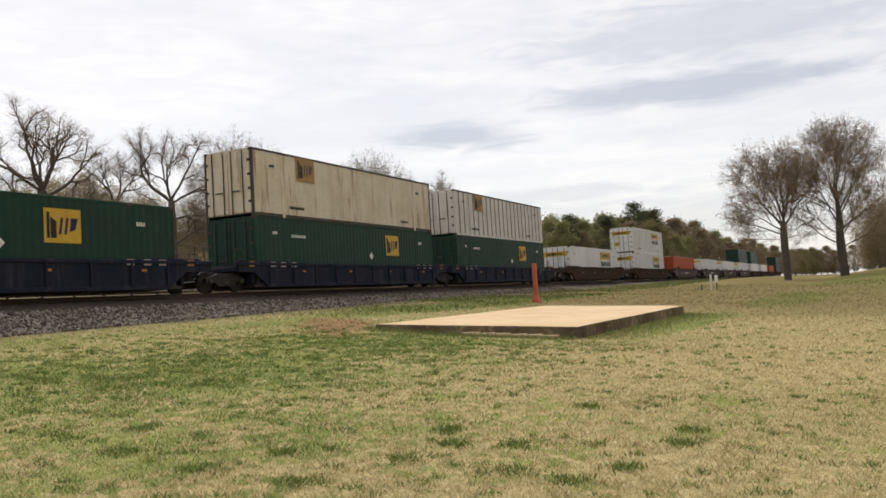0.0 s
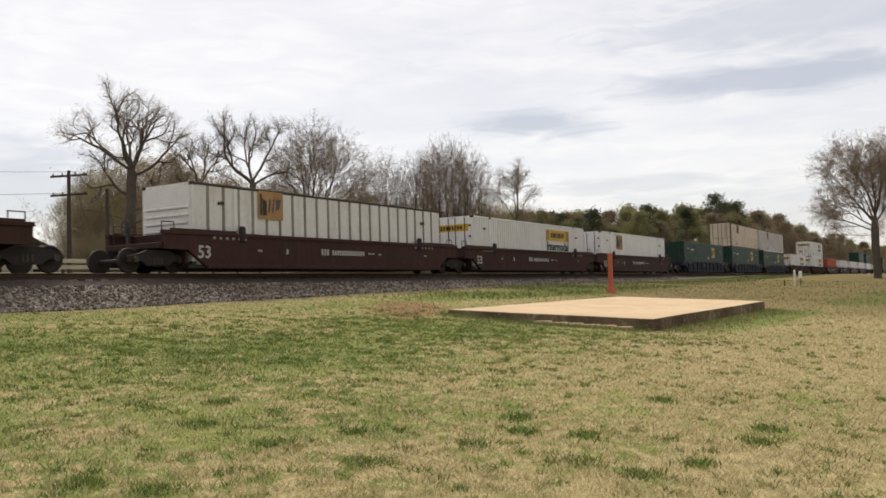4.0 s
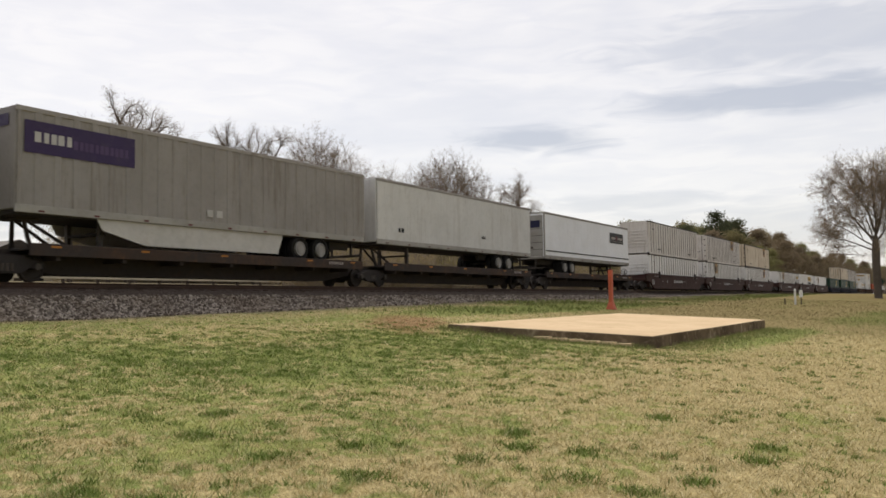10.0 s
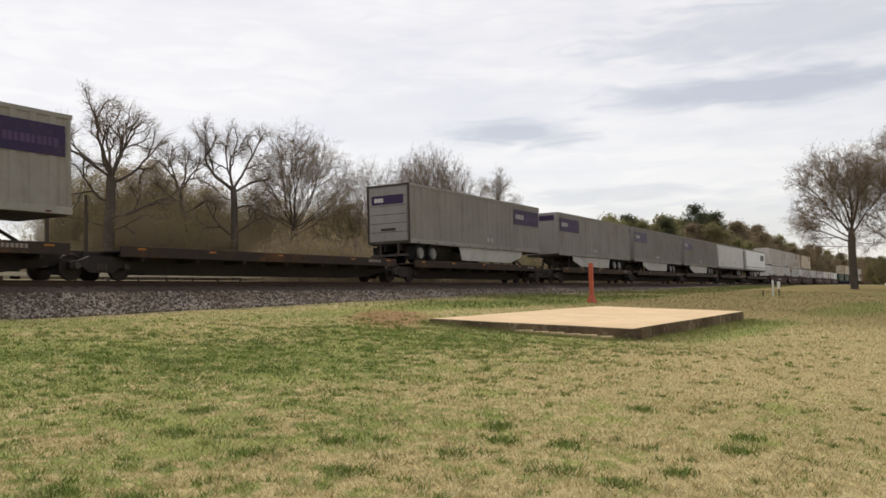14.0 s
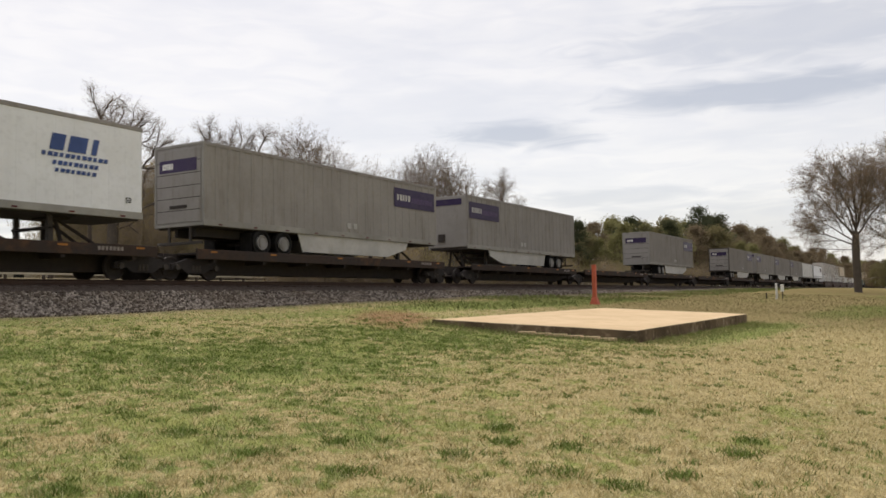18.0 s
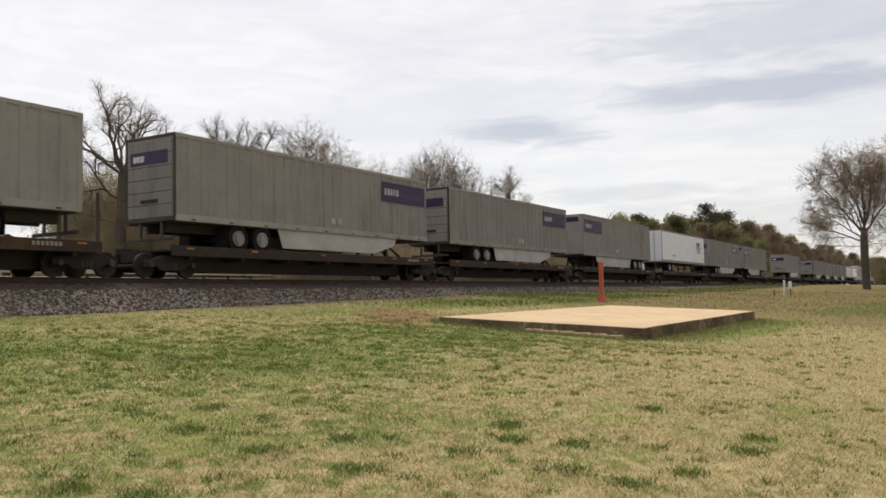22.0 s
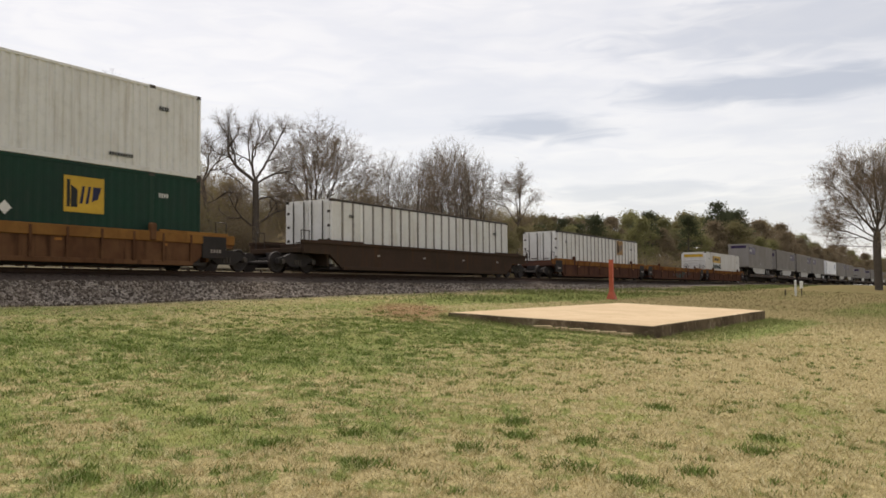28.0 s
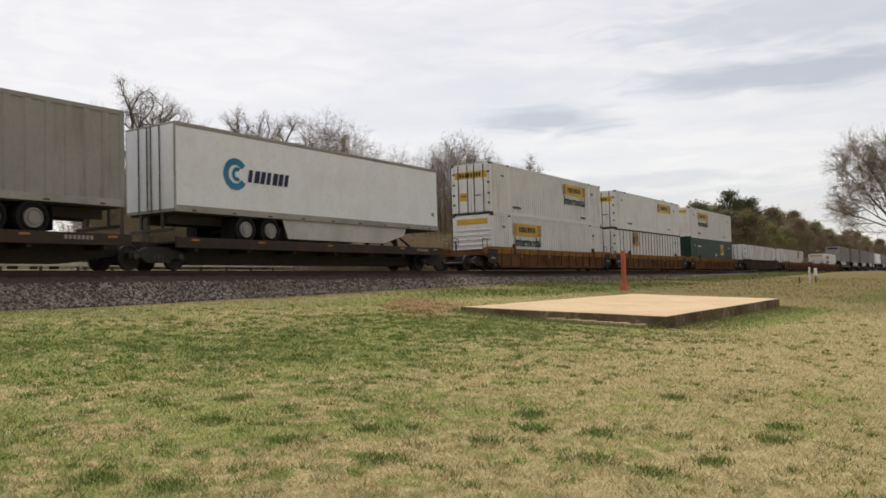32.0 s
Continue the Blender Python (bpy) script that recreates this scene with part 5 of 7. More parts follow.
TRAILER_LABEL = {
    ("grey", "purple"): "grey ribbed road trailer with purple name panels",
    ("light", "purple"): "light grey ribbed road trailer with purple name panels",
    ("white", "dark_panel"): "white road trailer with a black name panel and pinstripe",
    ("white", "slanted"): "clean white road trailer with slanted blue lettering",
    ("white", "disc"): "white road trailer with a blue ring emblem",
    ("white", "none"): "plain white road trailer with dirty lower rail",
    ("light", "none"): "plain light grey ribbed road trailer",
}


def trailer(style, sign, u, reverse, skirt=True, slide=2.0):
    key = ("trailer", style, sign, skirt, slide)
    m = pose(u, TRACK_Y, RAIL_Z, 0, 0, 180 if reverse else 0)
    if key not in PROTO:
        PROTO[key] = ob = build_trailer(style, sign, skirt, slide)
        tagged(ob, TRAILER_LABEL[(style, sign)], "trailer", "trailers on the train")
        ob.matrix_basis = m
    else:
        ob = copy_thing(PROTO[key], m)
    return aboard(ob, u)


def well(style, u, length, trucks):
    key = ("well", style, round(length, 1), tuple(round(t, 1) for t in trucks))
    if key not in PROTO:
        PROTO[key] = ob = build_well(style, length, trucks)
        ob.matrix_basis = pose(u, TRACK_Y, RAIL_Z)
    else:
        ob = copy_thing(PROTO[key], pose(u, TRACK_Y, RAIL_Z))
    return aboard(ob, u)


def spine(u, length, trucks, hitch_at=None):
    key = ("spine", round(length, 1), tuple(round(t, 1) for t in trucks), hitch_at)
    if key not in PROTO:
        PROTO[key] = ob = build_spine(length, trucks)
        if hitch_at is not None:
            hitch(ob, hitch_at)
        ob.matrix_basis = pose(u, TRACK_Y, RAIL_Z)
    else:
        ob = copy_thing(PROTO[key], pose(u, TRACK_Y, RAIL_Z))
    return aboard(ob, u)


SQUARE_RIGHT = ("square", 3.3, 1.95)


def make_train():
    # well-car blocks: style, then each unit's place and its load (upper container, lower container)
    W1 = ("white", ("board", 3.4, 2.2), "doors")
    far = [
        ("brown", [(290.0, ("green", None, "doors"), ("green", None, "doors")), (266.0, None, ("orange", None, "doors"))]),
        ("brown", [(243.0, None, ("plain", None, "doors")), (219.5, ("green", None, "doors"), ("plain", None, "doors"))]),
        ("maroon", [(196.0, ("green", None, "doors"), ("white", None, "louvre")), (172.0, None, ("white", None, "louvre"))]),
        ("maroon", [(148.0, None, ("white", None, "louvre")), (124.0, None, ("orange", None, "doors"))]),
        ("brown", [(101.2, W1, W1), (77.6, None, W1)]),
    ]
    near = [
        ("blue", [(54.7, ("post_aged", ("faded", -4.3, 2.28), "doors"), ("green", SQUARE_RIGHT, "doors")), (35.2, ("cream", ("faded", -4.3, 2.28), "doors"), ("green", SQUARE_RIGHT, "doors")), (14.5, None, ("green", SQUARE_RIGHT, "doors"))]),
        ("maroon", [(-8.2, None, ("plain", ("faded", -4.0, 2.15), "doors")), (-27.6, None, ("white", ("board", 3.4, 2.2), "doors")), (-47.2, None, ("post", ("faded", -4.2, 2.3), "louvre"))]),
        ("maroon", [(-70.6, ("cream", ("faded", 4.2, 2.28), "doors"), ("post", ("faded", 3.8, 2.25), "louvre")), (-90.2, ("post_aged", ("faded", 4.0, 2.28), "doors"), ("post", ("faded", -4.1, 2.25), "doors")), (-110.1, ("post_aged", None, "louvre"), ("post", None, "louvre"))]),
        ("rust", [(-429.2, None, ("white", ("board", -3.4, 2.17), "louvre")), (-448.5, None, None), (-467.8, None, ("post", ("faded", 3.85, 2.2), "doors"))]),
        ("brown", [(-491.3, None, ("post", None, "doors"))]),
        ("ochre", [(-514.6, ("white", ("board", -3.5, 2.2), "louvre"), ("green", ("square", 3.55, 1.92), "louvre")), (-534.2, ("plain", ("board_small", 3.7, 2.2), "doors"), ("post", ("faded", -3.95, 2.2), "doors")), (-553.4, ("white", ("board", 3.45, 2.17), "doors"), ("white", ("board", -3.75, 2.12), "louvre"))]),
    ]
    for style, units in far + near:
        for i, (u, upper, lower) in enumerate(units):
            gap = units[i - 1][0] - u if i else (units[i][0] - units[i + 1][0] if len(units) > 1 else 19.6)
            length = min(gap, 20.2) - 0.25 if len(units) > 1 else 20.6
            half = length / 2
            trucks = []
            if i == 0:
                trucks.append(half - 0.2 if len(units) > 1 else half - 0.5)
            trucks.append(-half - 0.12 if i < len(units) - 1 else -half + 0.3)
            car = well(style, u, length, trucks)
            if u == -8.2:
                for k in range(7):
                    bm = bmesh.new()
                    cx, cz, rx, rz = -5.6 + 0.36 * k, 0.80 + 0.09 * (k % 3), 0.19 + 0.05 * (k % 2), 0.24 - 0.04 * (k % 3)
                    rings = [[bm.verts.new((cx + f * rx * math.cos(a * 0.349) + 0.05 * math.sin(a + k), -1.484 - 0.0006 * k, cz + f * rz * math.sin(a * 0.349))) for a in range(18)] for f in (1.0, 0.82)]
                    for j in range(15 if k % 2 else 18):
                        bm.faces.new((rings[0][j], rings[0][(j + 1) % 18], rings[1][(j + 1) % 18], rings[1][j]))
                    part("graffiti_stroke", bm, M_OLDTAN, car, "faded tan spray-paint loop")
            if style == "rust" and lower is None:
                # old spray paint in ragged overlapping strokes over side and chord
                rs = random.Random(8)
                for k in range(26):
                    x, w = rs.uniform(-1.6, 4.3), rs.uniform(0.35, 0.95)
                    zc, h = rs.uniform(0.42, 0.78), rs.uniform(0.12, 0.30)
                    edge = -1.482 - 0.0006 * k
                    if k % 5 == 4 and x > 0:
                        zc, h, edge = 1.08, 0.10, -1.532 - 0.0005 * k
                    bm = bmesh.new()
                    n = 18
                    tilt = rs.uniform(-0.5, 0.5)
                    ring = []
                    for j in range(n):
                        a = 6.283 * j / n
                        f = 0.75 + 0.7 * noise.noise((j * 0.8, k * 3.1, 1))
                        dx = w * 0.5 * math.cos(a) * f
                        ring.append(bm.verts.new((x + dx, edge, zc + h * math.sin(a) * f + tilt * dx * 0.4)))
                    bm.faces.new(ring)
                    part("graffiti_stroke", bm, M_DUSTPINK if k % 3 == 1 or x < -0.9 else M_TEAL, car, "faded spray-paint stroke")
            if lower:
                container(lower[0], u, 0, lower[1], lower[2])
            if upper:
                container(upper[0], u, 1, upper[1], upper[2])
    # road trailers on spine cars
    load = [
        (-131.6, "white", "dark_panel", False, False), (-149.9, "white", "none", True, False), (-167.0, "light", "purple", True, True),
        (-184.4, "grey", "purple", True, True), (-201.8, "light", "purple", True, True), (-221.3, "grey", "purple", False, True),
        (-238.8, None, None, False, False), (-256.4, "light", "purple", False, True), (-273.9, None, None, False, False),
        (-291.4, "light", "purple", True, True), (-310.9, "light", "purple", False, True), (-329.7, "white", "slanted", False, False),
        (-349.8, "light", "purple", True, True), (-369.1, "grey", "purple", False, True), (-387.5, "grey", "purple", False, True),
        (-407.2, "light", "purple", True, True), (-575.1, "white", "disc", False, True), (-593.2, "light", "none", True, True),
    ]
    for i, (u, style, sign, reverse, skirt) in enumerate(load):
        ahead = load[i - 1][0] - u if i and load[i - 1][0] - u < 30 else 21.0
        behind = u - load[i + 1][0] if i < len(load) - 1 and u - load[i + 1][0] < 30 else 21.0
        length = min(ahead, behind, 19.0) - 0.3
        trucks = [-length / 2 + 0.25] if behind < 18.2 else [-length / 2 + 1.0]
        if ahead > 18.2:
            trucks.append(length / 2 - 1.0)
        spine(u, length, trucks, None if style is None else (-7.1 if reverse else 5.7))
        if style:
            # how far the axles are slid forward under the box
            trailer(style, sign, u, reverse, skirt, {"slanted": 1.4, "dark_panel": 2.2, "disc": 2.2}.get(sign, 0.0 if u == -221.3 else 2.0))
    # a milky plastic can left standing on a deck
    ring = [(0.0, 0.0), (0.19, 0.0), (0.205, 0.04), (0.205, 0.52), (0.17, 0.62), (0.08, 0.68), (0.07, 0.76), (0.0, 0.76)]
    vs = [(r * math.cos(a * math.pi / 8), r * math.sin(a * math.pi / 8), z) for r, z in ring for a in range(16)]
    fs = [(j * 16 + i, j * 16 + (i + 1) % 16, j * 16 + 16 + (i + 1) % 16, j * 16 + 16 + i) for j in range(len(ring) - 1) for i in range(16)]
    can = new("plastic_can")
    piece("body", raw("body", vs, fs, M_HAZE, True), can)
    part("lid", rod((0, 0, 0.755), (0, 0, 0.80), 0.085, 0.08, 12), M_WHITEPOST, can)
    tagged(can, "milky white plastic can standing on a spine car deck", "can")
    can.matrix_basis = pose(-343.9, TRACK_Y - 1.22, RAIL_Z + 0.97)
    aboard(can, -343.9)


make_train()


# ---- trees ----
def polar(az, r):
    a = radians(az)
    return r * math.cos(a), r * math.sin(a)


def unit(v):
    return v / (np.linalg.norm(v, axis=1)[:, None] + 1e-9)


def in_crown(p, crowns, slack=1.0):
    return any(((p[0] - cx) / rx) ** 2 + ((p[1] - cy) / rx) ** 2 + ((p[2] - cz) / rz) ** 2 < slack for cx, cy, cz, rx, rz in crowns)


def ramify(rng, trunk_top, limbs, crowns=(), step=0.34, gnarl=0.10, rise=0.03, lean=0.0, levels=3, spacing=(1.1, 0.85, 0.6), angle=38,
           ratio=0.62, bare=0.22, stems=1):
    """A skeleton of limbs that fork again and again: each carries side branches in turn, out to the crown's edge.
    A limb: where it leaves the trunk, its way (across, away, up), its length (0: out to the crown's edge)."""
    pos, up, way, queue = [], [], [], []

    def sprout(p, parent, d):
        pos.append(p)
        up.append(parent)
        way.append(d)
        return len(pos) - 1
    for s in range(stems):
        p = np.array((rng.normal(0, 0.3) if s else 0.0, rng.normal(0, 0.3) if s else 0.0, -0.3))
        d = np.array((lean + (rng.normal(0, 0.10) if s else 0.0), 0.0, 1.0))
        k = sprout(p, -1, d / np.linalg.norm(d))
        trunk = [k]
        while p[2] < trunk_top:
            d = d + np.array((rng.normal(0, 0.02), rng.normal(0, 0.02), 0.0))
            p = p + d / np.linalg.norm(d) * step
            k = sprout(p, k, d / np.linalg.norm(d))
            trunk.append(k)
        for z, lx, ly, lz, reach in limbs:
            j = min(trunk, key=lambda t: abs(pos[t][2] - z))
            e = np.array((lx, ly, lz))
            e = e / np.linalg.norm(e)
            if not reach:
                reach, met = 1.0, False
                while reach < 14 and (in_crown(pos[j] + e * reach, crowns) or (not met and reach < 6)):
                    met = met or in_crown(pos[j] + e * reach, crowns)
                    reach += 0.3
                reach = reach * 0.96 if met else 3.0
            queue.append((j, e, reach, 0))
    while queue:
        k, d, reach, level = queue.pop(0)
        p, gone, wait, spin, course = pos[k], 0.0, 0.0, rng.uniform(0, 6.283), d
        been = False
        while gone < reach:
            d = d + 0.14 * course + rng.normal(0, gnarl, 3) + np.array((0, 0, rise))
            d = d / np.linalg.norm(d)
            p = p + d * step
            if crowns:
                here = in_crown(p, crowns, rng.uniform(0.80, 0.98) if level else 1.0)
                if not here and (level or been):
                    break
                been = been or here
            k = sprout(p, k, d)
            gone += step
            wait += step
            if level < levels and gone > reach * bare and wait > spacing[level] * rng.uniform(0.7, 1.3):
                wait, spin = 0.0, spin + 2.4
                e = np.cross(d, (0.3, 0.2, 0.9))
                e = e / np.linalg.norm(e)
                f = np.cross(d, e)
                t = math.tan(radians(angle * rng.uniform(0.7, 1.25)))
                side = d + (e * math.cos(spin) + f * math.sin(spin)) * t
                queue.append((k, side / np.linalg.norm(side), (reach - gone) * ratio + 0.55, level + 1))
        if len(pos) > 14000:
            break
    return pos, up, way


def flesh_tree(rng, pos, up, way, trunk_r, taper=0.74, twigs=3, twig_length=0.8, buds=0, bud_size=0.05, spread=0.55, sprays=0):
    """Wood round a skeleton, thicker where it carries more, with sprays of fine twigs and buds at the ends."""
    pos = np.array(pos)
    n = len(pos)
    load = np.zeros(n)
    for k in range(n - 1, -1, -1):
        if load[k] == 0:
            load[k] = 1
        if up[k] >= 0:
            load[up[k]] += load[k]
    root_load = max(load[k] for k in range(n) if up[k] < 0)
    rad = 0.009 + (trunk_r - 0.009) * (load / root_load) ** taper
    up = np.array(up)
    way = np.array(way)
    has = up >= 0
    r1 = rad[has]
    at_root = up[up[has]] < 0
    r0 = np.where(at_root, rad[up[has]] * 1.3, np.minimum(rad[up[has]], r1 * 1.35))
    a, b = pos[up[has]], pos[has]
    wood_v, wood_f, shift = [], [], 0
    for lo, hi, sides in ((0.2, 9, 9), (0.09, 0.2, 6), (0.04, 0.09, 4), (0.021, 0.04, 3)):
        pick = (r1 > lo) & (r1 <= hi)
        if not pick.any():
            continue
        p, q, s0, s1 = a[pick], b[pick], r0[pick], r1[pick]
        d = unit(q - p)
        e = unit(np.cross(d, (0.31, 0.87, 0.2)))
        f = np.cross(d, e)
        t = np.arange(sides) * 2 * math.pi / sides
        ring = e[:, None] * np.cos(t)[None, :, None] + f[:, None] * np.sin(t)[None, :, None]
        low = (p - d * s1[:, None] * 0.45)[:, None] + ring * s0[:, None, None]
        top = (q + d * s1[:, None] * 0.25)[:, None] + ring * s1[:, None, None]
        wood_v.append(np.concatenate((low, top), 1).reshape(-1, 3))
        m = np.arange(len(p))[:, None] * 2 * sides + shift
        i = np.arange(sides)[None]
        j = (i + 1) % sides
        wood_f += np.stack((m + i, m + j, m + sides + j, m + sides + i), 2).reshape(-1, 4).tolist()
        shift += len(p) * 2 * sides
    strips = []

    def strip(p, q, w0, w1):
        e = unit(np.cross(q - p, rng.normal(size=p.shape)))
        strips.append(np.stack((p - e * w0[:, None], p + e * w0[:, None], q + e * w1[:, None], q - e * w1[:, None]), 1))
    thin = r1 <= 0.021
    strip(a[thin], b[thin], r0[thin], r1[thin])
    # sprays of fine twigs, each forking twice
    bare = np.concatenate([np.nonzero(load <= 4)[0]] + [np.nonzero(load < 2.5)[0]] * (twigs - 1))
    bare = bare[pos[bare][:, 2] > 1.0]
    if sprays:
        bare = rng.choice(bare, sprays, replace=len(bare) < sprays)
    p, d = pos[bare], way[bare]
    length = twig_length * rng.uniform(0.5, 1.1, len(p))
    ends = []
    for depth in range(3):
        w = np.full(len(p), (0.0095, 0.0075, 0.006)[depth])
        d = unit(d * 0.75 + rng.normal(0, spread, p.shape))
        mid = p + d * (length * 0.55)[:, None]
        q = mid + unit(d + rng.normal(0, 0.3, p.shape)) * (length * 0.5)[:, None]
        strip(p, mid, w, w * 0.85)
        strip(mid, q, w * 0.85, w * 0.5)
        ends.append((p, q))
        if depth < 2:
            forks = [p + (mid - p) * 0.7, mid, q] if depth == 0 else [mid, q]
            p, d = np.concatenate(forks), np.concatenate([d] * len(forks))
            length = np.concatenate([length] * len(forks)) * rng.uniform(0.45, 0.75, len(p))
    quads = np.concatenate(strips).reshape(-1, 3)
    twig = (quads.tolist(), np.arange(len(quads)).reshape(-1, 4).tolist())
    bud = ([], [])
    if buds:
        p, q = np.concatenate([e[0] for e in ends[-buds:]]), np.concatenate([e[1] for e in ends[-buds:]])
        c = p + (q - p) * rng.uniform(0.4, 1.1, (len(p), 1)) + rng.normal(0, 0.05, p.shape)
        u = unit(rng.normal(size=p.shape)) * (bud_size * rng.uniform(0.6, 1.3, len(p)))[:, None]
        v = unit(np.cross(u, rng.normal(size=p.shape))) * bud_size * 0.6
        quads = np.stack((c - u, c + v, c + u, c - v), 1).reshape(-1, 3)
        bud = (quads.tolist(), np.arange(len(quads)).reshape(-1, 4).tolist())
    return (np.concatenate(wood_v).tolist(), wood_f), twig, bud


def grow_tree(seed, fork, crowns, trunk_r, count=1500, step=0.38, kill=0.62, gnarl=0.22, lobes=0, rise=0.0, stems=1, twigs=3,
              twig_length=0.8, buds=0, bud_size=0.05, lean=0.0, hollow=0.35, limbs=()):
    """Branches grow towards points strewn through the crown; limbs thicken with the twigs that they carry."""
    rng = np.random.default_rng(seed)
    goals = []
    share = [c[3] * c[3] * c[4] for c in crowns]
    for (cx, cy, cz, rx, rz), s in zip(crowns, share):
        n = max(int(count * s / sum(share)), 20)
        if lobes:
            d = rng.normal(size=(lobes, 3))
            d /= np.linalg.norm(d, axis=1)[:, None]
            d[:, 2] = np.abs(d[:, 2]) * 1.1 - 0.30
            mids = d * rng.uniform(0.45, 0.80, (lobes, 1))
            pts = mids[rng.integers(0, lobes, n)] + rng.normal(0, 0.165, (n, 3))
        else:
            pts = rng.normal(size=(n, 3))
            pts /= np.linalg.norm(pts, axis=1)[:, None]
            pts *= (hollow ** 3 + (1 - hollow ** 3) * rng.random((n, 1))) ** (1 / 3)
            pts *= 1 + 0.10 * np.sin(pts[:, :1] * 7 + seed) * np.cos(pts[:, 1:2] * 6)
        pts = pts[np.linalg.norm(pts, axis=1) < 1.12]
        goals.append(pts * (rx, rx, rz) + (cx, cy, cz))
    goals = np.concatenate(goals)
    goals = goals[goals[:, 2] > 0.8]
    pos, up, way = [], [], []

    def sprout(p, parent, d):
        pos.append(p)
        up.append(parent)
        way.append(d)
        return len(pos) - 1
    for s in range(stems):
        p = np.array((rng.normal(0, 0.35) if s else 0.0, rng.normal(0, 0.35) if s else 0.0, -0.3))
        d = np.array((lean + (rng.normal(0, 0.14) if stems > 1 else 0.0), rng.normal(0, 0.03), 1.0))
        k = sprout(p, -1, d)
        while p[2] < fork:
            d = d + np.array((rng.normal(0, 0.022), rng.normal(0, 0.022), 0.0))
            p = p + d / np.linalg.norm(d) * step
            k = sprout(p, k, d / np.linalg.norm(d))
        # the first limbs leave the trunk: sideways, away, length, how far down the trunk
        for lx, ly, reach, down in limbs:
            j = max(k - int(down / step), 0)
            q, e = pos[j], np.array((lx, ly, 1.0))
            for _ in range(int(reach / step)):
                e = e / np.linalg.norm(e) + rng.normal(0, gnarl * 0.45, 3)
                q = q + e / np.linalg.norm(e) * step
                j = sprout(q, j, e / np.linalg.norm(e))
    near = np.full(len(goals), 1e9)
    who = np.zeros(len(goals), dtype=int)
    first = 0
    for turn in range(130):
        fresh = np.array(pos[first:])
        for a in range(0, len(fresh), 400):
            dist = np.linalg.norm(goals[:, None] - fresh[None, a:a + 400], axis=2)
            j = dist.argmin(1)
            dj = dist[np.arange(len(goals)), j]
            better = dj < near
            near[better], who[better] = dj[better], first + a + j[better]
        first = len(pos)
        alive = near > kill
        goals, near, who = goals[alive], near[alive], who[alive]
        if not len(goals):
            break
        pull = goals - np.array(pos)[who]
        pull /= np.linalg.norm(pull, axis=1)[:, None]
        acc = np.zeros((len(pos), 3))
        np.add.at(acc, who, pull)
        tops = np.bincount(np.array(up)[np.array(up) >= 0], minlength=len(pos))
        for k in np.unique(who):
            if tops[k] > 2:
                near[who == k] = 0.0
                continue
            d = acc[k] / (np.linalg.norm(acc[k]) + 1e-6) + 0.75 * way[k] + rng.normal(0, gnarl, 3) + np.array((0, 0, rise))
            d /= np.linalg.norm(d)
            sprout(pos[k] + d * step, int(k), d)
        if len(pos) > 9000:
            break
    return flesh_tree(rng, pos, up, way, trunk_r, 0.74, twigs, twig_length, buds, bud_size)


def make_tree(name, label, seed, fork, crowns, trunk_r, leaf=None, group="trees by the railway", branching=(), **kw):
    root = new(name)
    tagged(root, label, "tree", group)
    rng = np.random.default_rng(seed)
    twig_look = {k: kw.pop(k) for k in ("twigs", "twig_length", "buds", "bud_size", "spread", "taper", "sprays") if k in kw}
    wood, twig, bud = flesh_tree(rng, *ramify(rng, fork, branching, crowns, **kw), trunk_r, **twig_look)
    piece("trunk", raw("trunk", *wood, M_BARK, True), root)
    if twig[0]:
        piece("branchwork", raw("branchwork", *twig, M_TWIG), root)
    if leaf and bud[0]:
        piece("crown", raw("crown", *bud, leaf), root)
    return root


def make_leafy(label, seed, height, spread, leaf, clumps=85, per=110, size_of=(0.11, 0.24)):
    """A woodland tree: forked trunk and an uneven crown of leaf clumps with gaps."""
    rng = random.Random(seed)
    root = new("wood_tree")
    tagged(root, label, "tree", "trees by the railway")
    wood, twig, _ = grow_tree(seed, height * 0.3, [(0, 0, height * 0.6, spread * 0.8, height * 0.38)], 0.22, count=260, step=0.7, kill=1.3, twigs=2, twig_length=1.3)
    piece("trunk", raw("trunk", *wood, M_BARK), root)
    piece("branchwork", raw("branchwork", *twig, M_TWIG), root)
    vs, fs = [], []
    for _ in range(clumps):
        f = rng.random()
        ring = spread * math.sqrt(max(1 - (2 * f - 0.9) ** 2, 0.04)) * math.sqrt(rng.random())
        a = rng.uniform(0, 6.28)
        c = Vector((math.cos(a) * ring, math.sin(a) * ring, height * (0.06 + 0.9 * f)))
        size = rng.uniform(0.45, 1.0)
        for _ in range(per):
            p = c + Vector((rng.gauss(0, size), rng.gauss(0, size), rng.gauss(0, size * 0.7)))
            u = Vector((rng.uniform(-1, 1), rng.uniform(-1, 1), rng.uniform(-1, 1))).normalized() * rng.uniform(*size_of)
            v = u.orthogonal().normalized() * u.length * 0.7
            k = len(vs)
            vs.extend((tuple(p - u), tuple(p + v), tuple(p + u), tuple(p - v)))
            fs.append((k, k + 1, k + 2, k + 3))
    piece("crown", raw("crown", vs, fs, leaf), root)
    return root


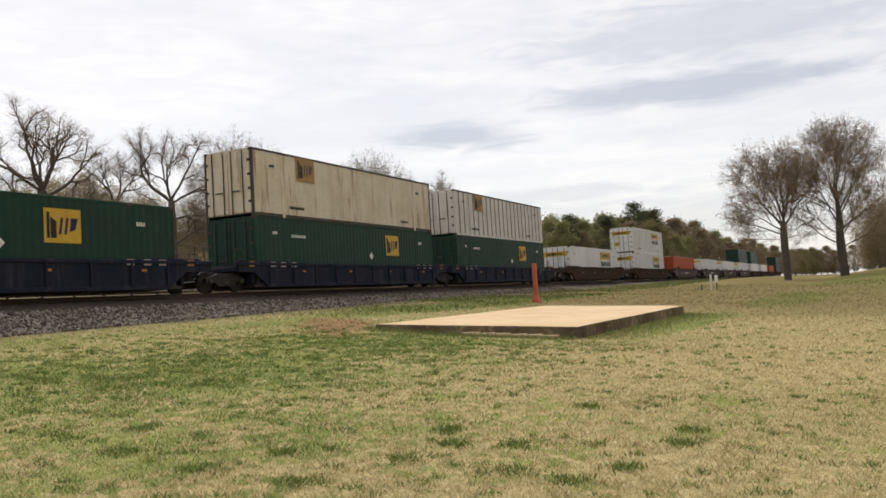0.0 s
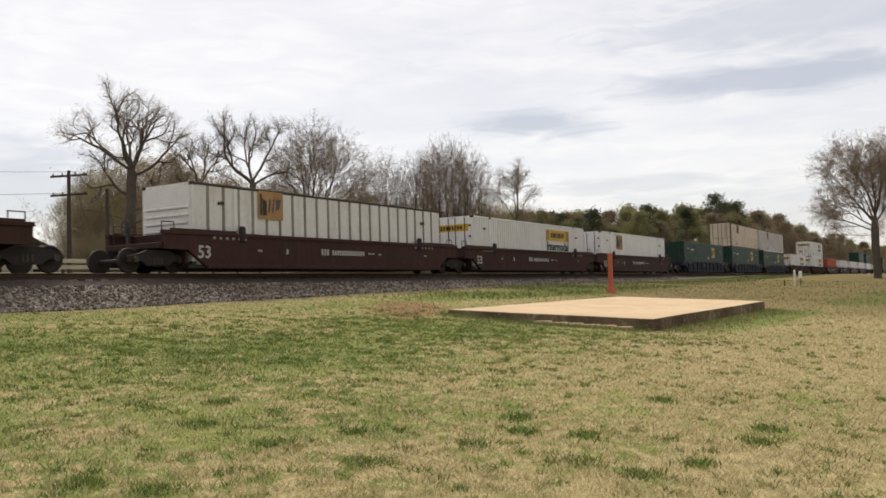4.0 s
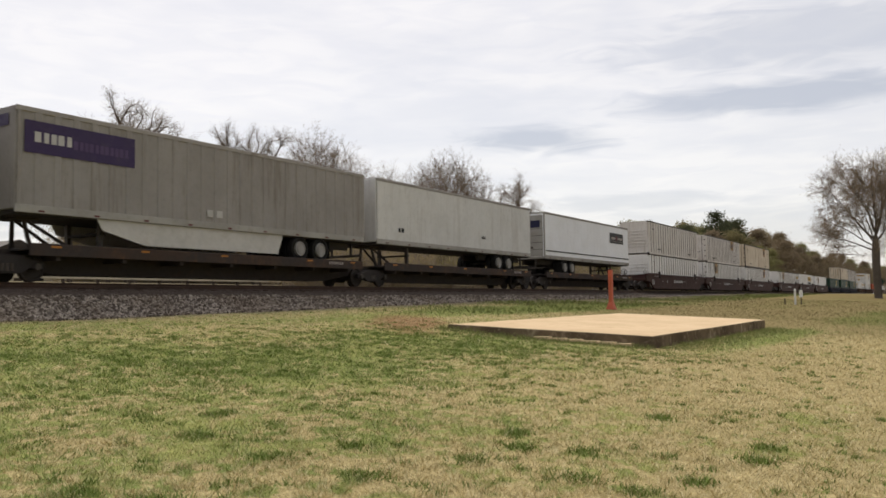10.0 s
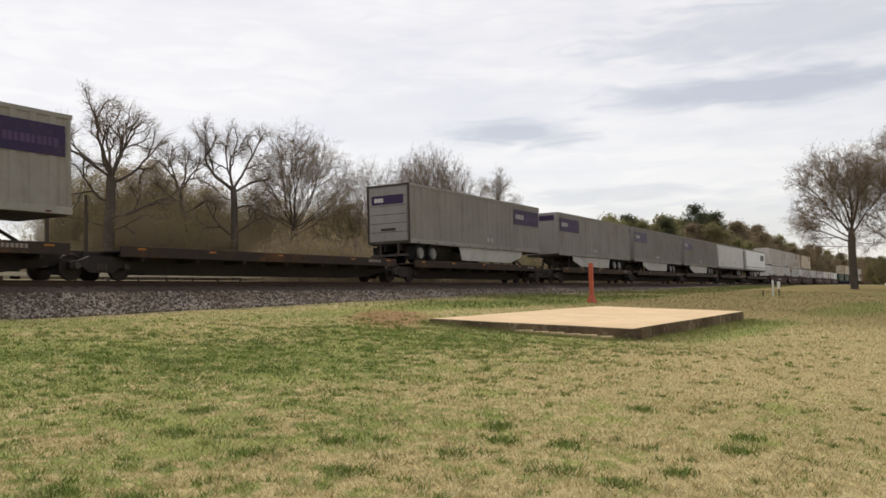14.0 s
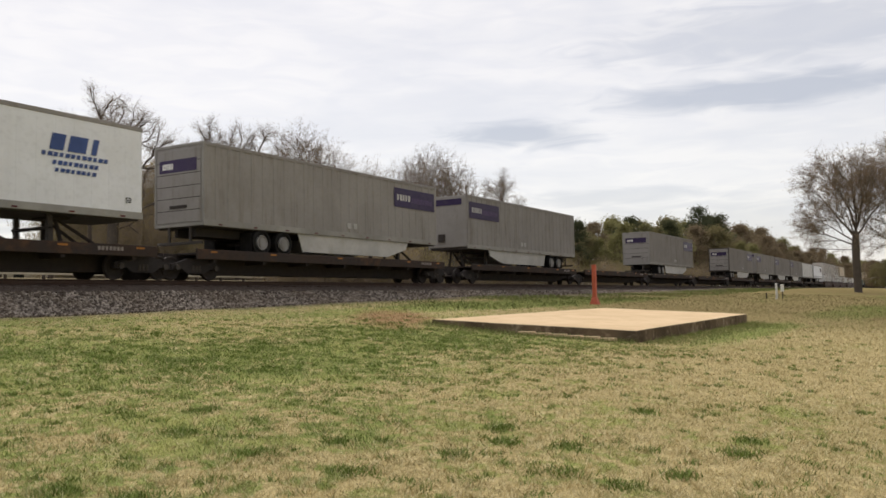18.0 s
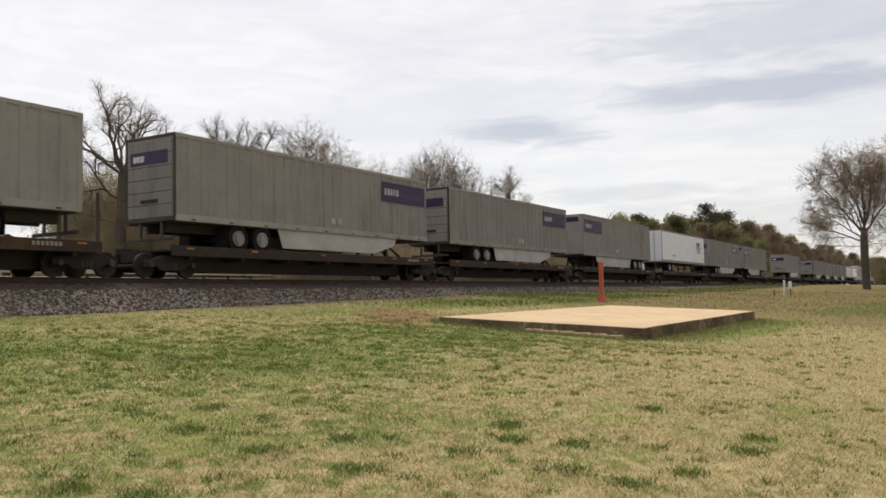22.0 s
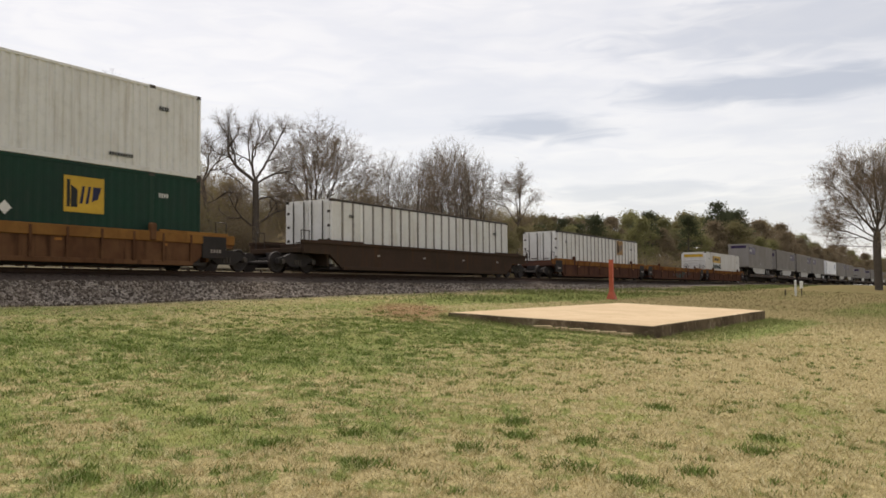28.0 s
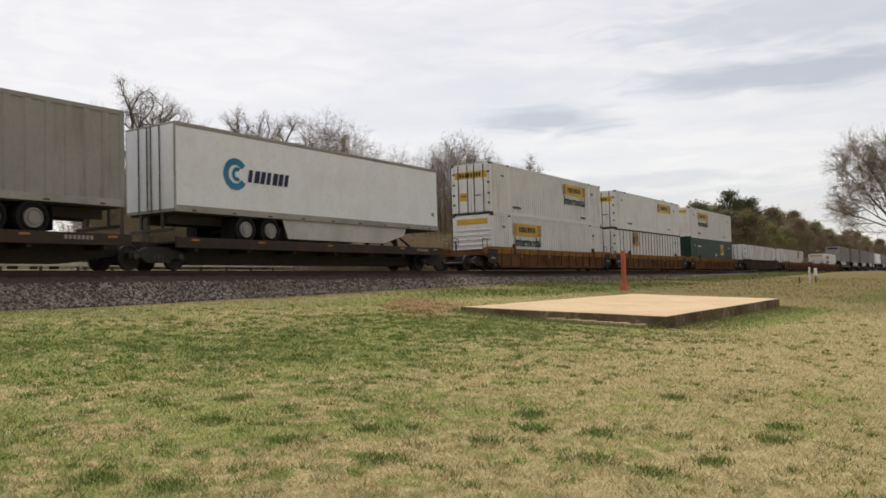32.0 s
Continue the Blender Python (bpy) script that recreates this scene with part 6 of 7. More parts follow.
def make_pine(seed, height):
    rng = random.Random(seed)
    root = new("pine_tree")
    tagged(root, "tall dark pine with an uneven layered crown", "tree", "trees by the railway")
    part("trunk", rod((0, 0, -0.3), (0.2, 0.1, height * 0.96), 0.3, 0.06, 7), M_BARK, root)
    vs, fs = [], []
    wide = height * rng.uniform(0.16, 0.2)
    for _ in range(30):
        f = rng.random() ** 0.8
        reach = wide * math.sqrt(max(1 - (2 * f - 0.75) ** 2 / 1.6, 0.05)) * rng.uniform(0.2, 1.0)
        a = rng.uniform(0, 6.28)
        c = Vector((math.cos(a) * reach, math.sin(a) * reach, height * (0.42 + 0.54 * f)))
        size = height * rng.uniform(0.035, 0.06)
        for _ in range(75):
            p = c + Vector((rng.gauss(0, size), rng.gauss(0, size), rng.gauss(0, size * 0.55)))
            u = Vector((rng.uniform(-1, 1), rng.uniform(-1, 1), rng.uniform(-0.4, 1))).normalized() * rng.uniform(0.16, 0.34)
            w = u.orthogonal().normalized() * 0.10
            k = len(vs)
            vs.extend((tuple(p - u), tuple(p + w), tuple(p + u), tuple(p - w)))
            fs.append((k, k + 1, k + 2, k + 3))
    piece("crown", raw("crown", vs, fs, M_PINE), root)
    return root


def make_brush(seed, height, spread, leaf, count=20000, stems=210, label="tangled spring brush with brown stems and thin leaves"):
    """A thicket of thin stems with fine twigs and scattered tiny leaves."""
    rng = np.random.default_rng(seed)
    root = new("thicket")
    tagged(root, label, "brush", "brush behind the railway")
    tv, tf, nodes = [], [], []

    def strip(p, q, w0, w1):
        a = np.cross(q - p, rng.normal(size=3))
        a /= np.linalg.norm(a) + 1e-9
        k = len(tv)
        tv.extend((p - a * w0, p + a * w0, q + a * w1, q - a * w1))
        tf.append((k, k + 1, k + 2, k + 3))
    for _ in range(stems):
        p = np.array((rng.normal(0, spread * 0.40), rng.normal(0, spread * 0.35), -0.2))
        h = height * rng.uniform(0.45, 1.0) * (1 - 0.35 * min(np.linalg.norm(p) / spread, 1))
        d = np.array((rng.normal(0, 0.16), rng.normal(0, 0.16), 1.0))
        w = 0.02
        for i in range(9):
            q = p + d / np.linalg.norm(d) * (h / 9)
            strip(p, q, w, w * 0.85)
            for _ in range(5):
                e = q + np.array((rng.normal(0, 0.45), rng.normal(0, 0.45), rng.uniform(0.1, 1.0)))
                strip(q, e, 0.008, 0.003)
                nodes.append(e)
            nodes.append(q)
            p, d, w = q, d + np.array((rng.normal(0, 0.13), rng.normal(0, 0.13), 0)), w * 0.85
    nodes = np.array(nodes)
    c = nodes[rng.integers(0, len(nodes), count)] + rng.normal(0, 0.13, (count, 3)) * (1, 1, 0.8)
    u = rng.normal(size=(count, 3))
    u *= (rng.uniform(0.042, 0.085, count) / np.linalg.norm(u, axis=1))[:, None]
    v = np.cross(u, rng.normal(size=(count, 3)))
    v *= 0.6 * (np.linalg.norm(u, axis=1) / (np.linalg.norm(v, axis=1) + 1e-9))[:, None]
    quads = np.stack((c - u, c + v, c + u, c - v), 1).reshape(-1, 3)
    piece("stemwork", raw("stemwork", [tuple(map(float, a)) for a in tv], tf, M_STEM), root)
    piece("foliage", raw("foliage", quads.tolist(), np.arange(count * 4).reshape(-1, 4).tolist(), leaf), root)
    return root


def stand(ob, az, r, turn=0.0, scale=1.0, lift=0.0):
    x, y = polar(az, r)
    ob.matrix_basis = pose(x, y, ground_z(x, y) + lift, 0, 0, turn) @ Matrix.Scale(scale, 4)
    return ob


def height_for(az, r, el):
    x, y = polar(az, r)
    return 1.5 + r * math.tan(radians(el)) - ground_z(x, y)


def facing(az):
    """The turn that lays a tree's own x axis across the view line of that bearing."""
    return az - 90


def plant_trees():
    gnarly = "large bare old tree with crooked grey limbs"

    def bare(label, seed, az, r, el, fork_down, crowns, trunk_r, name="bare_tree", **kw):
        h = height_for(az, r, el)
        crowns = [(cx, cy, h - down, rx, rz) for cx, cy, down, rx, rz in crowns]
        stand(make_tree(name, label, seed, h - fork_down, crowns, trunk_r, **kw), az, r, facing(az))
    old = dict(gnarl=0.17, rise=0.025, levels=3, spacing=(0.95, 0.7, 0.55), angle=44, ratio=0.50, bare=0.32, taper=0.60, twigs=1, twig_length=0.75, spread=0.42, step=0.34, sprays=1700)
    bare(gnarly, 14, 52.6, 73, 13.9, 7.6, [(-0.9, 0, 4.6, 4.6, 4.8), (2.6, 0, 5.4, 3.2, 3.0), (-3.6, 0, 8.6, 3.0, 2.2), (4.2, 0, 8.8, 3.4, 2.6), (2.2, 0, 11.4, 2.4, 1.4)], 0.46, branching=[
        (8.4, -0.95, 0.1, 0.6, 7.6), (8.9, -0.32, -0.1, 1.0, 7.6), (9.3, -0.05, 0.15, 1.0, 6.6), (8.6, 0.42, 0.1, 1.0, 6.0), (9.0, 0.18, -0.15, 1.0, 6.6),
        (8.2, 0.9, 0.1, 0.7, 6.6), (8.7, 0.3, 0.8, 0.8, 5.0), (8.5, -0.3, -0.8, 0.9, 5.0), (6.4, -1.0, 0.1, 0.6, 4.8), (5.0, 1.0, 0.1, 0.62, 6.2),
        (4.2, 1.0, -0.2, 0.25, 3.6), (4.6, -1.0, 0.2, 0.3, 3.4)], **old)
    bare("slender bare leaning tree with thin crooked limbs", 23, 46.9, 82, 10.8, 4.9, [], 0.22, branching=[
        (8.4, -0.5, 0.1, 1.0, 5.2), (8.8, 0.55, -0.1, 1.0, 4.0), (7.8, -1.0, 0.1, 0.6, 3.6), (6.6, 1.0, 0.2, 0.5, 3.0), (8.6, 0.05, 0.5, 1.0, 4.4)], **dict(old, lean=-0.22, sprays=800))
    bare(gnarly + " forking low", 39, 44.6, 80, 12.6, 6.9, [(-1.6, 0, 3.6, 3.1, 3.8), (1.6, 0, 4.4, 3.2, 3.4), (4.0, 0, 6.4, 2.4, 2.2), (-3.0, 0, 9.4, 2.2, 2.4), (2.6, 0, 9.6, 2.4, 1.9)], 0.36, branching=[
        (8.6, -0.75, 0.05, 0.95, 7.2), (9.0, 0.03, 0.1, 1.0, 5.4), (8.8, 0.55, -0.1, 1.0, 6.0), (8.4, 1.0, 0.1, 0.42, 5.6), (8.9, -0.25, -0.3, 1.0, 5.6),
        (4.0, -1.0, 0.1, 0.75, 4.6), (4.4, 1.0, -0.1, 0.6, 3.8), (6.8, 1.0, 0.1, 0.2, 3.2), (7.4, -1.0, -0.3, 0.5, 3.4)], **old)
    fan = [(5.2 + 0.35 * (i % 4), math.sin(a) * math.cos(w), math.sin(a) * math.sin(w), math.cos(a), 0) for i, (a, w) in enumerate(
        (radians(t), radians(w)) for t, w in ((4, 0), (18, 20), (20, 170), (24, 100), (26, -80), (34, 10), (36, 190), (38, 60), (40, 240), (48, -20), (50, 160), (52, 120), (56, 0), (58, 180), (66, 15), (68, 170), (72, -10)))]
    dome = dict(gnarl=0.075, rise=0.012, levels=2, spacing=(1.0, 0.75, 0.6), angle=40, ratio=0.74, bare=0.2, taper=0.66, twigs=1, twig_length=0.95, spread=0.46, step=0.34, sprays=2300)
    bare("wide bare tree with a rounded fan of fine branches", 41, 40.4, 88, 12.0, 10.4, [(0.4, 0, 6.4, 6.2, 6.4)], 0.42, branching=fan, leaf=M_BUD, buds=2, bud_size=0.033, **dict(dome, sprays=2800))
    slims = [make_tree("bare_tree", "slim bare tree with upright whip-like branches", s, 12.0, [(0, 0, 9.4, 2.3, 5.7)], 0.13, branching=[
        (3.0 + 0.75 * i, 0.42 * math.cos(i * 2.4 + s), 0.42 * math.sin(i * 2.4 + s), 1.0, 0) for i in range(12)], stems=1 + s % 2, leaf=M_BUD, buds=1, bud_size=0.03,
        **dict(dome, gnarl=0.05, rise=0.05, levels=1, spacing=(0.7, 0.6, 0.5), angle=26, taper=0.72, sprays=420)) for s in (51, 54, 57)]
    spots = [(36.4, 96, 9.0), (35.4, 99, 9.8), (34.6, 97, 9.0), (33.4, 101, 9.6), (32.4, 106, 10.2), (31.5, 108, 10.7), (30.7, 112, 10.4), (29.9, 110, 10.0), (29.1, 115, 9.3), (32.9, 112, 9.2), (37.3, 100, 8.3), (47.6, 96, 8.4), (42.8, 96, 8.2), (31.9, 103, 9.6), (30.2, 106, 9.5), (54.6, 84, 8.6), (49.8, 88, 9.0)]
    for i, (az, r, el) in enumerate(spots):
        src = slims[i % 3]
        ob = src if i < 3 else copy_thing(src, Matrix())
        stand(ob, az, r, i * 77, height_for(az, r, el) / 15.0)
    small = [(z, math.sin(a) * math.cos(w), math.sin(a) * math.sin(w), math.cos(a), 0) for z, a, w in ((6.6, 0.1, 0), (6.4, 0.5, 0.2), (6.0, 0.6, 3.0), (5.6, 0.7, 1.6), (5.8, 0.7, -1.5), (4.8, 1.0, 3.1), (5.2, 1.0, 0.1), (6.2, 0.35, 2.0))]
    bare("bare tree with a small rounded crown", 63, 26.8, 118, 8.8, 7.4, [(0.2, 0, 3.4, 3.3, 3.4), (-2.6, 0, 5.4, 2.3, 2.4), (2.6, 0, 5.6, 1.9, 1.7)], 0.2, branching=[(z + 1.5, *v) for z, *v in small], leaf=M_BUD, buds=1, bud_size=0.04, **dict(dome, sprays=1100))
    # two big lawn trees in bud
    bare("tall lawn tree in tan spring bud, forked trunk", 72, 3.85, 88, 8.8, 8.0, [(-1.9, 0, 4.6, 3.6, 4.4), (1.0, 0, 4.3, 2.9, 4.3), (-2.0, 0, 7.6, 3.4, 2.2)], 0.36, name="lawn_tree", leaf=M_BUD, buds=2, bud_size=0.036, branching=[
        (5.9, 0.02, 0.05, 1.0, 0), (5.5, -0.72, 0.1, 0.8, 0), (6.0, -0.4, -0.15, 1.0, 0), (5.2, 0.6, 0.1, 0.9, 0), (5.8, 0.25, -0.3, 1.0, 0), (5.6, -0.3, 0.7, 0.9, 0), (5.3, -0.5, -0.7, 0.8, 0),
        (4.6, -1.0, 0.3, 0.42, 0), (4.9, -0.9, -0.4, 0.55, 0), (4.4, 1.0, 0.1, 0.3, 2.6), (4.0, -1.0, 0.0, 0.12, 3.4), (5.7, 0.3, 0.6, 0.9, 0), (4.2, 0.3, -0.9, 0.5, 2.6)], **dict(dome, sprays=3000))
    big = [(2.7 + 0.38 * i, math.cos(i * 2.4 + 0.4) * math.sin(a), math.sin(i * 2.4 + 0.4) * math.sin(a), math.cos(a), 0) for i, a in enumerate(np.radians(np.linspace(66, 12, 19)))]
    bare("broad lawn tree in tan spring bud with rounded crown", 83, 0.55, 92, 9.8, 7.6, [(0, 0, 6.6, 5.6, 6.4), (0, 0, 10.2, 6.0, 4.4)], 0.44, name="lawn_tree", leaf=M_BUD, buds=2, bud_size=0.036,
         branching=big, **dict(dome, sprays=4400))
    # brush behind the bare trees
    shrubs = [make_brush(5, 11.0, 4.0, M_BRUSH, 22000), make_brush(6, 10.4, 3.8, M_YOUNG, 25000, label="olive-green spring thicket of thin stems"), make_brush(7, 11.0, 3.6, M_BRUSH, 24000)]
    rng = random.Random(9)
    tops = [(25, 5.2), (27, 6.2), (30, 6.6), (34, 6.8), (38, 7.3), (42, 7.4), (45, 7.8), (48, 8.9), (50.8, 9.2), (53, 9.0), (54.2, 8.0), (55.4, 6.2), (57, 5.0)]
    used = set()
    for k in range(3):
        az = 55.0
        while az > 25.5:
            el = np.interp(az, [a for a, b in tops], [b for a, b in tops]) * (1.0, rng.uniform(0.6, 0.85), rng.uniform(0.8, 1.0))[k]
            r = (66, 58, 80)[k] / math.sin(radians(az)) * rng.uniform(0.97, 1.04)
            h = height_for(az, r, el * rng.uniform(0.9, 1.02))
            i = rng.randrange(3)
            src = shrubs[i]
            ob = src if i not in used else copy_thing(src, Matrix())
            used.add(i)
            stand(ob, az, r, rng.uniform(0, 360), max(h, 2.0) / 9.6)
            az -= math.degrees(3.0 / r) * rng.uniform(0.8, 1.2)
    # undergrowth along the foot of the wood
    low = [make_brush(8, 4.4, 2.6, M_BRUSH, 5200, 70, "low brown undergrowth along the wood"), make_brush(9, 3.8, 2.6, M_YOUNG, 5200, 70, "low olive undergrowth along the wood")]
    x, n = 44.0, 0
    while x < 420:
        y = rng.uniform(38, 43)
        az, r = math.degrees(math.atan2(y, x)), math.hypot(x, y)
        stand(low[n] if n < 2 else copy_thing(low[n % 2], Matrix()), az, r, rng.uniform(0, 360), rng.uniform(0.8, 1.25))
        n += 1
        x += rng.uniform(2.6, 4.2) * (1 + x / 160)
    # the mixed wood ahead
    wood = [
        make_leafy("woodland tree in olive-green young leaf", 101, 15.0, 4.6, M_WOOD_OLIVE),
        make_leafy("woodland tree in fresh yellow-green leaf", 103, 15.0, 4.2, M_WOOD_SPRING, 70),
        make_leafy("woodland tree with brown twiggy crown barely in leaf", 107, 15.0, 4.8, M_WOOD_BROWN, 85),
    ]
    pines = [make_pine(201, 15.0), make_pine(203, 15.0)]
    tops = [(1.5, 1.5), (4, 1.9), (5.7, 2.5), (8, 3.4), (9.9, 4.4), (11.5, 4.9), (13.3, 5.1), (16, 5.3), (19, 5.3), (22, 5.2), (25, 5.2), (27, 5.4)]
    airy = [make_leafy("thin young tree just coming into olive leaf", 111, 15.0, 4.4, M_YOUNG, 75, 150, (0.05, 0.10)), make_leafy("thin twiggy tree in russet bud", 113, 15.0, 4.0, M_BRUSH, 70, 140, (0.05, 0.10))]
    for n, (az, r, el, i) in enumerate(((54.3, 84, 8.8, 0), (50.0, 86, 9.6, 1), (53.0, 86, 9.6, 0), (48.9, 84, 8.8, 0), (46.2, 90, 7.8, 1), (38.3, 96, 7.8, 0), (37.4, 98, 7.2, 0), (41.8, 98, 7.2, 1), (26.0, 120, 5.4, 1), (51.5, 90, 9.2, 1), (44.0, 94, 7.6, 0), (55.7, 82, 7.4, 0), (54.9, 80, 8.4, 0))):
        stand(airy[i] if n < 2 else copy_thing(airy[i], Matrix()), az, r, n * 71, height_for(az, r, el) / 15.0)
    seen = set()
    for k in range(3):
        az = 28.5
        while az > 2.2:
            y = (46, 58, 74)[k] + rng.uniform(-3, 4)
            r = y / math.sin(radians(az))
            el = float(np.interp(az, [a for a, b in tops], [b for a, b in tops])) * (rng.uniform(0.70, 0.94), rng.uniform(0.88, 1.03), rng.uniform(0.9, 1.0))[k]
            i = rng.choice((0, 0, 1, 2, 2)) if az > 11 else rng.choice((0, 2, 2, 2, 1))
            ob = wood[i] if i not in seen else copy_thing(wood[i], Matrix())
            seen.add(i)
            stand(ob, az, r, rng.uniform(0, 360), max(height_for(az, r, el), 3.0) / 15.0)
            az -= math.degrees((0.30, 0.30, 0.36)[k] * max(height_for(az, r, el), 5) / r) * rng.uniform(0.8, 1.25)
    for n, (az, el, y) in enumerate(((13.2, 5.8, 50), (12.7, 5.2, 54), (11.9, 5.2, 50), (15.1, 5.0, 46), (17.7, 5.3, 48), (18.3, 4.8, 50), (23.4, 5.0, 46), (21.2, 5.2, 47), (22.3, 4.6, 48), (25.0, 4.6, 46))):
        r = y / math.sin(radians(az))
        ob = pines[n] if n < 2 else copy_thing(pines[n % 2], Matrix())
        stand(ob, az, r, n * 61, height_for(az, r, el) / 15.0)
    # hedge and conifer beyond the hill
    for n, (az, r, h, i) in enumerate(((-2.4, 118, 7.6, 2), (-3.3, 119, 8.2, 2), (-4.3, 120, 8.0, 2), (-1.7, 126, 5.0, 2), (2.3, 190, 6.0, 0), (1.5, 200, 6.4, 2), (0.7, 206, 6.2, 0), (0.0, 210, 6.4, 2), (-0.8, 205, 6.4, 0), (3.0, 230, 7.0, 2), (-5.2, 121, 8.0, 0), (1.1, 190, 5.2, 2), (1.9, 196, 5.4, 2), (2.7, 205, 6.0, 0))):
        stand(copy_thing(wood[i], Matrix()), az, r, n * 47, h / 15.0)
    stand(copy_thing(pines[1], Matrix()), -0.95, 130, 0, 0.30)
    # tall brown thicket beyond the lawn
    for n, (az, h) in enumerate(((-1.4, 7.5), (-2.1, 9.5), (-2.9, 10.5), (-3.9, 10.8), (-4.9, 10.2), (-6.0, 10.4))):
        stand(copy_thing(shrubs[(0, 2)[n % 2]], Matrix()), az, 112 + n % 2 * 4, n * 67, h / 9.6)


plant_trees()


# ---- behind the track ----
def build_far_side():
    xs = [x for x in range(-70, 48, 6)]
    vs = [(x, y, ground_z(x, y) + 0.05) for x in xs for y in (35.0, 39.0, 44.0)]
    fs = [(i * 3 + j, i * 3 + 3 + j, i * 3 + 4 + j, i * 3 + 1 + j) for i in range(len(xs) - 1) for j in range(2)]
    tagged(piece("gravel_road", raw("gravel_road", vs, fs, M_PAVING)), "pale gravel road behind the railway", "road", kind="structure")
    fence = new("board_fence")
    tagged(fence, "low pale board fence along the gravel road", "fence")
    fence.location = (0, 46, 0)
    post = mesh_of("post", boxes((-0.07, 0.07, -0.07, 0.07, -0.2, 1.05), bevel=0.01), M_POLEWOOD)
    rail = mesh_of("board", boxes((0.0, 2.4, -0.105, -0.07, 0.25, 0.50), bevel=0.008), M_FENCE)
    rail2 = mesh_of("board", boxes((0.0, 2.4, -0.105, -0.07, 0.64, 0.89), bevel=0.008), M_FENCE)
    for i in range(36):
        x = 4 + i * 2.4
        z = ground_z(x, 46)
        piece("post", post, fence, at=(x, 0, z))
        if i < 35:
            piece("board", rail, fence, at=(x, 0, z))
            piece("board", rail2, fence, at=(x, 0, z))
    for az, r, el, arms in ((56.15, 61, 8.2, 2), (53.9, 66, 7.1, 0)):
        x, y = polar(az, r)
        h = height_for(az, r, el)
        root = new("utility_pole")
        root.location = (x, y, ground_z(x, y))
        root.rotation_euler = (0, 0, radians(20))
        tagged(root, "weathered wooden utility pole" + (" with two crossarms" if arms else " without crossarms"), "utility pole")
        part("pole", rod((0, 0, -0.3), (0, 0, h), 0.17, 0.11, 10), M_POLEWOOD, root)
        for i in range(arms):
            z = h - 0.35 - i * 1.3
            arm = part("crossarm", boxes((-0.06, 0.06, -1.4, 1.4, z - 0.07, z + 0.07), bevel=0.01), M_POLEWOOD, root)
            for yy in (-1.2, -0.5, 0.5, 1.2):
                piece("insulator", once(("ins", i), lambda: mesh_of("insulator", rod((0, 0, z + 0.07), (0, 0, z + 0.22), 0.05, 0.035), M_STEEL)), arm, at=(0, yy, 0))
    x, y = polar(56.15, 61)
    h = ground_z(x, y) + height_for(56.15, 61, 8.2)
    for k, yy in enumerate((-1.2, 0.5)):
        cu = bpy.data.curves.new("overhead_wire", "CURVE")
        cu.dimensions, cu.bevel_depth = "3D", 0.012
        sp = cu.splines.new("POLY")
        sp.points.add(12)
        for i in range(13):
            f = i / 12
            sp.points[i].co = (x - 46 * f, y + yy + 6 * f, h - 0.2 - 1.3 * k - 1.2 * 4 * f * (1 - f), 1)
        cu.materials.append(M_DARK)
        tagged(new("overhead_wire", cu), "thin overhead wire from the utility pole", "wire")
    # a house far behind the fence
    x, y = polar(60.2, 105)
    z = ground_z(x, y)
    house = new("house")
    house.location = (x, y, z)
    tagged(house, "small distant house with pale walls and a grey roof", "house")
    part("wall", boxes((-5, 5, -4, 4, 0, 3.6)), M_FENCE, house)
    part("roof", prism([(-5.4, 3.55), (0.0, 5.8), (5.4, 3.55)], -4.3, 4.3), M_STEEL, house)
    for wx in (-2.4, 2.4):
        part("window", boxes((wx - 0.6, wx + 0.6, -4.04, -3.98, 1.2, 2.4)), M_BLACK, house)
    part("door", boxes((-0.45, 0.45, -4.05, -3.98, 0, 2.05)), M_POLEWOOD, house)


build_far_side()


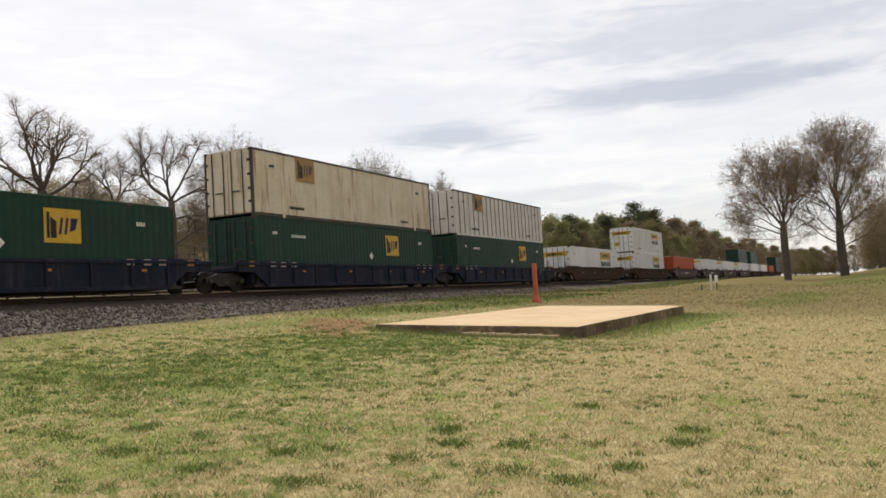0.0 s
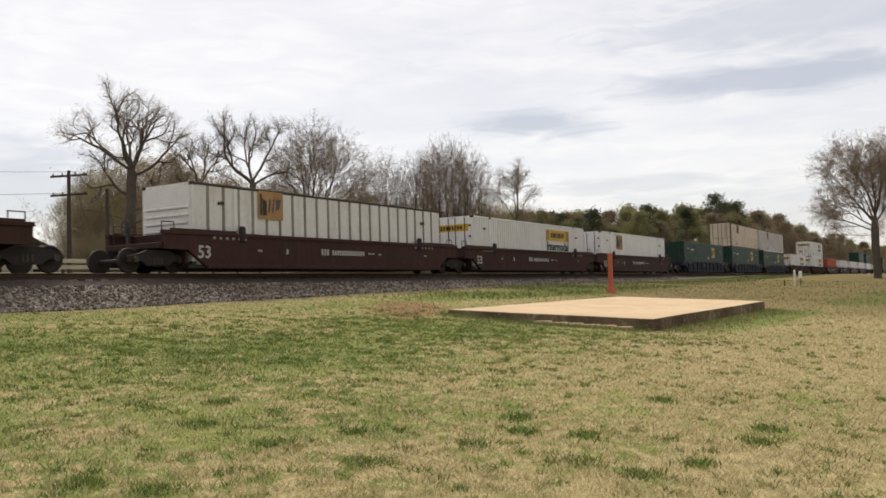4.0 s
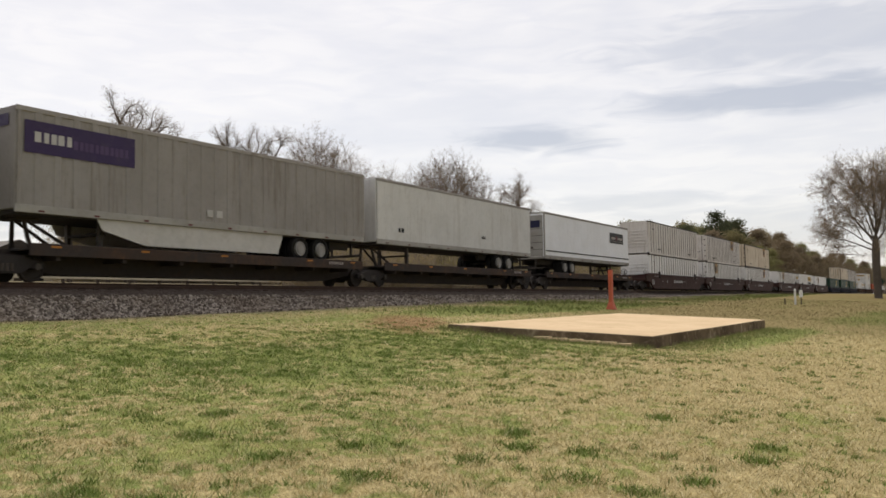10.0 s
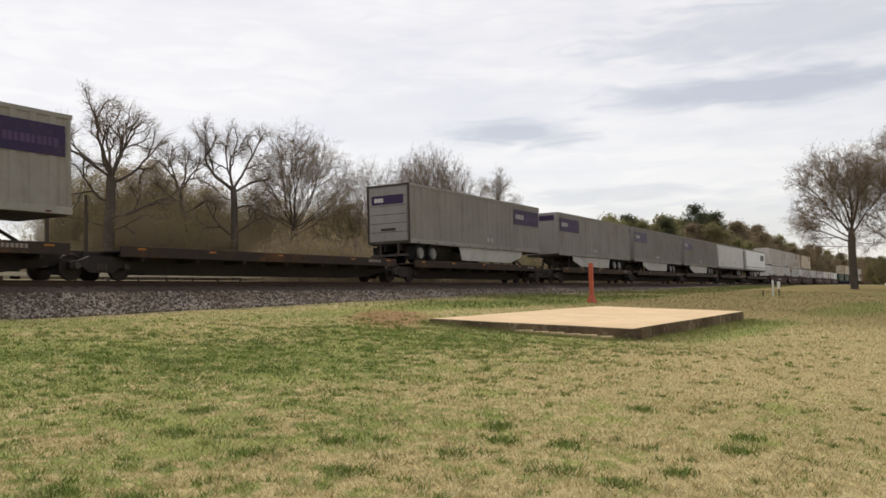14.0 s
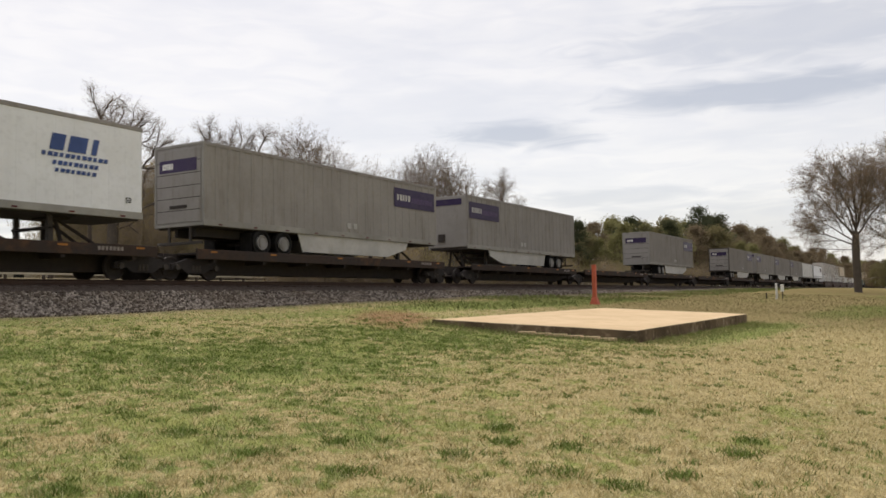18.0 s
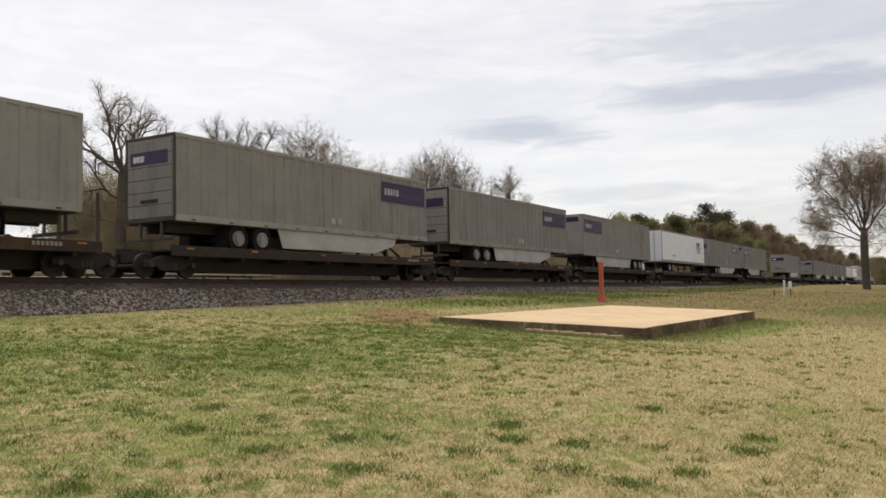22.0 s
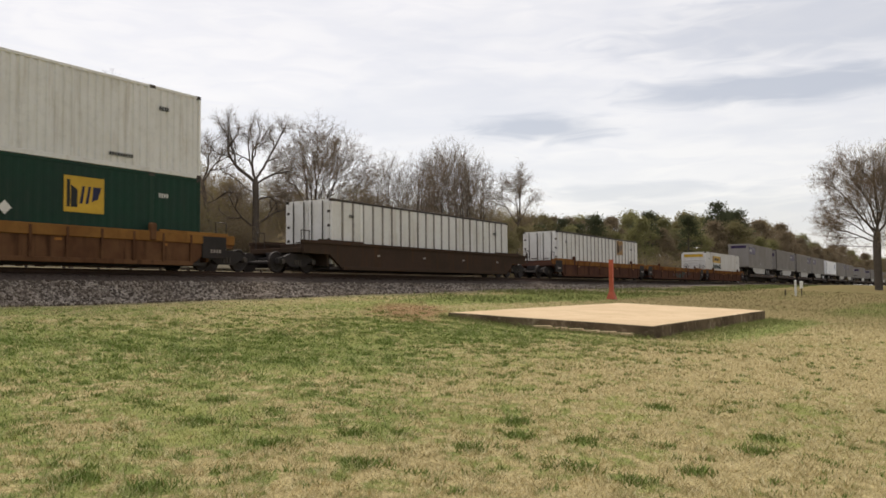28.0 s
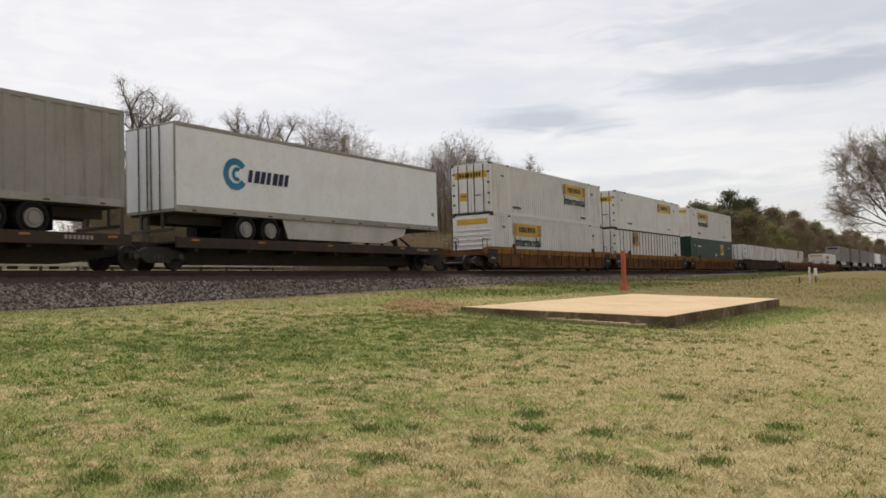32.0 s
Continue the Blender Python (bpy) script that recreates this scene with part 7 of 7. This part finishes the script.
# ---- grass ----
def build_grass():
    rng = np.random.default_rng(3)

    def blades(name, x, y, h, w, mat, label, lean=0.6):
        n = len(x)
        z = np.array([ground_z(a, b) for a, b in zip(x, y)])
        t = rng.random(n) * 6.283
        ux, uy = np.cos(t), np.sin(t)
        lx, ly = rng.normal(0, lean, n) * h, rng.normal(0, lean, n) * h
        v = np.empty((n, 3, 3))
        v[:, 0] = np.stack([x - ux * w, y - uy * w, z - 0.01], 1)
        v[:, 1] = np.stack([x + ux * w, y + uy * w, z - 0.01], 1)
        v[:, 2] = np.stack([x + lx, y + ly, z + h], 1)
        me = bpy.data.meshes.new(name)
        me.vertices.add(n * 3)
        me.vertices.foreach_set("co", v.reshape(-1))
        me.loops.add(n * 3)
        me.loops.foreach_set("vertex_index", np.arange(n * 3, dtype=np.int32))
        me.polygons.add(n)
        me.polygons.foreach_set("loop_start", np.arange(0, n * 3, 3, dtype=np.int32))
        me.polygons.foreach_set("loop_total", np.full(n, 3, dtype=np.int32))
        me.materials.append(mat)
        me.update()
        me.validate()
        ob = piece(name, me)
        tagged(ob, label, "grass", kind="stuff")

    n = 560000
    r = 4.2 * (75 / 4.2) ** rng.random(n)
    az = np.radians(-6 + 72 * rng.random(n))
    x, y = r * np.cos(az), r * np.sin(az)
    keep = (y < 20.05 - 0.05 * np.maximum(x - 20, 0) + 0.28 * np.sin(x * 1.7 + 2 * np.sin(x * 0.6)) + rng.normal(0, 0.18, n)) & ~((x > 20.1) & (x < 34.8) & (y > 6.3) & (y < 12.5))
    x, y, r = x[keep], y[keep], r[keep]
    m = len(x)
    tuft = np.array([noise.noise((a * 5.0, b * 5.0, 3.0)) + 0.6 * noise.noise((a * 13.0, b * 13.0, 9.0)) for a, b in zip(x, y)])
    clump = np.clip(0.85 + 1.15 * tuft, 0.35, 2.1)
    h = (0.014 + 0.034 * rng.random(m) ** 1.5) * clump * (1 + 0.012 * r)
    w = 0.0019 + 0.00034 * r
    blades("lawn_grass", x, y, h, w, M_BLADE, "short mown blades of straw and green grass", 1.0)
    # dark weed tufts scattered in the lawn
    spots = [(5.97, 3.47), (5.99, 2.49), (5.2, 5.79), (5.85, 1.99), (6.71, 3.35), (4.93, 3.74), (6.89, 2.83), (6.46, 1.73), (6.06, 6.5), (5.73, 4.48), (4.91, 4.69), (9.11, 2.83), (7.28, 3.7), (7.57, 1.51), (3.31, 4.82), (3.48, 4.33), (8.18, 1.53)]
    tx, ty, th = [], [], []
    for i in range(1500):
        if i < len(spots):
            cx, cy = spots[i]
            k, s = 190, 0.085
        else:
            rr = 5 * (26 / 5) ** rng.random()
            a = radians(-4 + 66 * rng.random())
            cx, cy = rr * math.cos(a), rr * math.sin(a)
            if i > 420:
                cx, cy = rng.normal(8.3, 3.4), rng.normal(10.0, 3.2)
                if i > 900:
                    cx, cy = rng.normal(15.5, 3.0), rng.normal(9.5, 3.4)
            k, s = int(rng.integers(14, 40)), 0.03 + 0.07 * rng.random() ** 2
        if cy > 19.3 or (20 < cx < 35 and 6.2 < cy < 12.6):
            continue
        tx.append(cx + rng.normal(0, s, k))
        ty.append(cy + rng.normal(0, s, k))
        th.append((0.016 + 0.042 * rng.random(k)) * (1.0 if i >= len(spots) else 1.25))
    # broad low clumps of leafy weeds where the lawn is greenest
    for i in range(620):
        cx, cy = (rng.normal(8.3, 3.0), rng.normal(10.4, 2.8)) if i < 400 else (rng.normal(16.5, 2.6), rng.normal(9.6, 3.0))
        if cy > 18.5 or (19.8 < cx < 35 and 6.2 < cy < 12.6) or math.hypot(cx, cy) < 6.5:
            continue
        k, s = int(rng.integers(40, 130)), rng.uniform(0.07, 0.22)
        tx.append(cx + rng.normal(0, s, k))
        ty.append(cy + rng.normal(0, s, k))
        th.append(0.010 + 0.035 * rng.random(k) ** 2)
    tx, ty, th = np.concatenate(tx), np.concatenate(ty), np.concatenate(th)
    blades("weed_tufts", tx, ty, th, 0.005 + 0.0004 * np.hypot(tx, ty), M_WEED, "small dark green weed tufts in the lawn", 0.7)
    # rank grass along the ballast foot and round the slab
    n = 26000
    x = 22 + 90 * rng.random(n) ** 1.4
    y = 14.4 + 5.0 * rng.random(n) ** 0.8 - np.clip((x - 40) / 60, 0, 1) * 2.0 * rng.random(n)
    keep = (np.clip((x - 23) / 9, 0, 1) > rng.random(n)) & ((np.sin(x * 0.9) + np.sin(x * 0.37 + y) + rng.normal(0, 0.7, n)) > -0.1)
    x, y = x[keep], y[keep]
    blades("rank_grass", x, y, 0.03 + 0.16 * rng.random(len(x)) ** 3, 0.012 + 0.0005 * x, M_RANK, "rank green grass along the ballast foot", 0.5)
    n = 9000
    e = rng.random(n)
    side = rng.random(n) < 0.4
    x = np.where(side, 20.1 - np.abs(rng.normal(0, 0.35, n)), 20.2 + 14.5 * e)
    y = np.where(side, 6.3 + 6.2 * e, 6.25 - np.abs(rng.normal(0, 0.55, n)))
    blades("slab_grass", x, y, 0.03 + 0.15 * rng.random(n) ** 2.5, np.full(n, 0.008), M_RANK, "longer green grass against the slab", 0.5)


build_grass()


# ---- everything that moves ----
def motions():
    """The train runs past at a nearly steady speed of about 19 metres a second."""
    run = [(0, 0.0), (2, 37.32), (4, 74.83), (6, 112.47), (9, 169.31), (12, 226.14), (15, 283.03), (18, 339.82), (21, 396.21), (24, 451.85), (26, 489.03), (28, 526.36), (30, 563.87), (32, 601.45)]
    for ob, u in TRAIN:
        m = ob.matrix_basis.copy()
        y, z = m.translation.y, m.translation.z
        turn = m.to_quaternion().to_matrix().to_4x4()
        walk(ob, [(t, Matrix.Translation((u + s, y, z)) @ turn) for t, s in run])


motions()
